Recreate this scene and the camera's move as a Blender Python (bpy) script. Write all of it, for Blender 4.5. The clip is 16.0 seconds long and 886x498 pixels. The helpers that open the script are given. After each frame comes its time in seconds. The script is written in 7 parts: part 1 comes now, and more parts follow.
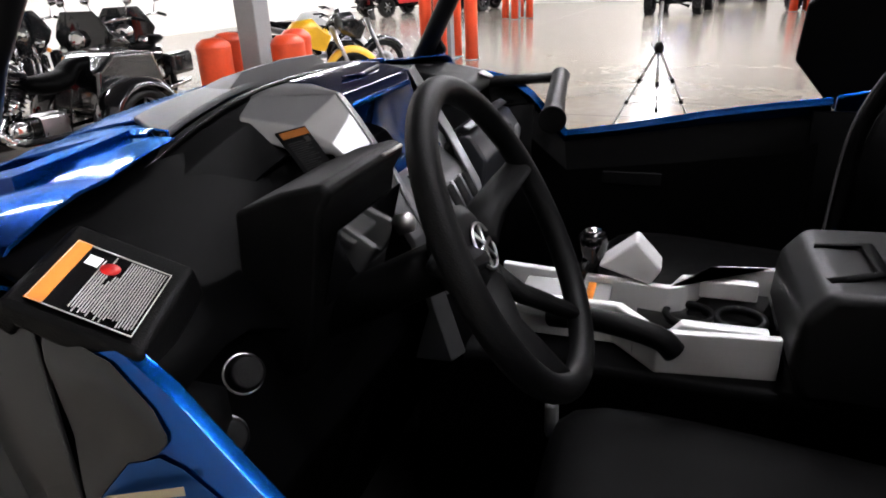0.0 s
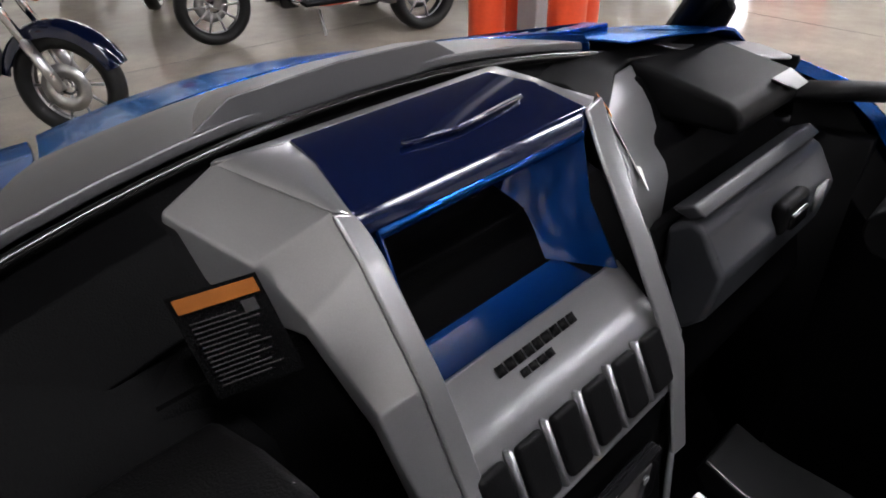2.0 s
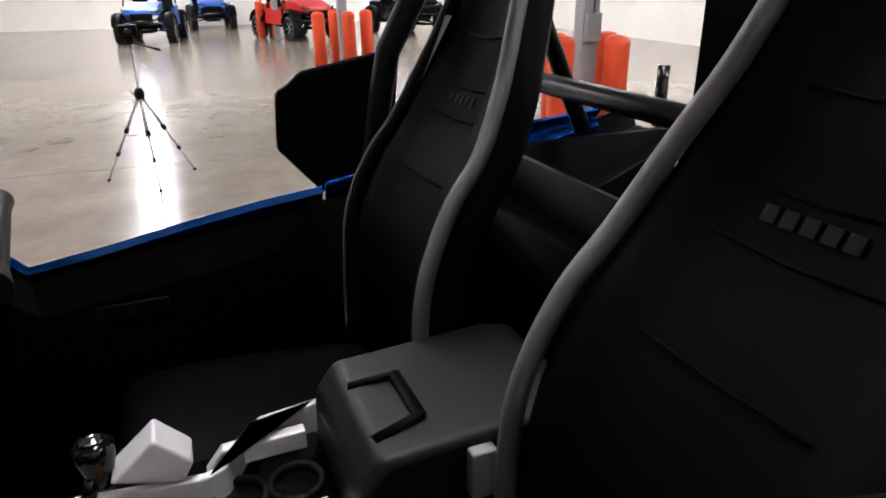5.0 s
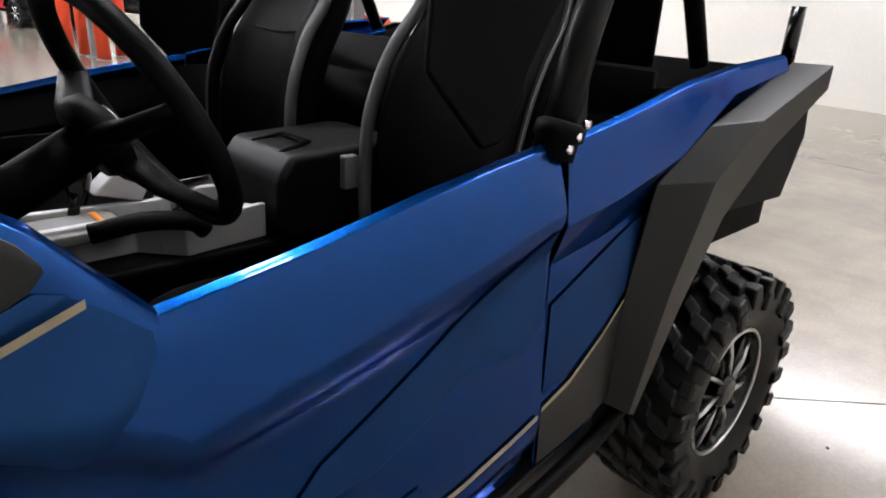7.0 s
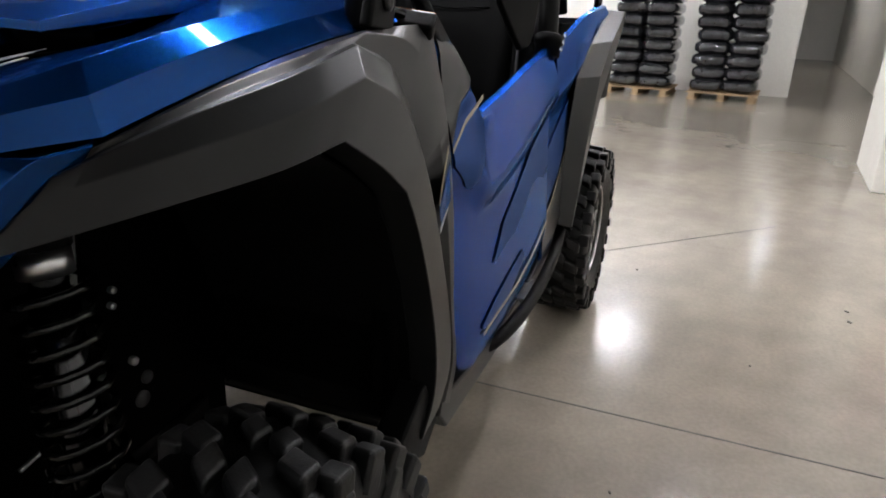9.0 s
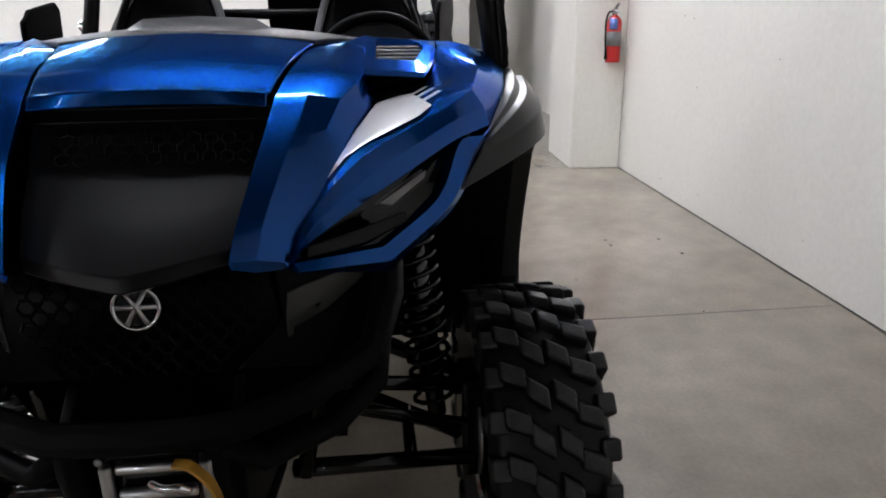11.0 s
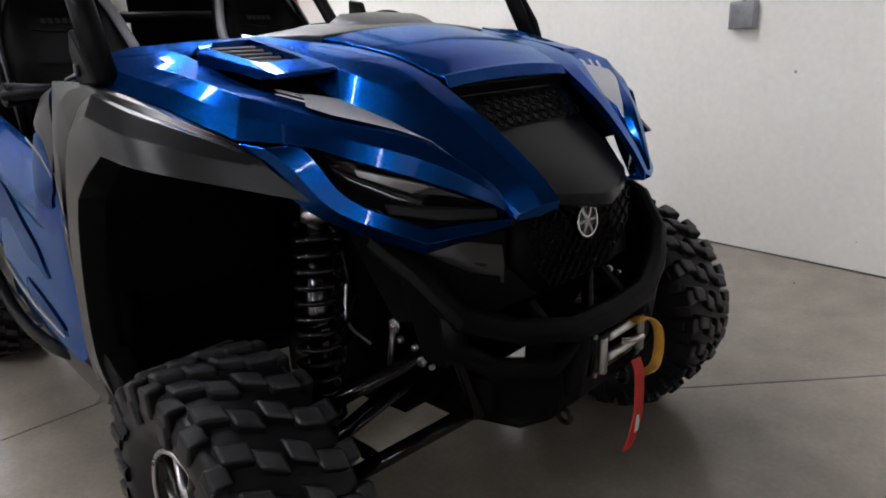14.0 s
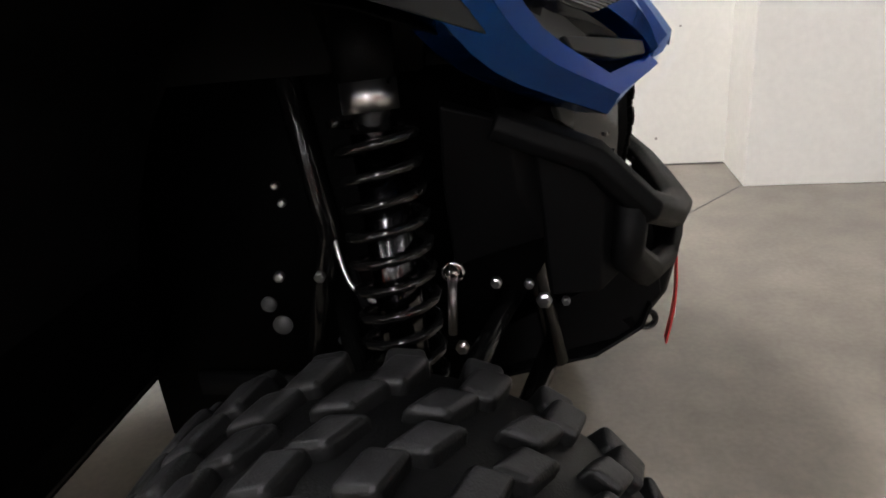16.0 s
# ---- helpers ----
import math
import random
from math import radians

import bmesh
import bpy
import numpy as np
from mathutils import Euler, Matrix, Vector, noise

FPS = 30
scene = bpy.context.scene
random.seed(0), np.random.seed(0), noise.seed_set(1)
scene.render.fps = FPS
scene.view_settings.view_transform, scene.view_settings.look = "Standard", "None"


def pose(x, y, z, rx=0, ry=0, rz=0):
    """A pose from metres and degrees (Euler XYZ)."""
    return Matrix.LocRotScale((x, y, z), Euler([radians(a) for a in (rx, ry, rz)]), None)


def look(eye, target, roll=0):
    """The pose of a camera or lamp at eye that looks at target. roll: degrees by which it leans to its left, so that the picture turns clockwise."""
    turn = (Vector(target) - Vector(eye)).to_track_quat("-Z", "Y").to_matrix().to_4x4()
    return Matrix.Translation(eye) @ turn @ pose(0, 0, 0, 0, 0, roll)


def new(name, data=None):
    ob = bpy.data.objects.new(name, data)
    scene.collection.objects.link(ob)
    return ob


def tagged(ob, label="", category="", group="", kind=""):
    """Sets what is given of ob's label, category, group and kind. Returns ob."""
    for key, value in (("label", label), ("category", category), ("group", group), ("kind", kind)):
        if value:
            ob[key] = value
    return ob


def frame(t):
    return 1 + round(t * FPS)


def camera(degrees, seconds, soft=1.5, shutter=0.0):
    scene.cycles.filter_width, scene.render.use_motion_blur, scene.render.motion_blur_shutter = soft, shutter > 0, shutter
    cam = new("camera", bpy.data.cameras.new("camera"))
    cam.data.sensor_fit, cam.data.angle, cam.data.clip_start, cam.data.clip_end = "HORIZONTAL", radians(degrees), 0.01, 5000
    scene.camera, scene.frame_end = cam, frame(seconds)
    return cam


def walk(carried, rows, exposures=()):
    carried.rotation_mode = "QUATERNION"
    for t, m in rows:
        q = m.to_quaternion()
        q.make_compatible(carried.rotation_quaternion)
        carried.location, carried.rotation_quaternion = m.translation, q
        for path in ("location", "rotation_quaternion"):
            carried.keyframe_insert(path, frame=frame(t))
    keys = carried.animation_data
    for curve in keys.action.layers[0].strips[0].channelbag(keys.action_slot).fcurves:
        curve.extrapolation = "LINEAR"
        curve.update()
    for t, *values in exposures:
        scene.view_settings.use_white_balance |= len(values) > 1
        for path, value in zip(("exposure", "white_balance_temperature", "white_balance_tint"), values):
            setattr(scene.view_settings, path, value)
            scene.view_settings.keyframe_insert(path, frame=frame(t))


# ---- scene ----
cam = camera(68.5, 16.0, soft=1.8)

PATH = [
    (0, (-1.014, 1.101, 1.448), (-0.381, -0.629, 0.669), -2.7),
    (0.5, (-1.037, 0.932, 1.47), (-0.106, -0.637, 0.65), -1.8),
    (1, (-0.972, 0.791, 1.522), (0.126, -0.589, 0.578), -1.1),
    (1.5, (-0.891, 0.588, 1.528), (0.346, -0.581, 0.478), -1.8),
    (2, (-0.842, 0.378, 1.505), (0.374, -0.78, 0.419), -1.3),
    (2.5, (-0.824, 0.294, 1.506), (0.363, -0.929, 0.459), -1.0),
    (3, (-0.836, 0.265, 1.525), (0.157, -1.166, 0.542), 0.4),
    (3.5, (-0.886, 0.323, 1.559), (-0.301, -1.358, 0.646), 0.3),
    (4, (-0.973, 0.452, 1.592), (-0.925, -1.359, 0.745), 0.4),
    (4.5, (-1.036, 0.583, 1.6), (-1.413, -1.221, 0.824), -0.3),
    (5, (-1.075, 0.796, 1.585), (-1.773, -0.917, 0.824), -0.9),
    (5.2, (-1.069, 0.915, 1.568), (-1.876, -0.754, 0.818), -0.8),
    (7.3, (-0.374, 1.392, 1.316), (-1.745, 0.112, 0.6), 3.2),
    (7.5, (-0.259, 1.402, 1.309), (-1.673, 0.18, 0.598), 3.0),
    (8, (0.041, 1.397, 1.272), (-1.419, 0.255, 0.52), 3.1),
    (8.2, (0.141, 1.365, 1.254), (-1.358, 0.285, 0.494), 3.0),
    (10.3, (1.025, 0.703, 1.201), (-0.911, 0.769, 0.701), -0.6),
    (10.5, (1.105, 0.611, 1.217), (-0.829, 0.728, 0.718), -0.6),
    (11, (1.348, 0.378, 1.239), (-0.55, 0.589, 0.644), -0.7),
    (11.5, (1.427, 0.139, 1.24), (-0.441, 0.493, 0.618), -0.6),
    (12, (1.358, -0.15, 1.217), (-0.466, 0.42, 0.626), -0.9),
    (12.5, (1.381, -0.427, 1.225), (-0.361, 0.352, 0.627), -1.6),
    (13, (1.366, -0.679, 1.225), (-0.318, 0.245, 0.666), -2.6),
    (13.5, (1.199, -0.923, 1.246), (-0.357, 0.2, 0.681), -2.8),
    (14, (1.097, -1.156, 1.233), (-0.277, 0.163, 0.622), -3.0),
    (14.5, (0.972, -1.374, 1.239), (-0.216, 0.088, 0.567), -3.3),
    (15, (0.728, -1.395, 1.195), (-0.203, 0.211, 0.451), -3.9),
    (15.5, (0.455, -1.361, 1.119), (-0.096, 0.423, 0.402), -4.8),
    (16, (0.159, -1.18, 1.016), (-0.085, 0.662, 0.277), -5.5),
]
walk(cam, [(t, look(eye, target, roll)) for t, eye, target, roll in PATH], exposures=[(0.0, 0.05, 6600, 18), (2.0, 0.15, 6600, 18), (3.5, 0.2, 6600, 19), (4.2, 0.0, 6600, 19), (5.2, -0.3, 6700, 19), (7.3, -0.2, 6600, 16), (8.2, -0.1, 6600, 15), (10.3, -0.45, 6400, 16), (11.0, -0.62, 6350, 16), (12.5, -0.55, 6350, 16), (14.0, -0.5, 6400, 16), (15.0, -0.45, 6600, 16), (16.0, 0.0, 6800, 16)])

# ---- world and ceiling light colour ----
world = bpy.data.worlds.new("world")
scene.world = world
world.use_nodes = True
world.node_tree.nodes["Background"].inputs[0].default_value = (0.9, 0.93, 1.0, 1)
world.node_tree.nodes["Background"].inputs[1].default_value = 0.02


# ---- materials ----
def mat(name, color, rough=0.5, metal=0.0, coat=0.0, vary=0.0, scale=6.0, fine=0.0, fine_scale=90.0, bump=0.0, bump_scale=200.0, spec=0.5, emit=0.0, tint=None):
    """A procedural surface: base colour, two scales of variation and a fine relief, in metres."""
    m = bpy.data.materials.new(name)
    m.use_nodes = True
    nt = m.node_tree
    b = nt.nodes["Principled BSDF"]
    b.inputs["Base Color"].default_value = (*color, 1)
    b.inputs["Roughness"].default_value = rough
    b.inputs["Metallic"].default_value = metal
    b.inputs["Coat Weight"].default_value = coat
    b.inputs["Coat Roughness"].default_value = 0.05
    b.inputs["Specular IOR Level"].default_value = spec
    if emit:
        b.inputs["Emission Color"].default_value = (*(tint or color), 1)
        b.inputs["Emission Strength"].default_value = emit
    geo = nt.nodes.new("ShaderNodeTexCoord")
    if vary or fine:
        mix = nt.nodes.new("ShaderNodeMix")
        mix.data_type = "RGBA"
        mix.blend_type = "MULTIPLY"
        mix.inputs[0].default_value = 1.0
        mix.inputs[6].default_value = (*color, 1)
        big = nt.nodes.new("ShaderNodeTexNoise")
        big.inputs["Scale"].default_value = scale
        big.inputs["Detail"].default_value = 5
        nt.links.new(geo.outputs["Object"], big.inputs["Vector"])
        small = nt.nodes.new("ShaderNodeTexNoise")
        small.inputs["Scale"].default_value = fine_scale
        small.inputs["Detail"].default_value = 3
        nt.links.new(geo.outputs["Object"], small.inputs["Vector"])
        r1 = nt.nodes.new("ShaderNodeMapRange")
        r1.inputs[1].default_value, r1.inputs[2].default_value = 0.3, 0.7
        r1.inputs[3].default_value, r1.inputs[4].default_value = 1 - vary, 1 + vary
        nt.links.new(big.outputs[0], r1.inputs[0])
        r2 = nt.nodes.new("ShaderNodeMapRange")
        r2.inputs[1].default_value, r2.inputs[2].default_value = 0.3, 0.7
        r2.inputs[3].default_value, r2.inputs[4].default_value = 1 - fine, 1 + fine
        nt.links.new(small.outputs[0], r2.inputs[0])
        mul = nt.nodes.new("ShaderNodeMath")
        mul.operation = "MULTIPLY"
        nt.links.new(r1.outputs[0], mul.inputs[0])
        nt.links.new(r2.outputs[0], mul.inputs[1])
        comb = nt.nodes.new("ShaderNodeCombineColor")
        for k in range(3):
            nt.links.new(mul.outputs[0], comb.inputs[k])
        nt.links.new(comb.outputs[0], mix.inputs[7])
        nt.links.new(mix.outputs[2], b.inputs["Base Color"])
        rr = nt.nodes.new("ShaderNodeMapRange")
        rr.inputs[1].default_value, rr.inputs[2].default_value = 0.3, 0.7
        rr.inputs[3].default_value, rr.inputs[4].default_value = max(0.02, rough - 0.5 * vary * rough), min(1, rough + 0.5 * vary * rough)
        nt.links.new(big.outputs[0], rr.inputs[0])
        nt.links.new(rr.outputs[0], b.inputs["Roughness"])
    if bump:
        n = nt.nodes.new("ShaderNodeTexNoise")
        n.inputs["Scale"].default_value = bump_scale
        n.inputs["Detail"].default_value = 2
        nt.links.new(geo.outputs["Object"], n.inputs["Vector"])
        bp = nt.nodes.new("ShaderNodeBump")
        bp.inputs["Strength"].default_value = bump
        bp.inputs["Distance"].default_value = 0.002
        nt.links.new(n.outputs[0], bp.inputs["Height"])
        nt.links.new(bp.outputs[0], b.inputs["Normal"])
    return m


BLUE = mat("blue_paint", (0.0002, 0.043, 0.195), 0.26, 0.93, 0.35, 0.05, 3, 0.06, 700, spec=0.2)
# the metallic flake keeps its blue at glancing angles
BLUE.node_tree.nodes["Principled BSDF"].inputs["Specular Tint"].default_value = (0.12, 0.5, 1.0, 1)
GREY_PAINT = mat("matte_grey_paint", (0.050, 0.050, 0.052), 0.34, 0.40, 0.0, 0.05, 4, 0.06, 700, 0.1, 900, 0.5)
SILVER = mat("silver_plastic", (0.22, 0.22, 0.228), 0.30, 0.75, 0.15, 0.05, 6, 0.04, 800)
FENDER = mat("dark_grey_fender_plastic", (0.0090, 0.0092, 0.0096), 0.30, 0.0, 0.0, 0.06, 7, 0.06, 400, 0.04, 500, 0.27)
BLACK = mat("black_moulded_plastic", (0.0025, 0.0025, 0.0027), 0.46, 0.0, 0.0, 0.12, 8, 0.1, 300, 0.3, 600, 0.06)
BLACK_SATIN = mat("black_satin_nose_plastic", (0.004, 0.004, 0.0043), 0.32, 0.0, 0.0, 0.05, 5, 0.05, 600, 0.08, 900, 0.16)
BLACK_GLOSS = mat("black_gloss_steel", (0.003, 0.003, 0.003), 0.16, 0.0, 0.2, 0.05, 9, spec=0.25)
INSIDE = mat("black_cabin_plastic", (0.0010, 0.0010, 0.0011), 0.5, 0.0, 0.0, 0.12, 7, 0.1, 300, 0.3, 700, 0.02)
# paler lug tops: scuffing plus lamp sheen put into the colour
SCUFF_SHEEN = mat("scuffed_sheen_lug_rubber", (0.022, 0.022, 0.023), 0.42, 0.0, 0.0, 0.4, 25, 0.25, 160, 0.3, 350, 0.3)
RUBBER = mat("tyre_rubber", (0.0045, 0.0046, 0.0048), 0.45, 0.0, 0.0, 0.25, 12, 0.2, 160, 0.3, 350, 0.22)
VINYL = mat("black_seat_vinyl", (0.002, 0.002, 0.0021), 0.45, 0.0, 0.0, 0.1, 9, 0.1, 500, 0.4, 900, 0.03)
PIPING = mat("grey_seat_vinyl", (0.085, 0.085, 0.087), 0.42, 0.0, 0.0, 0.08, 9, 0.06, 500, 0.3, 800)
CHROME = mat("chrome", (0.75, 0.75, 0.76), 0.08, 1.0, 0.0, 0.05, 9)
STEEL = mat("zinc_steel", (0.42, 0.42, 0.42), 0.3, 1.0, 0.0, 0.15, 25)
ALUMINIUM = mat("machined_aluminium", (0.55, 0.55, 0.56), 0.28, 1.0, 0.0, 0.06, 20)
GLASS_DARK = mat("smoked_lamp_glass", (0.004, 0.004, 0.0045), 0.07, 0.0, 0.1, 0.02, 6, spec=0.2)
LENS = mat("clear_lamp_lens", (0.05, 0.052, 0.05), 0.14, 0.3, 0.3, 0.1, 60)
RED_STRAP = mat("red_webbing", (0.42, 0.015, 0.012), 0.7, 0.0, 0.0, 0.12, 30, 0.2, 900, 0.4, 900)
YELLOW_CLIP = mat("yellow_hook_strap", (0.38, 0.19, 0.02), 0.5, 0.0, 0.0, 0.15, 30)
ORANGE = mat("orange_label", (0.75, 0.22, 0.02), 0.5, 0.0, 0.0, 0.08, 20)
WHITE = mat("white_print", (0.72, 0.72, 0.70), 0.5, 0.0, 0.0, 0.05, 20)
LABEL_GREY = mat("grey_label_print", (0.20, 0.20, 0.20), 0.5, 0.0, 0.0, 0.05, 20)
RED = mat("red_enamel", (0.50, 0.012, 0.01), 0.35, 0.0, 0.3, 0.08, 15)
SAND = mat("tan_pinstripe", (0.30, 0.25, 0.16), 0.5, 0.0, 0.0, 0.08, 20)
POST_RED = mat("orange_red_bollard_sleeve", (0.72, 0.07, 0.018), 0.42, 0.0, 0.0, 0.07, 5, 0.05, 60, 0.1, 40)
POST_GREY = mat("grey_column_paint", (0.24, 0.245, 0.25), 0.5, 0.0, 0.0, 0.08, 4, 0.05, 80)
YELLOW = mat("yellow_paint", (0.75, 0.40, 0.01), 0.35, 0.0, 0.5, 0.06, 12)
WOOD = mat("pallet_wood", (0.36, 0.25, 0.14), 0.8, 0.0, 0.0, 0.25, 14, 0.2, 90, 0.4, 120)
BAG = mat("shrink_wrapped_black_bags", (0.025, 0.026, 0.03), 0.22, 0.0, 0.4, 0.3, 9, 0.2, 40, 0.6, 18)
LAMP = mat("tube_light", (1, 1, 1), 0.5, emit=100.0, tint=(0.95, 0.985, 1.0))
SIGN_RED = mat("sign_red", (0.55, 0.02, 0.015), 0.45, vary=0.05)
NAVY = mat("navy_gloss_paint", (0.001, 0.003, 0.016), 0.10, 0.2, 0.4, 0.04, 6, spec=0.3)


def wall_paint():
    m = mat("cream_block_wall_paint", (0.76, 0.745, 0.695), 0.62, 0.0, 0.0, 0.035, 0.8, 0.03, 30, 0.25, 60)
    nt = m.node_tree
    b = nt.nodes["Principled BSDF"]
    src = b.inputs["Base Color"].links[0].from_socket
    tc = nt.nodes.new("ShaderNodeTexCoord")
    v = nt.nodes.new("ShaderNodeTexVoronoi")
    v.inputs["Scale"].default_value = 5.5
    nz = nt.nodes.new("ShaderNodeTexNoise")
    nz.inputs["Scale"].default_value = 2.3
    nt.links.new(tc.outputs["Object"], v.inputs["Vector"])
    nt.links.new(tc.outputs["Object"], nz.inputs["Vector"])
    lt = nt.nodes.new("ShaderNodeMath")
    lt.operation = "LESS_THAN"
    lt.inputs[1].default_value = 0.045
    nt.links.new(v.outputs["Distance"], lt.inputs[0])
    gt = nt.nodes.new("ShaderNodeMath")
    gt.operation = "GREATER_THAN"
    gt.inputs[1].default_value = 0.53
    nt.links.new(nz.outputs[0], gt.inputs[0])
    mm = nt.nodes.new("ShaderNodeMath")
    mm.operation = "MULTIPLY"
    nt.links.new(lt.outputs[0], mm.inputs[0])
    nt.links.new(gt.outputs[0], mm.inputs[1])
    mix = nt.nodes.new("ShaderNodeMix")
    mix.data_type = "RGBA"
    mix.inputs[7].default_value = (0.32, 0.30, 0.27, 1)
    nt.links.new(mm.outputs[0], mix.inputs[0])
    nt.links.new(src, mix.inputs[6])
    nt.links.new(mix.outputs[2], b.inputs["Base Color"])
    return m


def concrete():
    """Sealed concrete: broad soft clouds, small stains and a fine grain, with an even satin gloss."""
    m = mat("polished_concrete", (0.25, 0.22, 0.18), 0.18)
    nt = m.node_tree
    b = nt.nodes["Principled BSDF"]
    tc = nt.nodes.new("ShaderNodeTexCoord")
    last = None
    for scale, detail, low, high, lo, hi in ((0.35, 2, 0.25, 0.75, 0.80, 1.16), (1.7, 3, 0.2, 0.8, 0.84, 1.14), (7.0, 2, 0.2, 0.8, 0.92, 1.08), (60.0, 2, 0.2, 0.8, 0.93, 1.07)):
        n = nt.nodes.new("ShaderNodeTexNoise")
        n.inputs["Scale"].default_value = scale
        n.inputs["Detail"].default_value = detail
        nt.links.new(tc.outputs["Object"], n.inputs["Vector"])
        r = nt.nodes.new("ShaderNodeMapRange")
        r.interpolation_type = "SMOOTHSTEP"
        for k, v in zip((1, 2, 3, 4), (low, high, lo, hi)):
            r.inputs[k].default_value = v
        nt.links.new(n.outputs[0], r.inputs[0])
        if last is None:
            last = r.outputs[0]
        else:
            p = nt.nodes.new("ShaderNodeMath")
            p.operation = "MULTIPLY"
            nt.links.new(last, p.inputs[0])
            nt.links.new(r.outputs[0], p.inputs[1])
            last = p.outputs[0]
    sc = nt.nodes.new("ShaderNodeVectorMath")
    sc.operation = "SCALE"
    sc.inputs[0].default_value = (0.25, 0.22, 0.18)
    nt.links.new(last, sc.inputs["Scale"])
    nt.links.new(sc.outputs[0], b.inputs["Base Color"])
    return m


WALL = wall_paint()
CONCRETE = concrete()
JOINT = mat("floor_joint_filler", (0.10, 0.092, 0.082), 0.8, vary=0.2, scale=20)
CEILING = mat("dark_ceiling_paint", (0.06, 0.06, 0.062), 0.8, vary=0.06, scale=1.0)


# ---- mesh helpers ----
def finish(ob, bevel=0.0, solid=0.0, smooth=True, angle=28, segments=2):
    me = ob.data
    for p in me.polygons:
        p.use_smooth = smooth
    if solid:
        md = ob.modifiers.new("thickness", "SOLIDIFY")
        md.thickness, md.offset = solid, -1
    if bevel:
        md = ob.modifiers.new("edge", "BEVEL")
        md.width, md.segments, md.limit_method, md.angle_limit = bevel, segments, "ANGLE", radians(angle)
    if smooth and (bevel or solid):
        md = ob.modifiers.new("normals", "WEIGHTED_NORMAL")
        md.keep_sharp = True
    return ob


def placed(ob):
    """Where an object stands in the world."""
    if ob.parent is None:
        return ob.matrix_basis.copy()
    return placed(ob.parent) @ ob.matrix_parent_inverse @ ob.matrix_basis


def part(name, bm, material, parent=None, label="", bevel=0.0, solid=0.0, smooth=True, angle=28, segments=2):
    bm.normal_update()
    me = bpy.data.meshes.new(name)
    bm.to_mesh(me)
    bm.free()
    me.materials.append(material)
    ob = new(name, me)
    if parent is not None:
        ob.parent = parent
        ob.matrix_parent_inverse = placed(parent).inverted()
    if label:
        tagged(ob, label)
    return finish(ob, bevel, solid, smooth, angle, segments)


def thing(name, at, label, category, group="", kind=""):
    e = new(name)
    e.empty_display_size = 0.1
    e.matrix_basis = pose(*at)
    return tagged(e, label, category, group, kind)


def sheet(rows, flip=False):
    """A surface over rows of points."""
    bm = bmesh.new()
    v = [[bm.verts.new(p) for p in row] for row in rows]
    for a, b in zip(v, v[1:]):
        for i in range(len(a) - 1):
            q = [a[i], a[i + 1], b[i + 1], b[i]]
            bm.faces.new(q[::-1] if flip else q)
    return bm


def fine(row, n=4):
    """A smooth line of points through the given ones."""
    p = [Vector(q) for q in row]
    p = [2 * p[0] - p[1], *p, 2 * p[-1] - p[-2]]
    out = []
    for a, b, c, d in zip(p, p[1:], p[2:], p[3:]):
        for k in range(n):
            t = k / n
            out.append(0.5 * (2 * b + (c - a) * t + (2 * a - 5 * b + 4 * c - d) * t * t + (3 * b - a - 3 * c + d) * t ** 3))
    return [*out, p[-2]]


def mirror(rows, s):
    return [[(x, s * y, z) for x, y, z in row] for row in rows]


def box(x0, x1, y0, y1, z0, z1, bm=None, m=None):
    bm = bm or bmesh.new()
    c = Matrix.Translation(((x0 + x1) / 2, (y0 + y1) / 2, (z0 + z1) / 2)) @ Matrix.Diagonal((x1 - x0, y1 - y0, z1 - z0, 1))
    bmesh.ops.create_cube(bm, size=1, matrix=(m @ c) if m is not None else c)
    return bm


def prism(points, lo, hi, axis="y", bm=None):
    """A flat outline carried from lo to hi along an axis. points: (x, z) for y, (y, z) for x, (x, y) for z."""
    bm = bm or bmesh.new()

    def at(p, d):
        return {"y": (p[0], d, p[1]), "x": (d, p[0], p[1]), "z": (p[0], p[1], d)}[axis]

    a = [bm.verts.new(at(p, lo)) for p in points]
    b = [bm.verts.new(at(p, hi)) for p in points]
    bm.faces.new(a)
    bm.faces.new(b[::-1])
    n = len(points)
    for i in range(n):
        bm.faces.new([a[i], b[i], b[(i + 1) % n], a[(i + 1) % n]])
    bmesh.ops.recalc_face_normals(bm, faces=bm.faces[:])
    return bm


def tube(path, r, n=12, bm=None, cap=True, flat=1.0, radii=None):
    """A round bar along a path."""
    bm = bm or bmesh.new()
    p = [Vector(q) for q in path]
    side = None
    rings = []
    for i, q in enumerate(p):
        d = (p[min(i + 1, len(p) - 1)] - p[max(i - 1, 0)]).normalized()
        if side is None:
            side = d.orthogonal().normalized()
            if abs(d.z) < 0.9:
                side = d.cross(Vector((0, 0, 1))).normalized()
        side = (side - d * side.dot(d)).normalized()
        up = d.cross(side)
        k = radii[i] if radii else r
        rings.append([bm.verts.new(q + k * (math.cos(a) * side + flat * math.sin(a) * up)) for a in (2 * math.pi * j / n for j in range(n))])
    for a, b in zip(rings, rings[1:]):
        for j in range(n):
            bm.faces.new([a[j], a[(j + 1) % n], b[(j + 1) % n], b[j]])
    if cap:
        bm.faces.new(rings[0][::-1])
        bm.faces.new(rings[-1])
    bmesh.ops.recalc_face_normals(bm, faces=bm.faces[:])
    return bm


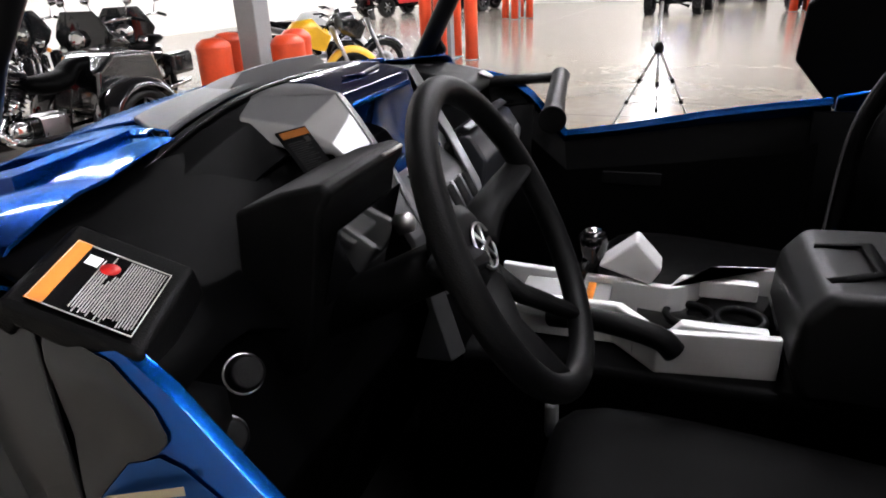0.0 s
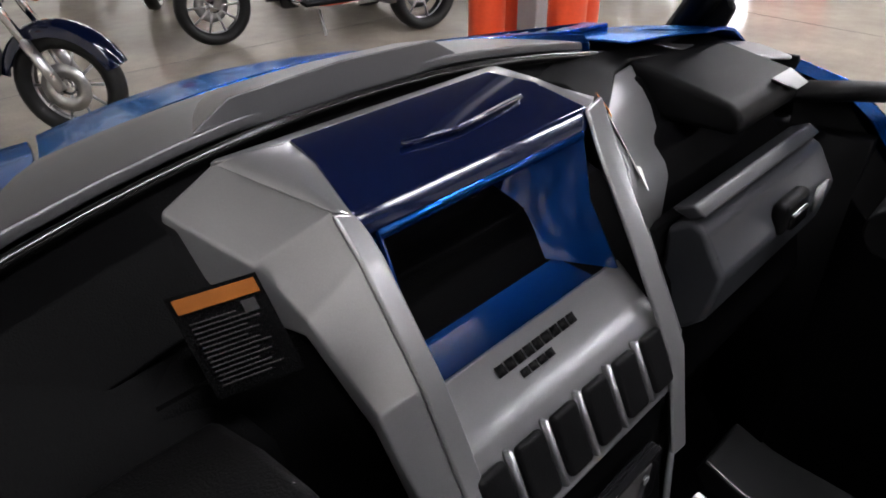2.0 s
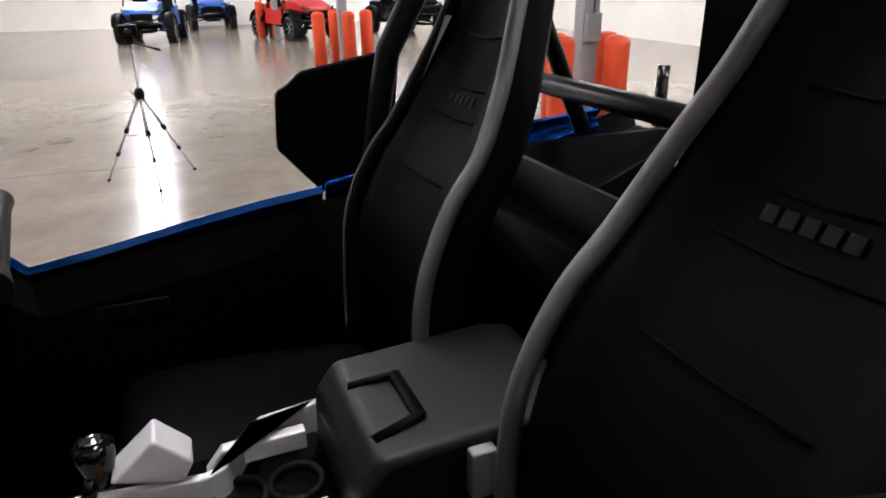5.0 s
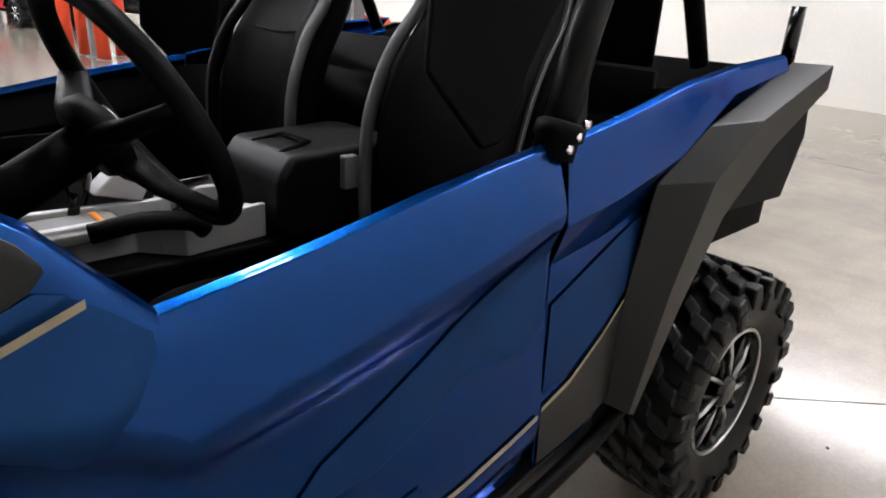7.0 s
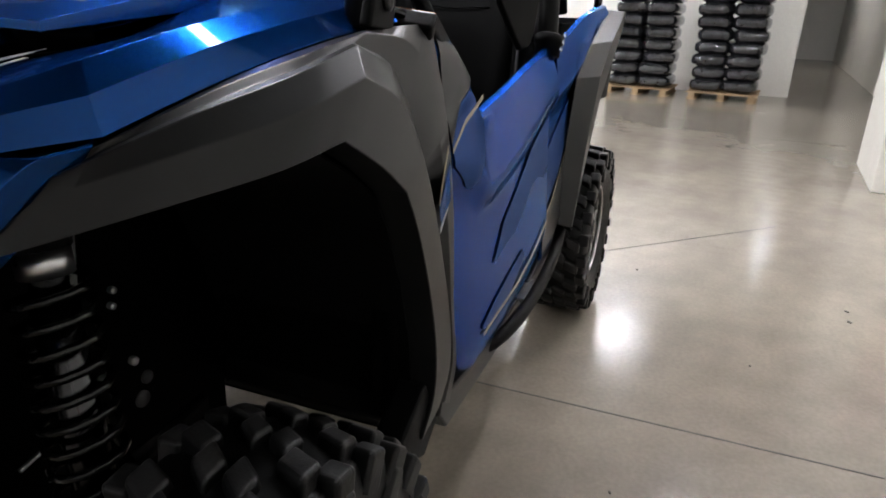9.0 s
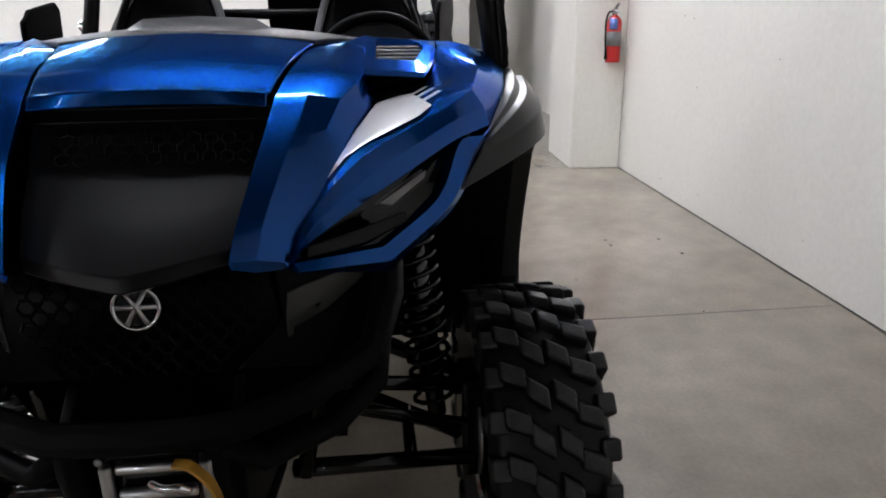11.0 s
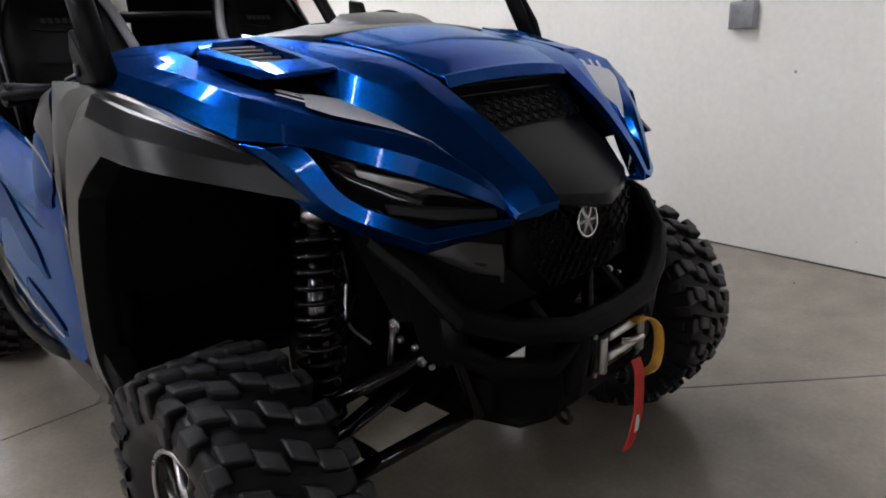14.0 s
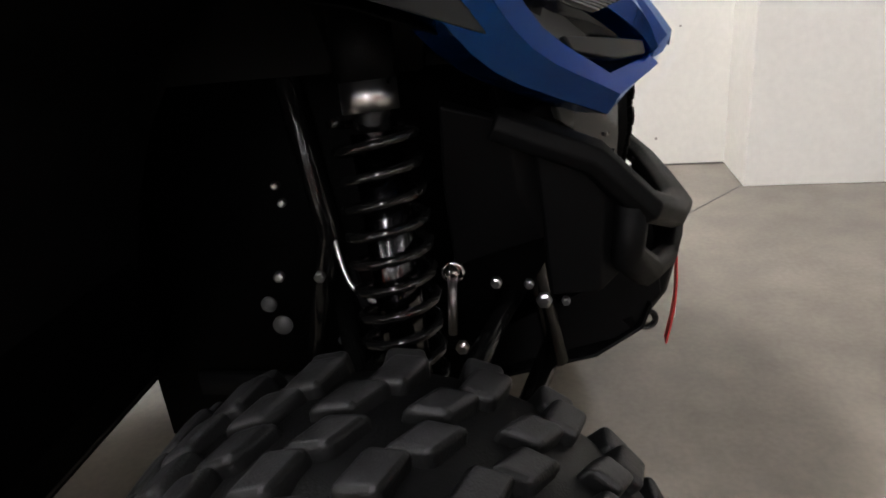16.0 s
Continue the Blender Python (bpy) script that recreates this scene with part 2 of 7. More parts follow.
def lathe(profile, n=32, m=None, bm=None, closed=False):
    """A profile of (radius, height) turned round z, then moved by m."""
    bm = bm or bmesh.new()
    m = m or Matrix.Identity(4)
    rings = [[bm.verts.new(m @ Vector((r * math.cos(a), r * math.sin(a), h))) for a in (2 * math.pi * j / n for j in range(n))] for r, h in profile]
    pairs = list(zip(rings, rings[1:]))
    if closed:
        pairs.append((rings[-1], rings[0]))
    for a, b in pairs:
        for j in range(n):
            bm.faces.new([a[j], a[(j + 1) % n], b[(j + 1) % n], b[j]])
    if not closed:
        bm.faces.new(rings[0][::-1])
        bm.faces.new(rings[-1])
    bmesh.ops.recalc_face_normals(bm, faces=bm.faces[:])
    return bm


def ring(radius, r, m, n=40, k=10, bm=None):
    bm = bm or bmesh.new()
    v = []
    for i in range(n):
        a = 2 * math.pi * i / n
        v.append([bm.verts.new(m @ Vector(((radius + r * math.cos(b)) * math.cos(a), (radius + r * math.cos(b)) * math.sin(a), r * math.sin(b)))) for b in (2 * math.pi * j / k for j in range(k))])
    for i in range(n):
        for j in range(k):
            bm.faces.new([v[i][j], v[(i + 1) % n][j], v[(i + 1) % n][(j + 1) % k], v[i][(j + 1) % k]])
    bmesh.ops.recalc_face_normals(bm, faces=bm.faces[:])
    return bm




# ---- the building ----
TURN = -4.86
HALL = pose(0, 0, 0, 0, 0, TURN)


def hall(name, bm, material, label, kind="structure", bevel=0.0):
    bm.transform(HALL)
    ob = part(name, bm, material, None, label, bevel=bevel, smooth=False)
    return tagged(ob, label, name.split("_")[0], kind=kind)


floor = hall("floor", box(-26.6, 16, -30, 3.2, -0.2, 0), CONCRETE, "polished worn grey concrete floor with stains")
# sawn joints
for x0, x1, y0, y1 in ((4.4, 4.406, -30, 2.078), (-7.6, -7.594, -30, 1.99), (-12.3, 15.8, -5.9, -5.894), (-12.3, 15.8, -14.5, -14.494)):
    hall("floor_joint", box(x0, x1, y0, y1, 0.0, 0.0015), JOINT, "dark sawn joint in the concrete floor")

# joints that cross the bay of the vehicle
for ax, ay, bx, by in ((-1.385, -3.2, -1.385, 2.60), (0.10, 0.78, 1.245, 2.02), (-1.385, -0.62, -2.6, 0.44), (-2.6, 0.44, -3.9, 1.7)):
    run = math.hypot(bx - ax, by - ay)
    bm = box(0, run, -0.003, 0.003, 0.0, 0.0015, m=pose(ax, ay, 0, 0, 0, math.degrees(math.atan2(by - ay, bx - ax))))
    tagged(part("floor_joint", bm, JOINT, None, smooth=False), "dark sawn joint in the concrete floor", "floor", kind="structure")

hall("wall_left", box(-6.0, 1.06, 2.52, 2.8, 0, 4.6), WALL, "cream painted masonry wall with small chips", bevel=0.004)
hall("wall_left_step", box(1.06, 16, 2.08, 2.8, 0, 4.6), WALL, "cream painted wall standing proud of its neighbour", bevel=0.004)
hall("pilaster", box(-6.6, -5.42, 2.0, 2.515, 0, 4.6), WALL, "cream painted pilaster with rounded worn corners", bevel=0.012)
hall("wall_left_recess", box(-26.5, -6.0, 2.82, 3.1, 0, 4.6), WALL, "cream painted wall of the rear passage")
hall("wall_end", box(-26.5, -26.3, 1.2, 2.818, 0, 4.6), WALL, "cream painted wall at the end of the rear passage")
hall("wall_passage", box(-26.3, -12.5, 1.2, 1.42, 0, 4.6), WALL, "cream painted side wall of the rear passage")
hall("wall_back", box(-12.5, -12.3, -30, 1.42, 0, 4.6), WALL, "cream painted back wall of the store")
hall("wall_far", box(-12.3, 16, -30, -29.8, 0, 4.6), WALL, "cream painted far wall of the store")
hall("wall_front", box(15.8, 16, -29.8, 2.077, 0, 4.6), WALL, "cream painted wall beyond the motorcycles")
hall("ceiling", box(-26.5, 16, -30, 3.1, 4.6, 4.75), CEILING, "dark painted store ceiling")
# grime line along the foot of the wall
hall("baseboard", box(-5.4, 1.055, 2.514, 2.5175, 0.0, 0.009), JOINT, "dark grime line at the foot of the wall")


def ceiling_light(x, y, length, along="y"):
    e = thing("ceiling_light", (0, 0, 0), "long white fluorescent strip light under the ceiling", "ceiling light", "strip lights of the store")
    e.matrix_basis = pose(x, y, 4.6, 0, 0, 0 if along == "y" else 90)
    w, h = 0.16, length / 2
    M0 = e.matrix_basis
    bm = box(-w, w, -h, h, -0.09, 0.0, m=M0)
    part("housing", bm, WHITE, e)
    bm = box(-w * 0.8, w * 0.8, -h * 0.98, h * 0.98, -0.115, -0.094, m=M0)
    part("diffuser", bm, LAMP, e, "glowing white diffuser")
    return e


for x in (-9.0, -0.2, 10.2):
    for y in (-6.2, -11.8, -17.4, -23.0, -27.6):
        ceiling_light(x, y, 4.6)
ceiling_light(-11.2, -0.5, 2.4, "y")
ceiling_light(-4.8, 1.7, 2.4, "x")
# unseen lamp, added to keep the rear passage bright
ceiling_light(-18.5, 2.98, 2.4, "x")
ceiling_light(-1.6, -0.5, 2.4, "y")


# ---- the side-by-side utility vehicle; forward is +x, its left side is +y ----
utv = thing("side_by_side_vehicle", (-1.1, 0, 0), "blue and grey two-seat off-road side-by-side on knobbly tyres", "off-road vehicle")


def both(name, make, material, label="", parent=None, **k):
    obs = []
    for s in (1, -1):
        bm = make(s)
        bmesh.ops.recalc_face_normals(bm, faces=bm.faces[:])
        obs.append(part(name, bm, material, parent or utv, label, **k))
    return obs


def smooth_rows(rows, n=4):
    """More rows between the given ones, on smooth lines."""
    return [list(r) for r in zip(*[[tuple(p) for p in fine(col, n)] for col in zip(*rows)])]


def crown(x, y):
    z = np.interp(x, [-0.42, -0.3, -0.2, -0.1, 0.0, 0.06, 0.13], [1.278, 1.275, 1.263, 1.239, 1.216, 1.197, 1.162])
    return float(z) - 0.22 * y * y


# hood, middle blue panel with a rolled front lip
rows = []
for x, w in ((0.142, 0.200), (0.13, 0.205), (0.09, 0.212), (0.03, 0.224), (-0.04, 0.238), (-0.105, 0.252), (-0.165, 0.266)):
    rows.append([(x - 0.35 * (t * w) ** 2, t * w, crown(x, t * w) + 0.006 * math.cos(t * 1.4)) for t in np.linspace(-1, 1, 13)])
rows.insert(0, [(0.136, y, z - 0.018) for _, y, z in rows[0]])
part("hood", sheet(rows, True), BLUE, utv, "blue metallic hood panel with a sharp front lip", solid=0.012, bevel=0.003)
# hood, rear matte grey panel
rows = []
for x, w in ((-0.169, 0.268), (-0.2, 0.295), (-0.25, 0.338), (-0.305, 0.384)):
    rows.append([(x - 0.25 * (t * w) ** 2, t * w, crown(x, t * w) + 0.004) for t in np.linspace(-1, 1, 13)])
part("hood_rear_panel", sheet(rows, True), GREY_PAINT, utv, "matte grey rear hood panel", solid=0.012, bevel=0.003)
# raised bulge with a flat top and steep flanks
rows = [[(-0.180, y, crown(-0.180, y) + 0.003) for y in (-0.108, -0.09, 0, 0.09, 0.108)]]
for x, w, v, h in ((-0.205, 0.122, 0.098, 0.014), (-0.25, 0.150, 0.112, 0.024), (-0.297, 0.178, 0.124, 0.031)):
    rows.append([(x, -w, crown(x, w) + 0.003), (x - 0.004, -v, crown(x, v) + h), (x - 0.004, 0, crown(x, 0) + h + 0.002), (x - 0.004, v, crown(x, v) + h), (x, w, crown(x, w) + 0.003)])
rows.append([(-0.302, y, crown(-0.302, y) + 0.002) for _, y, _ in rows[-1]])
part("hood_bulge", sheet(rows, True), GREY_PAINT, utv, "raised matte grey bulge on the hood", bevel=0.004, solid=0.006)

# the ridge beside the grille: a flat top that folds down at the lip and ends in a blunt tip
RIDGE_IN = [(-0.345, 0.372, 1.262), (-0.168, 0.272, 1.242), (0.014, 0.236, 1.204), (0.125, 0.214, 1.158), (0.250, 0.194, 1.072), (0.345, 0.170, 0.985), (0.388, 0.159, 0.932)]
RIDGE_OUT = [(-0.325, 0.392, 1.262), (-0.168, 0.378, 1.236), (0.014, 0.374, 1.190), (0.114, 0.330, 1.150), (0.212, 0.288, 1.068), (0.300, 0.254, 0.985), (0.350, 0.236, 0.916)]
RIDGE_FOOT = [(-0.325, 0.398, 1.232), (-0.168, 0.386, 1.206), (0.014, 0.392, 1.134), (0.114, 0.358, 1.094), (0.212, 0.320, 1.046), (0.302, 0.270, 0.968), (0.345, 0.240, 0.905)]


def ridge(s):
    rows = []
    for a, b, f in zip(RIDGE_IN, RIDGE_OUT, RIDGE_FOOT):
        a, b = Vector(a), Vector(b)
        rows.append([(a.x - 0.004, a.y + 0.003, a.z - 0.022), tuple(a), tuple(a.lerp(b, 0.5) + Vector((0.004, 0, 0.005))), tuple(b), f])
    # folded sharply at the lip, smooth before and after
    rows = smooth_rows(rows[:4], 4) + smooth_rows(rows[3:], 5)[1:]
    # the blunt end under the tip
    rows.append([(0.372, 0.166, 0.922), (0.384, 0.163, 0.918), (0.368, 0.196, 0.906), (0.346, 0.232, 0.902), (0.338, 0.234, 0.900)])
    return sheet(mirror(rows, s))


both("hood_ridge", ridge, BLUE, "blue folded ridge beside the grille", bevel=0.004, solid=0.004, angle=13, segments=3)

# the fender skin: a deck beside the vent and the ridge, a crest, and a steep face above the headlight
DECK = [(-0.420, 0.560, 1.254), (-0.268, 0.548, 1.228), (-0.085, 0.500, 1.160), (0.000, 0.430, 1.140), (0.040, 0.392, 1.128), (0.125, 0.354, 1.090), (0.214, 0.320, 1.046), (0.305, 0.268, 0.968), (0.340, 0.243, 0.912)]
CREST = [(-0.420, 0.650, 1.240), (-0.255, 0.640, 1.216), (-0.100, 0.618, 1.188), (0.018, 0.588, 1.156), (0.085, 0.520, 1.124), (0.150, 0.450, 1.096), (0.236, 0.362, 1.058), (0.315, 0.278, 0.982), (0.346, 0.250, 0.918)]
EDGE = [(-0.420, 0.726, 1.196), (-0.260, 0.708, 1.176), (-0.110, 0.676, 1.140), (0.035, 0.622, 1.086), (0.122, 0.542, 1.070), (0.180, 0.468, 1.036), (0.246, 0.384, 0.996), (0.318, 0.285, 0.944), (0.344, 0.248, 0.912)]


def fender_skin(s):
    rows = [[a, tuple(Vector(a).lerp(Vector(b), 0.5) + Vector((0, 0, 0.004))), b, tuple(Vector(b).lerp(Vector(c), 0.5) + Vector((0.006, 0.004, 0.004))), c, (c[0] - 0.022, c[1] - 0.012, c[2] - 0.010)] for a, b, c in zip(DECK, CREST, EDGE)]
    return sheet(mirror(smooth_rows(rows[:4], 5) + smooth_rows(rows[3:], 5)[1:], s))


both("fender_top", fender_skin, BLUE, "blue folded fender skin above the headlight", bevel=0.004, solid=0.005, angle=14, segments=3)


both("fender_rear", lambda s: sheet(mirror([[(-0.292, 0.392, 1.254), (-0.296, 0.50, 1.249), (-0.268, 0.546, 1.226)], [(-0.345, 0.398, 1.260), (-0.35, 0.50, 1.253), (-0.345, 0.553, 1.240)], [(-0.385, 0.405, 1.262), (-0.40, 0.49, 1.258), (-0.42, 0.560, 1.253)]], s)), BLUE, "blue skin behind the hood vent", solid=0.004, bevel=0.002)


def on_deck(u, v, h):
    """A place on the fender deck: u along its folds from the vent forward, v from the ridge's foot to the crest."""
    k = min(max(u, 0), len(DECK) - 1.001)
    i, f = int(k), k - int(k)
    a, b = Vector(DECK[i]).lerp(Vector(DECK[i + 1]), f), Vector(CREST[i]).lerp(Vector(CREST[i + 1]), f)
    q = a.lerp(b, v)
    return q.x + 0.3 * h, q.y + 0.1 * h, q.z + 0.95 * h + 0.004 * (1 - abs(2 * v - 1))


# hood vents: a raised blue frame over a black tray with bright slats, and a mouth under the front edge
VENT = [(-0.285, 0.384, 1.262), (0.014, 0.376, 1.194), (-0.019, 0.494, 1.188), (-0.240, 0.538, 1.236), (-0.292, 0.500, 1.254)]
HOLE = [(-0.262, 0.404, 1.254), (-0.070, 0.398, 1.211), (-0.088, 0.484, 1.206), (-0.226, 0.516, 1.238), (-0.260, 0.490, 1.250)]
DECAL_SLAT = mat("pale_vent_slat", (0.20, 0.20, 0.205), 0.4, 0.3, 0.2, 0.05, 20)


def vent_frame(s):
    drop = (0.034, 0.007, 0.010, 0.030, 0.034, 0.034)
    rows = [[(x, y, z - d), (x, y, z), (u, v, w + 0.002), (u, v, w - 0.031)] for (x, y, z), (u, v, w), d in zip(VENT + VENT[:1], HOLE + HOLE[:1], drop)]
    return sheet(mirror(rows, s))


def vent_tray(s):
    bm = bmesh.new()
    bm.faces.new([bm.verts.new((x, s * y, z - 0.030)) for x, y, z in HOLE])
    return bm


for ob, s in zip(both("hood_vent", vent_tray, BLACK, "black sunken hood vent with bright slats", solid=0.006), (1, -1)):
    part("vent_frame", vent_frame(s), BLUE, ob, "raised blue angular vent frame", bevel=0.004, solid=0.003, angle=20, segments=3)
    for k in range(5):
        x = -0.110 - 0.033 * k
        z = 1.211 - 0.225 * (x + 0.07)
        y0, y1 = 0.400, 0.486 + 0.20 * (-0.09 - x)
        part("slat", box(-0.0032, 0.0032, (y0 - y1) / 2 + 0.004, (y1 - y0) / 2 - 0.004, -0.0015, 0.0015, m=pose(x, s * (y0 + y1) / 2, z - 0.011, 0, 40, 0)), DECAL_SLAT, ob, "", bevel=0.0012)


def intake(s):
    """The dark mouth under the vent's front edge."""
    rows = [[(0.004, 0.380, 1.184), (-0.026, 0.490, 1.180)], [(-0.060, 0.386, 1.190), (-0.090, 0.486, 1.184)], [(-0.072, 0.392, 1.146), (-0.092, 0.490, 1.158)], [(0.036, 0.394, 1.1325), (-0.030, 0.462, 1.150)]]
    return sheet(mirror(rows, s))


both("hood_intake", intake, BLACK, "black air mouth under the hood vent", solid=0.003)

DECAL = mat("silver_decal_film", (0.46, 0.46, 0.47), 0.30, 0.5, 0.2, 0.04, 12)


def decal(s):
    rows = [[on_deck(u, lo + (hi - lo) * t, 0.0065) for t in np.linspace(0, 1, 5)] for u, lo, hi in ((3.15, 0.10, 0.26), (3.6, 0.04, 0.50), (4.0, 0.02, 0.84), (4.5, 0.02, 0.90), (5.0, 0.02, 0.84), (5.5, 0.02, 0.64), (6.0, 0.02, 0.34), (6.3, 0.02, 0.06))]
    return sheet(mirror(rows, s))


for ob, s in zip(both("fender_decal", decal, DECAL, "silver wedge decal on the blue fender", solid=0.0012), (1, -1)):
    for k in range(3):
        v = 0.30 + 0.16 * k
        part("decal_line", sheet(mirror([[on_deck(u, v, 0.0065), on_deck(u, v + 0.06, 0.0065)] for u in np.linspace(2.75 + 0.22 * k, 3.5 + 0.22 * k, 5)], s)), DECAL, ob, solid=0.001)

# headlights: a smoked glass set back between the fender's edge and the blue lip
LIP_IN = [(0.100, 0.568, 1.070), (0.128, 0.542, 1.058), (0.180, 0.498, 0.972), (0.262, 0.392, 0.906), (0.335, 0.246, 0.906)]
LIP_OUT = [(0.048, 0.618, 1.082), (0.080, 0.585, 1.020), (0.140, 0.525, 0.940), (0.262, 0.402, 0.868), (0.332, 0.252, 0.894)]


def lamp_glass(s):
    up = EDGE[4:]
    lo = [LIP_IN[1], LIP_IN[2], (0.225, 0.445, 0.935), LIP_IN[3], LIP_IN[4]]
    rows = [[tuple(Vector(a).lerp(Vector(b), t) - Vector((0.022 + 0.016 * math.sin(math.pi * t), 0.010, 0))) for a, b in zip(up, lo)] for t in (0, 0.25, 0.5, 0.75, 1)]
    return sheet(mirror(rows, s))


def lamp_lens(s):
    up = [(0.168, 0.474, 1.026), (0.205, 0.442, 1.013), (0.242, 0.410, 1.000), (0.280, 0.380, 0.987)]
    lo = [(0.172, 0.472, 1.012), (0.195, 0.450, 0.999), (0.220, 0.428, 0.986), (0.244, 0.408, 0.977)]
    rows = [[tuple(Vector(a).lerp(Vector(b), t)) for a, b in zip(up, lo)] for t in (0, 0.5, 1)]
    return sheet(mirror(rows, s))


PALE_RIB = mat("pale_lens_rib", (0.30, 0.30, 0.30), 0.25, 0.2, 0.3, 0.05, 40)
for ob, s in zip(both("headlight", lamp_glass, GLASS_DARK, "smoked dark headlight glass", solid=0.004), (1, -1)):
    lens = part("lens", lamp_lens(s), LENS, ob, "pale clear light bar", solid=0.005, bevel=0.002)
    for k in range(5):
        t = 0.12 + 0.19 * k
        a, b = Vector((0.176, 0.478, 1.0235)).lerp(Vector((0.182, 0.474, 1.011)), t), Vector((0.276, 0.390, 0.988)).lerp(Vector((0.250, 0.414, 0.979)), t)
        part("light_rib", tube([(a.x, s * a.y, a.z), (b.x, s * b.y, b.z)], 0.0013, 5), PALE_RIB, lens)
    part("lamp_shelf", sheet(mirror([[(0.205, 0.440, 0.956), (0.262, 0.360, 0.944), (0.318, 0.270, 0.930)], [(0.215, 0.440, 0.938), (0.272, 0.362, 0.918), (0.322, 0.270, 0.912)]], s)), BLACK_SATIN, ob, "dark shelf under the light bar", solid=0.010, bevel=0.003)


def lip(s):
    rows = []
    for a, b in zip(LIP_IN, LIP_OUT):
        a, b = Vector(a), Vector(b)
        n = Vector((0.012, 0.008, -0.002))
        rows.append([tuple(a - Vector((0.026, 0.010, 0.004))), tuple(a + n * 0.3), tuple(a.lerp(b, 0.45) + n), tuple(b), (b.x - 0.035, b.y - 0.025, b.z + 0.002)])
    return sheet(mirror(smooth_rows(rows[:4], 4) + smooth_rows(rows[3:], 4)[1:], s))


both("headlight_lip", lip, BLUE, "blue angular lip under the headlight", bevel=0.005, solid=0.005, angle=12, segments=3)

# black nose between the ridges
rows = []
for x, z, w, d in ((0.138, 1.142, 0.205, 0.0), (0.125, 1.118, 0.204, 0.0), (0.16, 1.088, 0.200, 0.004), (0.215, 1.050, 0.196, 0.012), (0.29, 1.000, 0.182, 0.022), (0.365, 0.938, 0.162, 0.028), (0.372, 0.915, 0.155, 0.03), (0.345, 0.905, 0.150, 0.03)):
    rows.append([(x + d * (1 - t * t) - 0.03 * abs(t) * (x > 0.2), t * w, z - 0.022 * (1 - abs(t)) * (z < 1.06)) for t in np.linspace(-1, 1, 17)])
part("nose", sheet(rows, True), BLACK_SATIN, utv, "satin black nose panel between blue ridges", solid=0.008, bevel=0.003)
# upper grille mesh in the recess
bm = bmesh.new()
for r in range(4):
    for c in range(-5, 6):
        y = (c + 0.5 * (r % 2)) * 0.030
        if abs(y) < 0.165:
            ring(0.0125, 0.0020, pose(0.146 + 0.017 * r, y, 1.104 - 0.0135 * r, 0, 55, 0), 6, 4, bm)
part("upper_grille", bm, BLACK, utv, "black honeycomb mesh under the hood lip", smooth=False)

# lower grille
part("grille_back", prism([(-0.20, 0.905), (0.20, 0.905), (0.215, 0.80), (0.13, 0.715), (-0.13, 0.715), (-0.215, 0.80)], 0.29, 0.318, "x"), BLACK, utv, "black grille backing")
bm = bmesh.new()
for r in range(9):
    for c in range(-5, 6):
        y, z = (c + 0.5 * (r % 2)) * 0.034, 0.892 - 0.0195 * r
        if abs(y) < 0.19 - max(0, 0.80 - z) * 0.9:
            ring(0.0145, 0.0032, pose(0.330, y, z, 0, 90, 0) @ pose(0, 0, 0, 0, 0, 30), 6, 4, bm)
part("lower_grille", bm, BLACK, utv, "black honeycomb lower grille", smooth=False)
# round badge: ring and crossed bars
badge = part("badge", lathe([(0.001, 0), (0.036, 0.0), (0.037, 0.004), (0.03, 0.005), (0.001, 0.005)], 40, pose(0.338, 0, 0.85, 0, 84, 0)), GLASS_DARK, utv, "round silver and dark badge")
part("badge_ring", ring(0.0355, 0.0035, pose(0.344, 0, 0.85, 0, 84, 0), 40, 8), CHROME, badge, "chrome ring")
bm = bmesh.new()
for k in range(3):
    box(-0.0035, 0.0035, -0.033, 0.033, 0.0, 0.003, bm, pose(0.343, 0, 0.85, 0, 84, 0) @ pose(0, 0, 0, 0, 0, 60 * k))
part("badge_bars", bm, ALUMINIUM, badge, "silver crossed bars")


# lower lamps beside the grille
FOG = mat("grey_lamp_glass", (0.028, 0.0285, 0.027), 0.14, 0.0, 0.0, 0.1, 40, spec=0.4)
def low_lamp(s):
    rows = [[(0.290, 0.226, 0.846), (0.258, 0.290, 0.862), (0.195, 0.372, 0.872)], [(0.292, 0.222, 0.800), (0.250, 0.300, 0.826), (0.200, 0.362, 0.852)], [(0.290, 0.222, 0.762), (0.256, 0.270, 0.786), (0.215, 0.345, 0.838)]]
    return sheet(mirror([[(x + 0.012, y + 0.004, z) for x, y, z in r] for r in rows], s))


for ob, s in zip(both("fog_lamp", low_lamp, FOG, "dark low-mounted lamp with a grey glass", bevel=0.003, solid=0.012), (1, -1)):
    part("reflector", lathe([(0.001, 0), (0.016, 0.002), (0.020, 0.012), (0.001, 0.013)], 20, pose(0.268, s * 0.262, 0.824, 0, 80, 28 * s)), LENS, ob, "small round lamp unit")
    # thin pale bar modelled in place of a glint in the lamp glass
    part("glint_bar", tube([(0.262, s * 0.284, 0.842), (0.240, s * 0.318, 0.848)], 0.0022, 6), LENS, ob)


def cheek(s):
    rows = [[(0.28, 0.20, 0.90), (0.235, 0.30, 0.885), (0.14, 0.39, 0.87), (0.07, 0.42, 0.90)], [(0.285, 0.212, 0.80), (0.225, 0.31, 0.78), (0.15, 0.365, 0.775), (0.06, 0.36, 0.78)], [(0.30, 0.13, 0.715), (0.265, 0.27, 0.70), (0.18, 0.31, 0.69), (0.06, 0.30, 0.65)]]
    return sheet(mirror(rows, s))


both("grille_cheek", cheek, BLACK, "black plastic cheek beside the grille", solid=0.02, bevel=0.004)

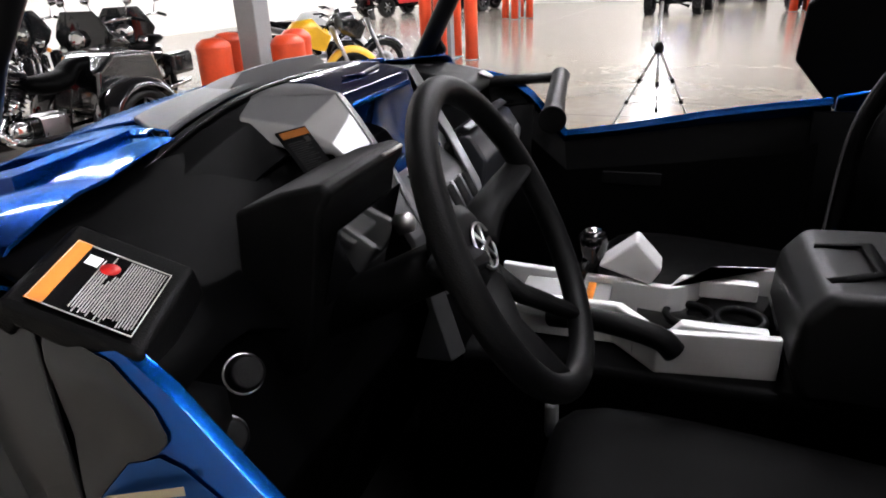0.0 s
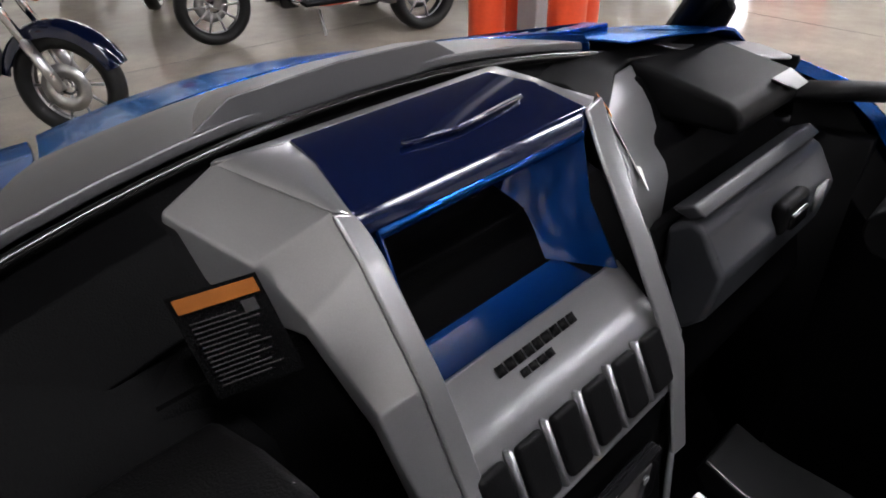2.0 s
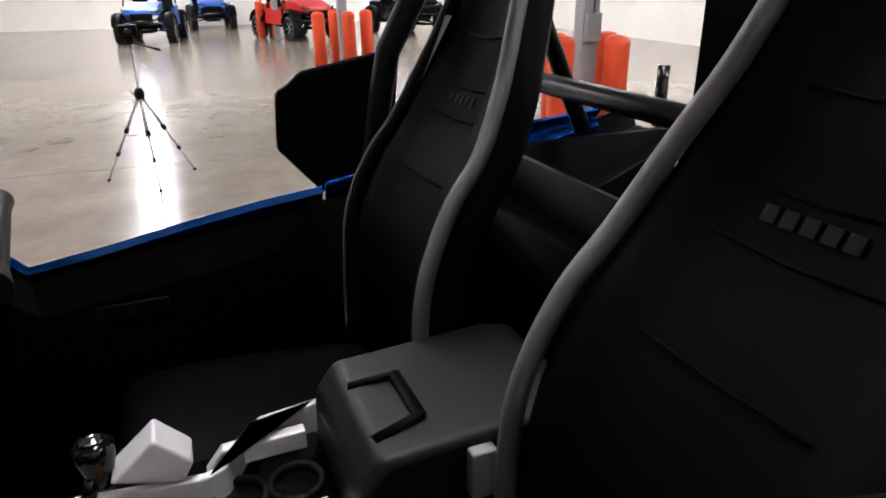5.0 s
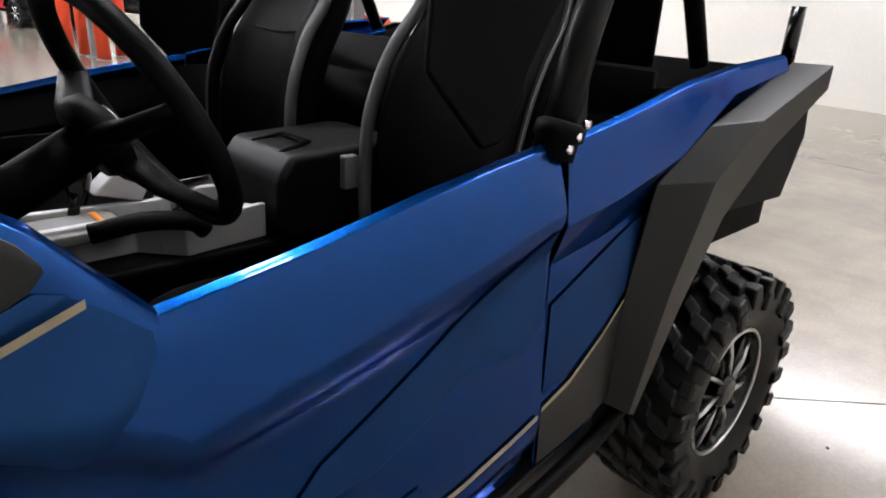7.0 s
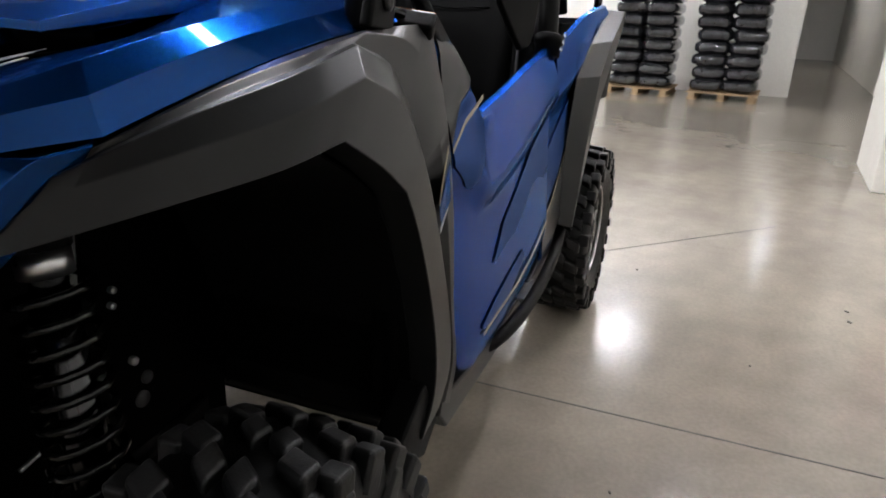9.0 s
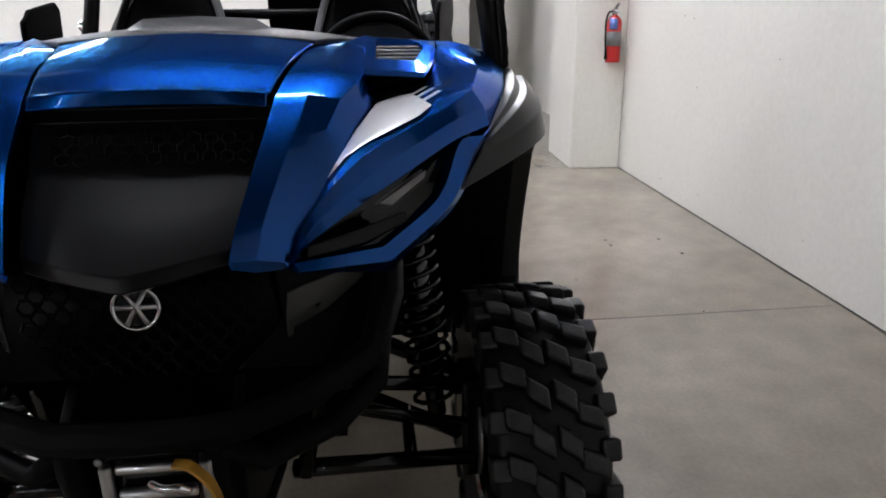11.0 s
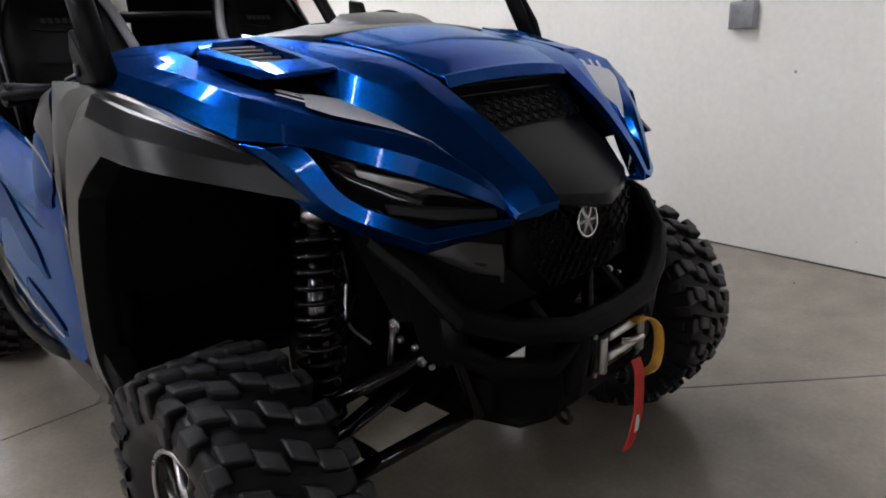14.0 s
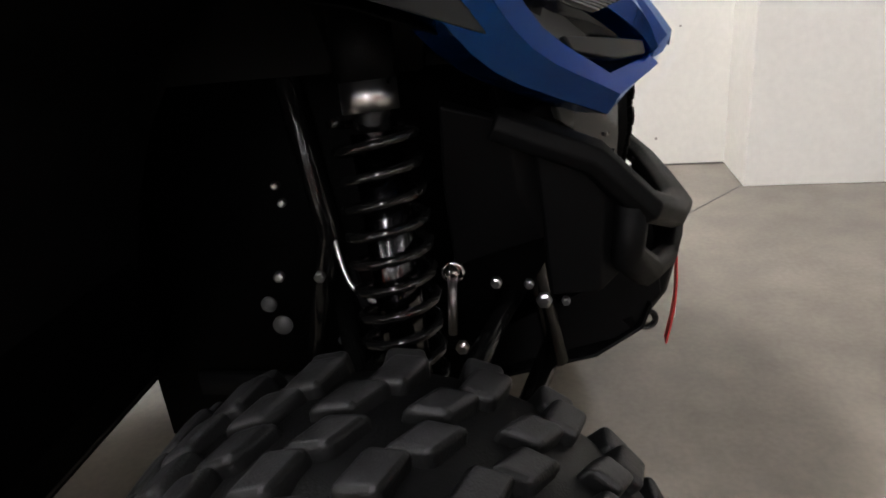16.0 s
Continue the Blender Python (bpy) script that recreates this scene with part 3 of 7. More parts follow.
# bull bar
bar = part("bull_bar", tube([(0.13, 0.405, 0.865), (0.245, 0.40, 0.815), (0.315, 0.368, 0.738), (0.37, 0.26, 0.690), (0.41, 0.135, 0.662), (0.415, 0, 0.658), (0.41, -0.135, 0.662), (0.37, -0.26, 0.690), (0.315, -0.368, 0.738), (0.245, -0.40, 0.815), (0.13, -0.405, 0.865)], 0.029, 8, flat=0.8), BLACK, utv, "black moulded front bull bar", bevel=0.004)
for s in (1, -1):
    part("lower_hoop", tube([(0.30, s * 0.378, 0.745), (0.295, s * 0.372, 0.67), (0.335, s * 0.30, 0.615), (0.385, s * 0.18, 0.585), (0.405, s * 0.12, 0.63)], 0.025, 8, flat=0.8), BLACK, bar)
    part("upright", tube([(0.405, s * 0.118, 0.672), (0.405, s * 0.112, 0.60), (0.385, s * 0.108, 0.50), (0.33, s * 0.13, 0.44)], 0.024, 10), BLACK, bar)
    part("mount_plate", prism([(0.30, 0.70), (0.37, 0.64), (0.39, 0.50), (0.33, 0.42), (0.10, 0.36), (0.10, 0.44), (0.28, 0.52)], s * 0.128, s * 0.148, "y"), BLACK, bar, bevel=0.003)
    part("tow_eye", ring(0.016, 0.006, pose(0.372, s * 0.118, 0.437, 0, 90, 90), 20, 8), BLACK_GLOSS, bar)
both("bar_cheek", lambda s: sheet(mirror([[(0.175, 0.402, 0.855), (0.245, 0.412, 0.835), (0.262, 0.392, 0.815)], [(0.185, 0.388, 0.74), (0.262, 0.385, 0.745), (0.306, 0.342, 0.725)], [(0.195, 0.362, 0.61), (0.262, 0.365, 0.615), (0.300, 0.340, 0.640)]], s)), BLACK, "black moulded side plate of the bull bar", parent=bar, solid=0.012, bevel=0.005)
part("skid_plate", sheet([[(0.375, y, 0.50 - 0.6 * y * y), (0.36, y, 0.44), (0.28, y, 0.385), (0.05, y, 0.33), (-0.4, y, 0.315)] for y in np.linspace(-0.16, 0.16, 7)]), BLACK, utv, "black skid plate under the nose", solid=0.008, bevel=0.003)
part("winch_body", lathe([(0.001, -0.13), (0.045, -0.13), (0.045, -0.04), (0.03, -0.04), (0.03, 0.05), (0.045, 0.05), (0.045, 0.12), (0.001, 0.12)], 20, pose(0.31, 0.02, 0.56, 90)), BLACK_GLOSS, utv, "black winch behind the bull bar")

# fairlead, hook strap and pull strap
lead = part("fairlead", box(0.402, 0.41, -0.07, 0.115, 0.525, 0.625), BLACK_GLOSS, utv, "roller fairlead of a winch", bevel=0.003)
for z in (0.612, 0.565):
    part("roller", lathe([(0.001, -0.06), (0.009, -0.06), (0.0105, -0.055), (0.0105, 0.055), (0.009, 0.06), (0.001, 0.06)], 16, pose(0.424, 0.022, z, 90)), ALUMINIUM, lead, "polished horizontal roller")
for y in (-0.055, 0.098):
    part("roller", lathe([(0.001, -0.042), (0.009, -0.042), (0.0105, -0.038), (0.0105, 0.038), (0.009, 0.042), (0.001, 0.042)], 16, pose(0.424, y, 0.576)), STEEL, lead, "worn upright roller")
for y in (-0.068, 0.112):
    for z in (0.53, 0.62):
        part("bolt", lathe([(0.001, 0), (0.007, 0), (0.007, 0.006), (0.001, 0.006)], 6, pose(0.411, y, z, 0, 90)), STEEL, lead)
part("hook", tube(fine([(0.43, 0.01, 0.588), (0.445, 0.035, 0.585), (0.45, 0.06, 0.588), (0.445, 0.075, 0.578)], 4), 0.007, 8), CHROME, utv, "bright steel winch hook")
bm = bmesh.new()
yl = fine([(0.432, 0.05, 0.622), (0.45, 0.085, 0.625), (0.46, 0.118, 0.59), (0.46, 0.128, 0.53), (0.455, 0.115, 0.488), (0.44, 0.08, 0.478)], 5)
part("hook_strap", sheet([[tuple(p + Vector((0.012, 0, 0))) for p in yl], [tuple(p - Vector((0.012, 0, 0))) for p in yl]]), YELLOW_CLIP, utv, "dull yellow rubber hook stopper strap", solid=0.005, bevel=0.001)
rs = fine([(0.445, 0.045, 0.535), (0.455, 0.046, 0.50), (0.458, 0.044, 0.42), (0.452, 0.04, 0.36), (0.44, 0.032, 0.305)], 5)
strap = part("pull_strap", sheet([[tuple(p + Vector((0.002, 0.016, 0))) for p in rs], [tuple(p - Vector((0.002, 0.016, 0))) for p in rs]]), RED_STRAP, utv, "red webbing pull strap hanging from the hook", solid=0.004, bevel=0.001)
part("strap_print", sheet([[(0.4615, 0.053, 0.40), (0.4615, 0.036, 0.40)], [(0.4585, 0.051, 0.355), (0.4585, 0.034, 0.355)]]), WHITE, strap, "white worn print", solid=0.001)


# dark fender flares round the front wheels: an upper panel, a bright ledge and an outer face with an angular opening
TOP = [(0.045, 0.616, 1.076), (-0.10, 0.674, 1.136), (-0.22, 0.704, 1.167), (-0.33, 0.722, 1.186), (-0.43, 0.738, 1.192), (-0.494, 0.748, 1.192), (-0.520, 0.772, 1.03), (-0.540, 0.782, 0.86), (-0.556, 0.782, 0.69), (-0.585, 0.782, 0.55), (-0.57, 0.776, 0.46)]
RIM = [(0.082, 0.600, 1.052), (-0.02, 0.690, 1.108), (-0.13, 0.738, 1.142), (-0.245, 0.752, 1.170), (-0.325, 0.760, 1.135), (-0.375, 0.766, 1.06), (-0.415, 0.772, 0.97), (-0.465, 0.776, 0.83), (-0.515, 0.776, 0.68), (-0.525, 0.776, 0.57), (-0.49, 0.772, 0.50)]
LEDGE = [(0.095, 0.592, 1.034), (0.00, 0.702, 1.076), (-0.10, 0.762, 1.106), (-0.215, 0.780, 1.134), (-0.300, 0.788, 1.098), (-0.350, 0.794, 1.035), (-0.395, 0.797, 0.95), (-0.450, 0.798, 0.82), (-0.500, 0.797, 0.68), (-0.510, 0.796, 0.58), (-0.475, 0.790, 0.51)]
ARCH = [(0.138, 0.545, 0.972), (0.03, 0.690, 1.022), (-0.06, 0.762, 1.048), (-0.155, 0.785, 1.066), (-0.235, 0.793, 1.020), (-0.300, 0.798, 0.972), (-0.335, 0.80, 0.91), (-0.385, 0.80, 0.80), (-0.425, 0.80, 0.67), (-0.425, 0.80, 0.57), (-0.385, 0.795, 0.50)]


def flare(s):
    rows = []
    for a, l, u, t in zip(ARCH, LEDGE, RIM, TOP):
        a, l, u, t = Vector(a), Vector(l), Vector(u), Vector(t)
        rows.append([tuple(a + Vector((0, -0.055, -0.004))), tuple(a), tuple(l), tuple(u), tuple(u.lerp(t, 0.18) + Vector((0, -0.008, -0.003))), tuple(u.lerp(t, 0.6) + Vector((0, 0.003, 0.004))), tuple(t)])
    # straight runs between the folded corners of the opening
    return sheet(mirror(smooth_rows(rows[:4], 4) + smooth_rows(rows[3:6], 3)[1:] + smooth_rows(rows[5:], 3)[1:], s))


flares = both("front_flare", flare, FENDER, "dark grey angular moulded fender flare", bevel=0.006, solid=0.006, angle=16, segments=3)


for ob, s in zip(flares, (1, -1)):
    part("pinstripe", sheet([[(x, s * y, z + 0.005), (x, s * y, z - 0.005)] for x, y, z in ((-0.423, 0.800, 0.925), (-0.462, 0.790, 0.962), (-0.502, 0.781, 0.996))]), SAND, ob, "tan pinstripe", solid=0.0015)
    part("bright_stripe", sheet([[(x, s * y, z + 0.004), (x, s * y, z - 0.004)] for x, y, z in ((-0.428, 0.800, 0.876), (-0.505, 0.783, 0.897))]), SILVER, ob, "pale thin stripe", solid=0.0015)
    part("blue_graphic", sheet([[(-0.425, s * 0.7995, 0.915), (-0.430, s * 0.7995, 0.890)], [(-0.506, s * 0.783, 0.975), (-0.512, s * 0.784, 0.905)]]), BLUE, ob, "blue wedge graphic", solid=0.001)


def liner(s):
    pts = [(0.13, 0.965), (0.03, 1.016), (-0.06, 1.042), (-0.155, 1.060), (-0.235, 1.014), (-0.30, 0.966), (-0.335, 0.905), (-0.385, 0.795), (-0.425, 0.66), (-0.432, 0.56), (-0.425, 0.50)]
    out = (0.50, 0.64, 0.712, 0.735, 0.743, 0.748, 0.75, 0.75, 0.75, 0.75, 0.75)
    rows = [[(x, o, z - 0.004) for (x, z), o in zip(pts, out)]] + [[(x, y, z - 0.004) for x, z in pts] for y in (0.48, 0.36)]
    rows.append([(x, 0.34, min(z, 0.95) - 0.02) for x, z in pts])
    return sheet(mirror(rows, s))


both("wheel_liner", liner, BLACK, "black plastic wheel-arch liner", solid=0.004)
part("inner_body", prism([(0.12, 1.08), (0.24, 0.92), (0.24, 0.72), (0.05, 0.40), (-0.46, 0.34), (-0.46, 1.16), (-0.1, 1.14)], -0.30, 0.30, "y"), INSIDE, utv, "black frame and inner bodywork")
# mud guard flap behind the front wheel
both("mud_flap", lambda s: prism([(-0.31, 0.54), (-0.41, 0.60), (-0.47, 0.49), (-0.41, 0.445), (-0.33, 0.485)], s * 0.735, s * 0.79, "y"), BLACK, "black guard behind the front wheel", bevel=0.006)


# doors
DOOR_TOP = [(-0.502, 1.192), (-0.58, 1.174), (-0.635, 1.135), (-0.732, 1.026), (-0.90, 1.052), (-1.09, 1.088), (-1.24, 1.112), (-1.38, 1.130)]
DOOR_LOW = [(-0.594, 0.545), (-0.625, 0.505), (-0.685, 0.478), (-0.76, 0.466), (-0.92, 0.452), (-1.10, 0.452), (-1.24, 0.462), (-1.38, 0.48)]
DOOR_T = (0, 0.012, 0.05, 0.14, 0.24, 0.27, 0.36, 0.50, 0.70, 0.86, 0.95, 1.0)
DOOR_D = (-0.036, -0.022, -0.010, 0.004, 0.016, 0.014, -0.010, -0.006, 0.004, 0.012, 0.006, -0.02)


def door_point(u, t, h=0.0):
    """A place on the door skin: u from front to back, t from the top edge down, h outwards."""
    k = np.linspace(0, 1, len(DOOR_TOP))
    x0, z0 = np.interp(u, k, [p[0] for p in DOOR_TOP]), np.interp(u, k, [p[1] for p in DOOR_TOP])
    x1, z1 = np.interp(u, k, [p[0] for p in DOOR_LOW]), np.interp(u, k, [p[1] for p in DOOR_LOW])
    # the crease climbs towards the rear
    d = np.interp(t + 0.18 * (u - 0.6) * min(max((t - 0.06) / 0.12, 0), 1), DOOR_T, DOOR_D)
    return float(x0 + (x1 - x0) * t), float(0.762 + d + 0.012 * math.sin(math.pi * u) + h), float(z0 + (z1 - z0) * t)


def door_skin(s):
    us = (0, 0.07, 0.143, 0.214, 0.286, 0.36, 0.429, 0.5, 0.571, 0.643, 0.714, 0.786, 0.857, 0.93, 1.0)
    ts = (0, 0.012, *np.linspace(0.03, 1.0, 36))
    return sheet(mirror([[door_point(u, t) for t in ts] for u in us], s))


def door_sheet(s, us, tops, lows, n=12, h=0.004):
    return sheet(mirror([[door_point(u, a + (b - a) * k / n, h) for k in range(n + 1)] for u, a, b in zip(us, tops, lows)], s))


# blue-grey of the printed graphic, also used to paint reflections on the doors
GRAPHIC_REFLECTION = mat("blue_grey_graphic_and_reflection", (0.008, 0.045, 0.15), 0.34, 0.75, 0.1, 0.1, 8)
GRAPHIC_REFLECTION.node_tree.nodes["Principled BSDF"].inputs["Specular Tint"].default_value = (0.3, 0.45, 0.8, 1)
doors = both("door", door_skin, BLUE, "blue half-height door with grey graphics", bevel=0.003, solid=0.02, angle=30)
for ob, s in zip(doors, (1, -1)):
    part("door_panel", door_sheet(s, (0.004, 0.07, 0.143, 0.20, 0.25, 0.285), (0.022, 0.022, 0.025, 0.030, 0.035, 0.05), (0.30, 0.235, 0.165, 0.13, 0.095, 0.06)), FENDER, ob, "dark grey graphic on the door front", solid=0.001)
    # this front patch paints in a reflection; the rear ones hold the graphic
    part("door_graphic_and_reflection", door_sheet(s, (0.004, 0.07, 0.143, 0.20, 0.25, 0.30, 0.36, 0.41), (0.302, 0.237, 0.167, 0.132, 0.10, 0.08, 0.06, 0.05), (0.36, 0.37, 0.38, 0.39, 0.38, 0.33, 0.22, 0.08)), GRAPHIC_REFLECTION, ob, "dull blue-grey patch of graphic and painted reflection", solid=0.001)
    part("pinstripe", sheet([[(x, s * 0.7845, z + 0.0045), (x, s * 0.7845, z - 0.0045)] for x, z in ((-0.516, 0.990), (-0.572, 1.032), (-0.620, 1.050), (-0.662, 1.066))]), SAND, ob, "tan pinstripe", solid=0.001)
    part("pinstripe", door_sheet(s, (0.40, 0.5, 0.643, 0.786, 0.9, 0.985), (0.875, 0.842, 0.827, 0.803, 0.782, 0.765), (0.888, 0.857, 0.842, 0.818, 0.797, 0.78), 1, 0.0045), SAND, ob, "tan pinstripe", solid=0.001)
    part("door_graphic_and_reflection", door_sheet(s, (0.50, 0.57, 0.643, 0.714, 0.786, 0.857, 0.93, 0.985), (0.62, 0.50, 0.44, 0.38, 0.33, 0.28, 0.24, 0.22), (0.63, 0.60, 0.60, 0.55, 0.50, 0.50, 0.54, 0.50)), GRAPHIC_REFLECTION, ob, "dull blue-grey patch of graphic and painted reflection", solid=0.001)
    part("door_graphic_and_reflection", door_sheet(s, (0.40, 0.5, 0.60, 0.70), (0.84, 0.78, 0.74, 0.72), (0.86, 0.86, 0.83, 0.76)), GRAPHIC_REFLECTION, ob, "dull blue-grey patch of graphic and painted reflection", solid=0.001)
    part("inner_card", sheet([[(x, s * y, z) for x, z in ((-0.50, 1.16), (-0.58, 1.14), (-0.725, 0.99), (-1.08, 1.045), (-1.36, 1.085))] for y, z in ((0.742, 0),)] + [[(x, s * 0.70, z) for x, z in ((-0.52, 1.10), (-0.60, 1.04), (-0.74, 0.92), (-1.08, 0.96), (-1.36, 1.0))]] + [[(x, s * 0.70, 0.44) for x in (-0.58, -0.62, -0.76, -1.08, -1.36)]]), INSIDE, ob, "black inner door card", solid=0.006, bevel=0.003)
    part("pull_pocket", box(-1.00, -0.84, s * 0.696 - 0.005, s * 0.696 + 0.005, 0.885, 0.925), BLACK, ob, "black door pull pocket", bevel=0.006)


# rear quarter panels, bed and rear flares
QUARTER_TOP = [(-1.392, 1.132), (-1.55, 1.160), (-1.77, 1.208), (-1.97, 1.234), (-2.20, 1.252)]
QUARTER_LOW = [(-1.392, 0.482), (-1.54, 0.50), (-1.66, 0.56), (-1.80, 0.98), (-2.16, 1.10)]


def quarter_point(i, t, h=0.0):
    """A place on the rear quarter: i along it, t from the top down, h outwards."""
    k = range(5)
    x0, z0 = np.interp(i, k, [p[0] for p in QUARTER_TOP]), np.interp(i, k, [p[1] for p in QUARTER_TOP])
    x1, z1 = np.interp(i, k, [p[0] for p in QUARTER_LOW]), np.interp(i, k, [p[1] for p in QUARTER_LOW])
    return float(x0 + (x1 - x0) * t), float(0.755 + np.interp(t, (0, 0.012, 0.04, 0.22, 0.34, 1), (-0.014, -0.002, 0.003, 0.018, -0.008, 0.005)) + h), float(z0 + (z1 - z0) * t)


def quarter(s):
    return sheet(mirror([[quarter_point(i, t) for t in (0, 0.012, 0.04, 0.13, 0.22, 0.28, 0.34, 0.5, 0.75, 1)] for i in (0, 0.5, 1, 1.5, 2, 2.5, 3, 4)], s))


for ob, s in zip(both("rear_quarter", quarter, BLUE, "blue rear quarter panel", bevel=0.004, solid=0.008, angle=12), (1, -1)):
    part("quarter_graphic", sheet(mirror([[quarter_point(i, a + (b - a) * k / 4, 0.004) for k in range(5)] for i, a, b in ((0.05, 0.46, 0.74), (0.6, 0.42, 0.72), (1.2, 0.38, 0.66), (1.7, 0.36, 0.58))], s)), GRAPHIC_REFLECTION, ob, "dull blue-grey patch of graphic and painted reflection", solid=0.001)
    part("quarter_panel", sheet(mirror([[quarter_point(i, a + (b - a) * k / 4, 0.004) for k in range(5)] for i, a, b in ((0.05, 0.80, 0.98), (0.6, 0.77, 0.98), (1.2, 0.70, 0.98), (1.75, 0.62, 0.98))], s)), FENDER, ob, "dark grey graphic", solid=0.001)
    part("pinstripe", sheet(mirror([[quarter_point(i, a, 0.005), quarter_point(i, a + 0.014, 0.005)] for i, a in ((0.05, 0.785), (0.6, 0.755), (1.2, 0.685), (1.75, 0.605))], s)), SAND, ob, "tan pinstripe", solid=0.001)


def rear_flare(s):
    a = [(-1.69, 0.50), (-1.79, 0.74), (-1.89, 0.93), (-2.06, 1.06), (-2.37, 1.17)]
    b = [(-1.655, 0.52), (-1.72, 0.80), (-1.80, 1.02), (-1.96, 1.13), (-2.35, 1.23)]
    c = [(-1.62, 0.54), (-1.642, 0.80), (-1.67, 1.02), (-1.84, 1.12), (-2.24, 1.235)]
    rows = []
    for (p, q, r), y in zip(zip(a, b, c), (0.80, 0.81, 0.82, 0.825, 0.81)):
        rows.append([(p[0], y - 0.09, p[1]), (p[0], y, p[1]), (q[0], y + 0.006, q[1]), (r[0], y - 0.05, r[1])])
    return sheet(mirror(rows, s))


both("rear_flare", rear_flare, FENDER, "dark grey rear fender flare", bevel=0.006, solid=0.006, angle=18)
both("rear_liner", lambda s: prism([(-1.93, 0.915), (-2.30, 0.895), (-2.37, 1.05), (-2.34, 1.15), (-2.06, 1.04)], s * 0.62, s * 0.785, "y"), BLACK, "black liner under the rear flare", bevel=0.006)
part("bed", prism([(-1.72, 1.10), (-1.72, 0.72), (-2.45, 0.78), (-2.48, 1.20), (-2.44, 1.20), (-2.42, 0.84), (-1.78, 0.78), (-1.76, 1.12)], -0.68, 0.68, "y"), INSIDE, utv, "black cargo bed")
both("cabin_lining", lambda s: box(-1.78, -1.34, s * 0.715 - 0.012, s * 0.715 + 0.012, 0.42, 1.095), INSIDE, "black lining behind the door")
both("bed_side", lambda s: box(-2.42, -1.76, s * 0.69 - 0.015, s * 0.69 + 0.015, 0.78, 1.185), INSIDE, "black inner bed side")
part("bulkhead", box(-1.76, -1.70, -0.68, 0.68, 0.40, 1.12), INSIDE, utv, "black rear bulkhead")
both("tail_post", lambda s: tube([(-2.36, 0.70 * s, 1.19), (-2.36, 0.70 * s, 1.36)], 0.018, 10), BLACK_GLOSS, "black tail post with bolts")
part("rear_screen", box(-1.885, -1.865, -0.05, 0.60, 1.215, 1.74), INSIDE, utv, "black panel behind the driver seat", bevel=0.006)
part("headboard_screen", box(-1.80, -1.785, -0.66, 0.66, 0.95, 1.215), INSIDE, utv, "black bed headboard")


def sill(s):
    return prism([(-0.585, 0.47), (-0.66, 0.445), (-0.76, 0.435), (-1.30, 0.44), (-1.60, 0.52), (-1.60, 0.42), (-1.20, 0.37), (-0.62, 0.36), (-0.57, 0.42)], s * 0.55, s * 0.755, "y")


both("sill", sill, FENDER, "dark grey rocker sill", bevel=0.008)
for ob, s in zip(both("side_step", lambda s: tube(fine([(-0.86, 0.70 * s, 0.400), (-0.98, 0.765 * s, 0.415), (-1.26, 0.785 * s, 0.43), (-1.56, 0.775 * s, 0.465), (-1.76, 0.75 * s, 0.51)], 5), 0.019, 12), BLACK, "black tubular side step"), (1, -1)):
    part("step_pad", box(-1.34, -1.18, s * 0.74 - 0.03, s * 0.74 + 0.03, 0.425, 0.44), STEEL, ob, "worn bare step pad", bevel=0.003)


# ---- wheels ----
def tyre_mesh():
    bm = lathe([(0.200, -0.095), (0.255, -0.122), (0.305, -0.126), (0.338, -0.112), (0.350, -0.07), (0.353, 0.0), (0.350, 0.07), (0.338, 0.112), (0.305, 0.126), (0.255, 0.122), (0.200, 0.095), (0.19, 0.0)], 64, closed=True)

    def lug(ang, u0, u1, r0, r1, w, skew):
        q = []
        for u, sk in ((u0, 0), (u1, skew)):
            for d in (-w, w):
                for r in (r0, r1):
                    k = 0.80 if r == r1 else 1.0
                    a = ang + sk + d * k
                    q.append(bm.verts.new((r * math.cos(a), r * math.sin(a), u)))
        for f in ((0, 1, 3, 2), (4, 6, 7, 5), (0, 4, 5, 1), (2, 3, 7, 6), (1, 5, 7, 3)):
            bm.faces.new([q[i] for i in f]).material_index = int(f == (1, 5, 7, 3))

    n = 24
    step = 2 * math.pi / n
    for i in range(n):
        a = i * step
        for s in (1, -1):
            b = a + (0.25 * step if s < 0 else 0)
            lug(b, s * 0.004, s * 0.050, 0.342, 0.3720, 0.078, s * 0.09)
            lug(b + 0.5 * step, s * 0.046, s * 0.100, 0.336, 0.3705, 0.074, s * 0.06)
            lug(b + 0.10, s * 0.090, s * 0.131, 0.300, 0.3585, 0.082, 0.0)
            if i % 2:
                lug(b + 0.10, s * 0.118, s * 0.135, 0.272, 0.328, 0.078, 0.0)
    bmesh.ops.recalc_face_normals(bm, faces=bm.faces[:])
    return bm


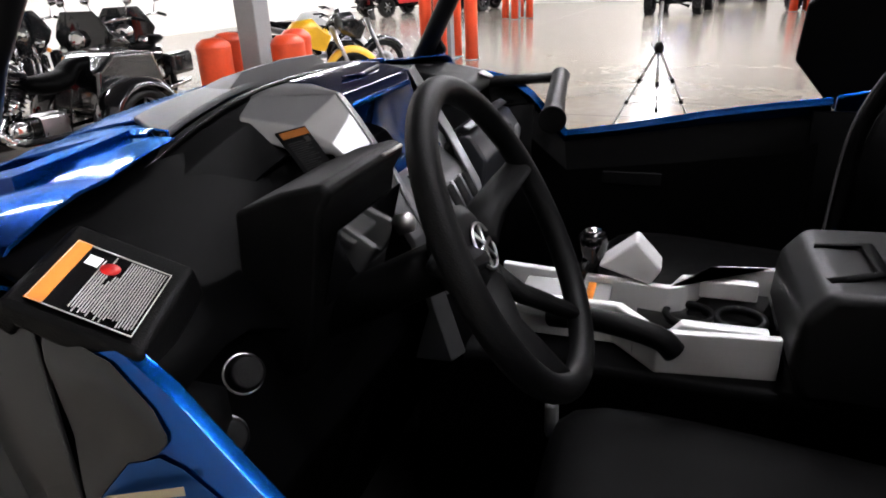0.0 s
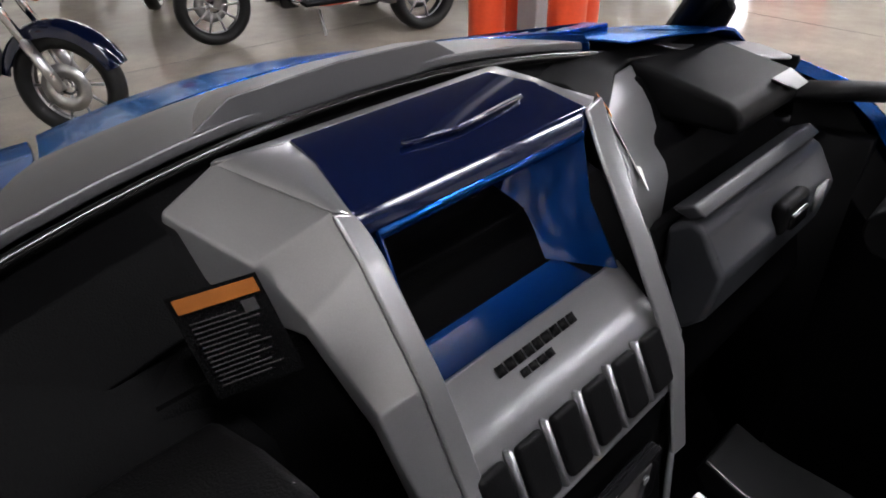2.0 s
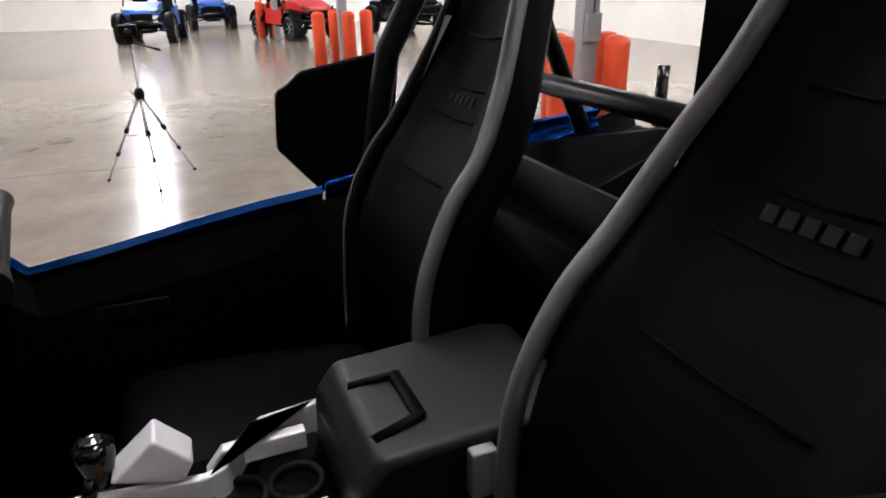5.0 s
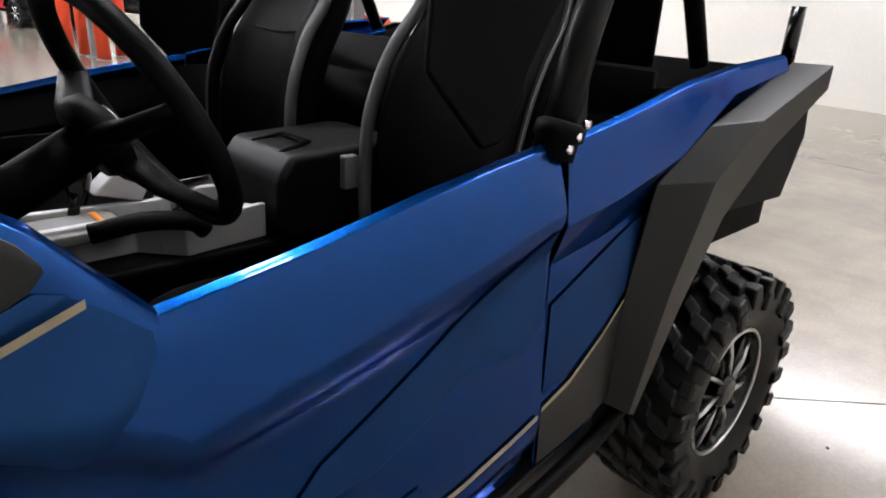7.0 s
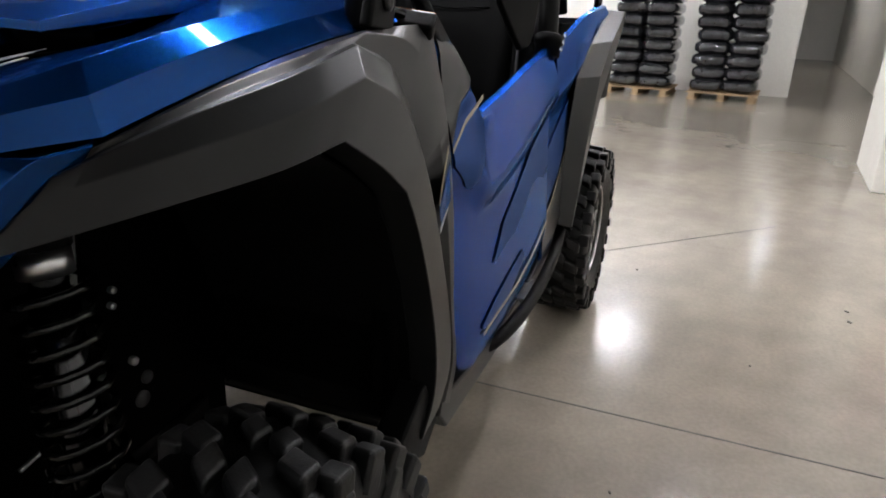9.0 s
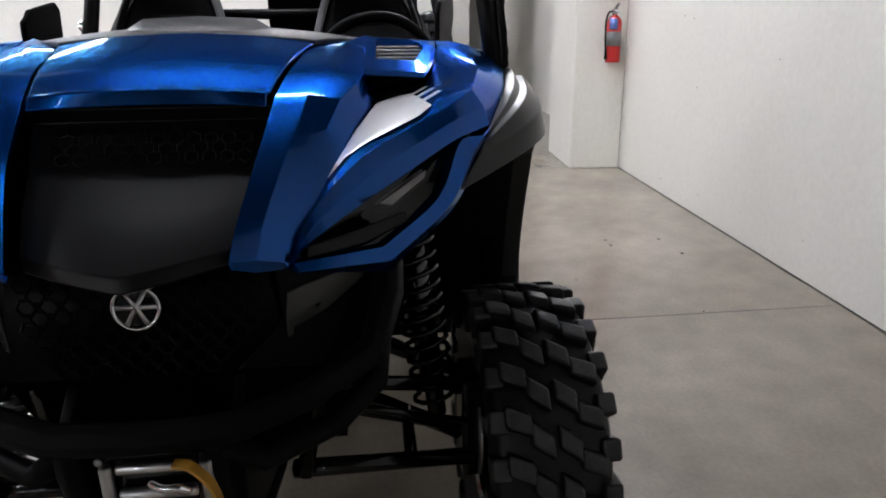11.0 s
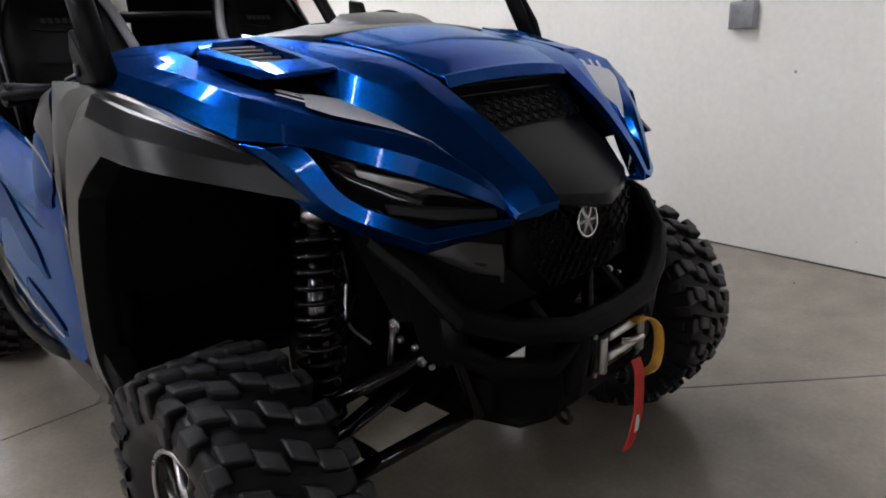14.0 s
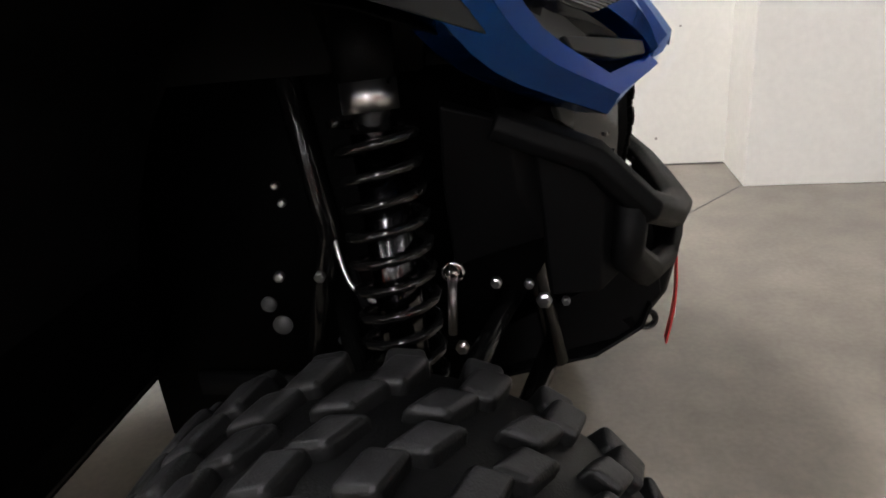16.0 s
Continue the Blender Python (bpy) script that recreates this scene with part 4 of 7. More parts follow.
def make_wheel(x, s, hub_z=0.352, size=0.955):
    m = pose(x, s * 0.71, hub_z, -90 * s, 0, 0) @ Matrix.Diagonal((size, size, 0.98, 1))
    bm = tyre_mesh()
    bm.transform(m)
    wheel = part("wheel", lathe([(0.001, 0.03), (0.17, 0.02), (0.19, -0.09), (0.205, -0.10), (0.205, 0.098), (0.198, 0.10), (0.18, 0.065), (0.172, 0.035), (0.001, 0.035)], 48, m), BLACK_GLOSS, utv, "black alloy wheel with machined spokes", bevel=0.002)
    part("tyre", bm, RUBBER, wheel, "deep-lugged black off-road tyre", bevel=0.009, angle=35, segments=3).data.materials.append(SCUFF_SHEEN)
    part("rim_edge", ring(0.196, 0.006, m @ pose(0, 0, 0.098), 56, 8), ALUMINIUM, wheel, "bright machined rim edge")
    for k in range(7):
        for d in (-0.17, 0.17):
            a = 2 * math.pi * k / 7 + d * 0.6
            bm = bmesh.new()
            p, q = Vector((0.045 * math.cos(a - d * 0.8), 0.045 * math.sin(a - d * 0.8), 0.085)), Vector((0.185 * math.cos(a + d), 0.185 * math.sin(a + d), 0.072))
            tube([m @ p, m @ (p.lerp(q, 0.5) + Vector((0, 0, 0.006))), m @ q], 0.011, 6, bm, flat=0.7)
            part("spoke", bm, ALUMINIUM if d > 0 else BLACK_GLOSS, wheel)
    part("hub_cap", lathe([(0.001, 0.03), (0.052, 0.03), (0.052, 0.09), (0.04, 0.104), (0.001, 0.106)], 24, m), BLACK_GLOSS, wheel, "black hub cap", bevel=0.002)
    return wheel


for x, s in ((0.0, 1), (0.0, -1), (-2.2, 1), (-2.2, -1)):
    make_wheel(x, s, 0.352 if s > 0 else 0.341, 0.955 if s > 0 else 0.915)


# ---- front suspension ----
PLUG = mat("dull_grey_plug", (0.03, 0.03, 0.031), 0.5, vary=0.1, scale=30)
DAMPER = mat("dark_polished_damper", (0.05, 0.05, 0.052), 0.18, 1.0, 0.0, 0.1, 20)


def coil(p, q, r, wire, turns, n=12):
    p, q = Vector(p), Vector(q)
    d = (q - p).normalized()
    a = d.orthogonal().normalized()
    b = d.cross(a)
    pts = [p.lerp(q, i / (turns * n)) + r * (math.cos(2 * math.pi * i / n) * a + math.sin(2 * math.pi * i / n) * b) for i in range(turns * n + 1)]
    return tube(pts, wire, 8)


def along(p, q, t):
    return tuple(Vector(p).lerp(Vector(q), t))


for x0 in (0.0, -2.2):
    for s in (1, -1):
        if x0 < -1:
            top, low = (x0 + 0.12, s * 0.42, 0.90), (x0 + 0.06, s * 0.50, 0.42)
        else:
            top, low = (-0.008, s * 0.44, 0.985), (0.018, s * 0.508, 0.425)
        shock = part("shock_absorber", tube([along(top, low, 0), along(top, low, 1)], 0.022, 14), BLACK_GLOSS, utv, "black coil-over shock absorber")
        part("spring", coil(along(top, low, 0.17), along(top, low, 0.93), 0.047, 0.0062, 13), BLACK_GLOSS, shock, "glossy black coil spring")
        part("collar", tube([along(top, low, 0.10), along(top, low, 0.16)], 0.033, 20), ALUMINIUM, shock, "bright preload collar")
        part("collar", tube([along(top, low, 0.04), along(top, low, 0.075)], 0.033, 20), ALUMINIUM, shock, "bright preload collar")
        part("damper", tube([along(top, low, 0.2), along(top, low, 0.86)], 0.0285, 18), DAMPER, shock, "polished dark damper tube")
        part("cap", tube([along(top, low, -0.03), along(top, low, 0.10)], 0.036, 16), BLACK, shock)
        part("lower_arm", tube([(x0 + 0.20, s * 0.20, 0.43), (x0 + 0.06, s * 0.58, 0.33)], 0.019, 12), BLACK_GLOSS, utv, "glossy black lower suspension arm")
        part("lower_arm", tube([(x0 - 0.20, s * 0.20, 0.43), (x0 - 0.03, s * 0.58, 0.33)], 0.019, 12), BLACK_GLOSS, utv, "glossy black lower suspension arm")
        part("arm_web", tube([(x0 + 0.10, s * 0.44, 0.375), (x0 - 0.09, s * 0.44, 0.375)], 0.015, 10), BLACK_GLOSS, utv, "cross tube of the suspension arm")
        part("upper_arm", tube([(x0 + 0.16, s * 0.24, 0.60), (x0 + 0.03, s * 0.58, 0.50)], 0.016, 12), BLACK_GLOSS, utv, "glossy black upper suspension arm")
        part("upper_arm", tube([(x0 - 0.14, s * 0.24, 0.60), (x0 - 0.02, s * 0.58, 0.50)], 0.016, 12), BLACK_GLOSS, utv, "glossy black upper suspension arm")
        part("knuckle", prism([(x0 - 0.05, 0.28), (x0 + 0.07, 0.28), (x0 + 0.06, 0.52), (x0 - 0.03, 0.54)], s * 0.56, s * 0.62, "y"), BLACK_GLOSS, utv, "black steering knuckle", bevel=0.008)
        part("brake_disc", lathe([(0.05, -0.003), (0.11, -0.003), (0.11, 0.003), (0.05, 0.003)], 32, pose(x0, s * 0.60, 0.366, 90)), STEEL, utv, "bare steel brake disc")
        part("drive_shaft", tube([(x0, s * 0.2, 0.47), (x0, s * 0.58, 0.37)], 0.016, 10), BLACK_GLOSS, utv, "black drive shaft")
    if x0 > -1:
        for s in (1, -1):
            link = part("sway_bar_link", tube([(0.055, s * 0.322, 0.63), (0.05, s * 0.335, 0.54)], 0.007, 8), STEEL, utv, "bright sway-bar link")
            part("rod_end", ring(0.013, 0.006, pose(0.056, s * 0.318, 0.634, 90), 18, 8), CHROME, link, "polished rod end")
            part("rod_bolt", lathe([(0.001, 0), (0.009, 0), (0.009, 0.012), (0.001, 0.012)], 6, pose(0.056, s * 0.33, 0.634, 90 * s)), CHROME, link)
            part("tie_rod", tube([(0.10, s * 0.2, 0.53), (0.09, s * 0.57, 0.44)], 0.009, 8), BLACK_GLOSS, utv, "black steering tie rod")
            part("brake_hose", tube(fine([(-0.10, s * 0.30, 0.66), (-0.06, s * 0.38, 0.60), (-0.01, s * 0.44, 0.585), (-0.03, s * 0.50, 0.50), (0.0, s * 0.56, 0.46)], 5), 0.006, 8), BLACK, utv, "black brake hose")
            part("wire_loom", tube(fine([(-0.12, s * 0.31, 0.72), (-0.08, s * 0.35, 0.62), (0.03, s * 0.37, 0.60)], 5), 0.004, 6), STEEL, utv, "pale cable end")
            part("shock_tower", prism([(-0.09, 1.08), (0.07, 1.08), (0.05, 0.93), (-0.05, 0.93)], s * 0.36, s * 0.40, "y"), BLACK, utv, "black shock mount plate")
            part("frame_tube", tube([(-0.16, s * 0.33, 1.08), (-0.12, s * 0.31, 0.70), (-0.20, s * 0.28, 0.42)], 0.019, 10), BLACK_GLOSS, utv, "black frame tube")
            part("frame_tube", tube([(0.12, s * 0.30, 0.98), (0.17, s * 0.27, 0.66), (0.21, s * 0.22, 0.42)], 0.017, 10), BLACK_GLOSS, utv, "black frame tube")
            part("frame_plate", prism([(-0.36, 0.49), (-0.16, 0.475), (-0.15, 0.44), (-0.36, 0.45)], s * 0.33, s * 0.345, "y"), BLACK, utv, "black bracket with a hole")
            for bx, bz, br in ((0.12, 0.632, 0.008), (0.165, 0.628, 0.007), (0.185, 0.602, 0.011), (-0.19, 0.655, 0.008), (-0.13, 0.652, 0.008), (0.20, 0.66, 0.006), (0.215, 0.60, 0.006), (-0.11, 0.55, 0.008), (0.065, 0.53, 0.010), (-0.17, 0.79, 0.006), (-0.165, 0.765, 0.006)):
                part("bolt", lathe([(0.001, 0), (br, 0), (br, 0.01), (br * 0.6, 0.012), (0.001, 0.012)], 6, pose(bx, s * 0.352, bz, -90 * s)), STEEL, utv, "bright bolt head", smooth=False)
            part("inspection_plug", lathe([(0.001, 0), (0.012, 0), (0.012, 0.004), (0.001, 0.004)], 16, pose(-0.215, s * 0.352, 0.61, -90 * s)), PLUG, utv, "dull grey plug")
            part("inspection_plug", lathe([(0.001, 0), (0.015, 0), (0.015, 0.004), (0.001, 0.004)], 16, pose(-0.20, s * 0.352, 0.575, -90 * s)), PLUG, utv, "dull grey plug")

# ---- roll cage ----
CAGE = mat("satin_black_cage_paint", (0.004, 0.004, 0.0042), 0.34, 0.0, 0.0, 0.06, 8, 0.05, 400, 0.1, 700, 0.12)
for s in (1, -1):
    fx = -0.335 if s > 0 else -0.29
    part("front_pillar", tube([(fx, s * 0.705, 1.18), (-0.445 if s > 0 else -0.42, s * 0.69, 1.40), (-0.80, s * 0.62, 1.93)], 0.026, 14), CAGE, utv, "black front roll-cage pillar")
    part("roof_rail", tube([(-0.80, s * 0.62, 1.93), (-1.6, s * 0.60, 1.96), (-1.75, s * 0.60, 1.90)], 0.026, 12), CAGE, utv, "black roof rail")
    part("rear_pillar", tube([(-1.38 if s > 0 else -1.50, s * 0.73, 1.10), (-1.46 if s > 0 else -1.525, s * 0.708, 1.29), (-1.55, s * 0.685, 1.44), (-1.66, s * 0.64, 1.66), (-1.75, s * 0.60, 1.90)], 0.029, 14), CAGE, utv, "black rear roll-cage pillar")
    foot = part("pillar_foot", lathe([(0.001, 0), (0.036, 0), (0.036, 0.03), (0.042, 0.034), (0.042, 0.055), (0.034, 0.06), (0.001, 0.06)], 20, pose(-1.382 if s > 0 else -1.502, s * 0.73, 1.10, 0, -18, 0)), BLACK, utv, "clamped foot of the rear pillar")
    for k in range(3):
        part("bolt", lathe([(0.001, 0), (0.008, 0), (0.008, 0.01), (0.001, 0.01)], 6, pose((-1.375 if s > 0 else -1.495) - 0.02 * k, s * 0.763, 1.12 + 0.018 * k, -80 * s)), CHROME, foot)
    part("brace", tube([(-1.72, s * 0.60, 1.88), (-2.05, s * 0.62, 1.22)], 0.022, 12), CAGE, utv, "black rear cage brace")
    brk = part("pillar_bracket", prism([(-0.312, 1.188), (-0.385, 1.180), (-0.400, 1.235), (-0.424, 1.30), (-0.462, 1.39), (-0.422, 1.395), (-0.345, 1.28)] if s > 0 else [(-0.27, 1.185), (-0.36, 1.18), (-0.385, 1.25), (-0.36, 1.29), (-0.33, 1.26)], s * 0.715, s * 0.735, "y"), BLACK, utv, "black bolted plate at the pillar foot", bevel=0.006)
    for bx, bz in ((-0.362, 1.222), (-0.380, 1.268), (-0.420, 1.345)) if s > 0 else ((-0.345, 1.212),):
        part("bolt", lathe([(0.001, 0), (0.013, 0), (0.013, 0.005), (0.007, 0.007), (0.001, 0.006)], 14, pose(bx, s * 0.735, bz, -90 * s)), CAGE, brk, "round bolt head")
part("cross_bar", tube([(-0.80, -0.62, 1.93), (-0.80, 0.62, 1.93)], 0.024, 12), CAGE, utv, "black front roof cross bar")
part("cross_bar", tube([(-1.62, -0.60, 1.86), (-1.62, 0.60, 1.86)], 0.024, 12), CAGE, utv, "black rear roof cross bar")
part("cross_bar", tube([(-1.80, -0.62, 1.385), (-1.80, 0.62, 1.385)], 0.022, 12), CAGE, utv, "black cross bar behind the seats")
for s in (1, -1):
    if s > 0:
        bm = prism([(-1.165, 1.235), (-1.262, 1.116), (-1.300, 1.128), (-1.318, 1.170), (-1.330, 1.235), (-1.385, 1.36), (-1.375, 1.42), (-1.20, 1.40), (-1.170, 1.36)], -0.011, 0.011, "y")
        bm.transform(pose(-1.262, 0.680, 0, 0, 0, -22) @ pose(1.262, 0, 0))
    else:
        bm = prism([(-1.345, 1.36), (-1.374, 1.386), (-1.595, 1.426), (-1.63, 1.40), (-1.60, 1.12), (-1.47, 1.06), (-1.404, 1.076), (-1.30, 1.20), (-1.31, 1.34)], -0.867, -0.845, "y")
    part("shoulder_guard", bm, INSIDE if s < 0 else BLACK, utv, "black angular shoulder guard panel", bevel=0.008)
    part("shoulder_belt", sheet([[(-1.63, s * 0.50, 1.52), (-1.63, s * 0.545, 1.52)], [(-1.56, s * 0.62, 1.30), (-1.56, s * 0.655, 1.29)], [(-1.52, s * 0.66, 1.12), (-1.52, s * 0.695, 1.12)]]), PIPING, utv, "grey seat belt webbing", solid=0.002)


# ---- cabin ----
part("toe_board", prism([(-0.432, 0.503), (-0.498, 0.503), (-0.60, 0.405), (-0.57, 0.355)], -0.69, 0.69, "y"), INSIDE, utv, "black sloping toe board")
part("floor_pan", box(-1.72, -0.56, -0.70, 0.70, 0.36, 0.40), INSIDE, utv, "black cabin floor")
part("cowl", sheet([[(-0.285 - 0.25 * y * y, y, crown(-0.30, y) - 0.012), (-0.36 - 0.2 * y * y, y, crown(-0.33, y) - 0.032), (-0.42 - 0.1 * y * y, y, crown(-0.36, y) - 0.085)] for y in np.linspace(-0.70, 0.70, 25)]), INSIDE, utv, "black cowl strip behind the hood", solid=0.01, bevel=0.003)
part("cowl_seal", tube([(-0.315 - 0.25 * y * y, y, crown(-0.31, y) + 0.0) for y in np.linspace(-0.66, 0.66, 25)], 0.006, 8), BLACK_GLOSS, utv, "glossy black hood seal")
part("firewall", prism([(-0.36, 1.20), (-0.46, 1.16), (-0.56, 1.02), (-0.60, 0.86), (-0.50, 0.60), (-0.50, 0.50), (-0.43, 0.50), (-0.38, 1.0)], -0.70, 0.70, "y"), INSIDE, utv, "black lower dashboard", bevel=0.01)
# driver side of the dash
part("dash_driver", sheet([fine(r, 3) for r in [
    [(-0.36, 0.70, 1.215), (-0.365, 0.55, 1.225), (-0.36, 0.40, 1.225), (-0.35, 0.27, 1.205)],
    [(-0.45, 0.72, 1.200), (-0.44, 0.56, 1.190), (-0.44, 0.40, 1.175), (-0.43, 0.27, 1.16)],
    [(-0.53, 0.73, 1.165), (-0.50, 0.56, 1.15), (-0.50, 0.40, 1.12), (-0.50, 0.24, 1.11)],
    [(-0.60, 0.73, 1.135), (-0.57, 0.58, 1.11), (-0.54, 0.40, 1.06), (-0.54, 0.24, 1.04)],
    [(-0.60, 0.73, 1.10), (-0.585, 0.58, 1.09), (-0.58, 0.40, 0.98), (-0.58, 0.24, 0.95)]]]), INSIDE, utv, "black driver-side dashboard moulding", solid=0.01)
# padded shoulder that carries the warning label
A0, B0, C0 = Vector((-0.467, 0.657, 1.219)), Vector((-0.559, 0.641, 1.183)), Vector((-0.592, 0.735, 1.171))
D0 = A0 + C0 - B0
UP = (B0 - A0).cross(C0 - B0).normalized()
if UP.z < 0:
    UP = -UP


def on_label(u, v, h=0.0):
    """A place on the warning label: u from its orange end, v across."""
    return tuple(A0.lerp(B0, v).lerp(D0.lerp(C0, v), u) + UP * h)


pad = part("dash_shoulder", sheet([[on_label(u, v, -0.004 - (0.03 if edge else 0)) for v, edge in ((-0.35, 1), (-0.18, 0), (0.5, 0), (1.12, 0), (1.3, 1))] for u in (-0.35, -0.1, 0.5, 1.02, 1.09)], True), BLACK, utv, "black padded dash shoulder with a warning label", solid=0.03, bevel=0.012, angle=12, segments=3)
label = part("warning_label", sheet([[on_label(u, v, 0.0) for v in (0, 1)] for u in (0, 1)]), GLASS_DARK, pad, "black safety label with white print", solid=0.001)
# the band runs along the far edge of the label
part("label_band", sheet([[on_label(u, v, 0.0015) for v in (0.0, 0.16)] for u in (0, 1)]), ORANGE, label, "orange warning band", solid=0.0006)
PRINT = mat("pale_label_print", (0.42, 0.42, 0.41), 0.5, 0.0, 0.0, 0.05, 20)
rnd = random.Random(3)
for k in range(24):
    v = 0.36 + 0.0255 * k
    u0 = 0.04 + (0.45 if k < 9 else 0) * rnd.random()
    part("print_line", sheet([[on_label(u, w, 0.0015) for w in (v, v + 0.014)] for u in (u0, 0.97 - 0.1 * rnd.random())]), PRINT, label)
part("warning_mark", lathe([(0.001, 0), (0.009, 0), (0.009, 0.001), (0.001, 0.001)], 24, Matrix.Translation(on_label(0.26, 0.46, 0.0018)) @ UP.to_track_quat("Z", "Y").to_matrix().to_4x4()), RED, label, "red round warning mark")
part("warning_picture", sheet([[on_label(u, v, 0.0016) for v in (0.2, 0.34)] for u in (0.14, 0.30)]), WHITE, label, "pale pictogram")
part("label_border", tube([on_label(0.01, 0.01, 0.0015), on_label(0.99, 0.01, 0.0015), on_label(0.99, 0.99, 0.0015), on_label(0.01, 0.99, 0.0015), on_label(0.01, 0.01, 0.0015)], 0.0009, 4), WHITE, label)
# socket caps below the shoulder
for p in ((-0.622, 0.640, 1.080), (-0.630, 0.690, 1.040)):
    m = Matrix.Translation(p) @ pose(0, 0, 0, 0, -58, -35)
    cap = part("socket_cap", lathe([(0.001, 0), (0.019, 0), (0.019, 0.014), (0.016, 0.020), (0.001, 0.020)], 24, m), BLACK, utv, "round black power-socket cap", bevel=0.002)
    part("cap_ring", ring(0.0205, 0.0013, m, 28, 6), STEEL, cap, "bright ring")

# instrument pod
pod = part("instrument_pod", prism([(-0.535, 1.200), (-0.60, 1.228), (-0.655, 1.242), (-0.668, 1.232), (-0.65, 1.20), (-0.625, 1.06), (-0.60, 0.98), (-0.52, 1.0)], 0.285, 0.505, "y"), BLACK, utv, "black hooded instrument pod", bevel=0.014, segments=3)
part("instrument_glass", sheet([[(-0.664, y, 1.185), (-0.636, y, 1.085)] for y in (0.31, 0.495)]), GLASS_DARK, pod, "dark instrument glass", solid=0.003)
part("pod_trim", tube([(-0.667, 0.30, 1.236), (-0.668, 0.325, 1.237), (-0.668, 0.36, 1.238)], 0.0025, 6), STEEL, pod, "thin bright trim")
part("ignition_switch", lathe([(0.001, 0), (0.016, 0), (0.016, 0.02), (0.009, 0.026), (0.001, 0.026)], 20, pose(-0.635, 0.255, 1.10, 0, -70, 0)), STEEL, utv, "ignition barrel")

# steering wheel
WM = pose(-0.848, 0.412, 1.165, 0, -62.4, 3.8)
wheel = part("steering_wheel", ring(0.184, 0.0165, WM, 64, 14), BLACK, utv, "black padded steering wheel")
hub = part("wheel_hub", lathe([(0.001, -0.03), (0.05, -0.03), (0.062, -0.012), (0.058, 0.008), (0.04, 0.016), (0.001, 0.016)], 32, WM @ pose(0, 0, -0.057)), BLACK, wheel, "black steering wheel hub")
part("wheel_badge", lathe([(0.001, 0), (0.030, 0), (0.031, 0.003), (0.001, 0.004)], 32, WM @ pose(0, 0, -0.040)), GLASS_DARK, wheel, "round dark badge")
part("wheel_badge_ring", ring(0.029, 0.0024, WM @ pose(0, 0, -0.0365), 32, 6), ALUMINIUM, wheel, "silver badge ring")
bm = bmesh.new()
for k in range(3):
    box(-0.0025, 0.0025, -0.026, 0.026, -0.037, -0.0345, bm, WM @ pose(0, 0, 0, 0, 0, 60 * k))
part("wheel_badge_bars", bm, ALUMINIUM, wheel, "silver crossed bars")
for a in (-78, 78, 180 - 28, 180 + 28):
    m = WM @ pose(0, 0, 0, 0, 0, a)
    part("wheel_spoke", tube([m @ Vector((0.03, 0, -0.060)), m @ Vector((0.10, 0, -0.045)), m @ Vector((0.178, 0, -0.004))], 0.024, 12, flat=0.5, radii=[0.036, 0.026, 0.021]), BLACK, wheel)
part("steering_column", tube([WM @ Vector((0, 0, -0.06)), WM @ Vector((0, 0, -0.34))], 0.032, 16), INSIDE, utv, "black steering column")
part("column_stalk", tube([(-0.72, 0.33, 1.06), (-0.75, 0.27, 1.04)], 0.01, 8), STEEL, utv, "bright column lever")

# centre console: silver frame round a blue bin
for s in (1, -1):
    frame_bm = sheet([[(-0.345, s * 0.17, 1.272), (-0.357, s * 0.228, 1.252), (-0.37, s * 0.236, 1.22)],
                      [(-0.500, s * 0.155, 1.280), (-0.452, s * 0.202, 1.232), (-0.46, s * 0.21, 1.19)],
                      [(-0.522, s * 0.152, 1.250), (-0.502, s * 0.194, 1.204), (-0.500, s * 0.196, 1.188)],
                      [(-0.577, s * 0.150, 1.155), (-0.567, s * 0.186, 1.145), (-0.564, s * 0.188, 1.130)],
                      [(-0.635, s * 0.150, 1.05), (-0.628, s * 0.180, 1.045), (-0.622, s * 0.182, 1.030)],
                      [(-0.665, s * 0.140, 0.93), (-0.65, s * 0.165, 0.91), (-0.64, s * 0.167, 0.905)],
                      [(-0.69, s * 0.115, 0.80), (-0.67, s * 0.14, 0.79), (-0.60, s * 0.145, 0.79)]], s < 0)
    cheekp = part("console_frame", frame_bm, SILVER, utv, "satin silver console side frame", solid=0.008, bevel=0.006, angle=15)
    part("frame_edge", sheet([[(-0.502, s * 0.138, 1.272), (-0.504, s * 0.160, 1.281)], [(-0.524, s * 0.132, 1.238), (-0.526, s * 0.156, 1.248)], [(-0.582, s * 0.128, 1.147), (-0.583, s * 0.152, 1.157)], [(-0.638, s * 0.13, 1.045), (-0.64, s * 0.153, 1.05)], [(-0.668, s * 0.12, 0.93), (-0.67, s * 0.143, 0.93)]]), SILVER, cheekp, "bright silver inner edge", solid=0.006, bevel=0.003)
part("console_top", sheet([[(-0.345, y, 1.274) for y in (-0.175, 0, 0.175)], [(-0.37, y, 1.284) for y in (-0.16, 0, 0.16)], [(-0.392, y, 1.289) for y in (-0.125, 0, 0.125)]]), SILVER, utv, "silver top edge of the console", solid=0.006, bevel=0.004)
for s in (1, -1):
    part("console_shoulder", sheet([[(-0.345, s * 0.172, 1.272), (-0.37, s * 0.158, 1.2835), (-0.392, s * 0.121, 1.2885)], [(-0.43, s * 0.165, 1.277), (-0.435, s * 0.15, 1.286), (-0.44, s * 0.130, 1.2885)], [(-0.500, s * 0.158, 1.280), (-0.502, s * 0.152, 1.279), (-0.503, s * 0.144, 1.273)]], s > 0), SILVER, utv, "silver shoulder beside the visor", solid=0.004)
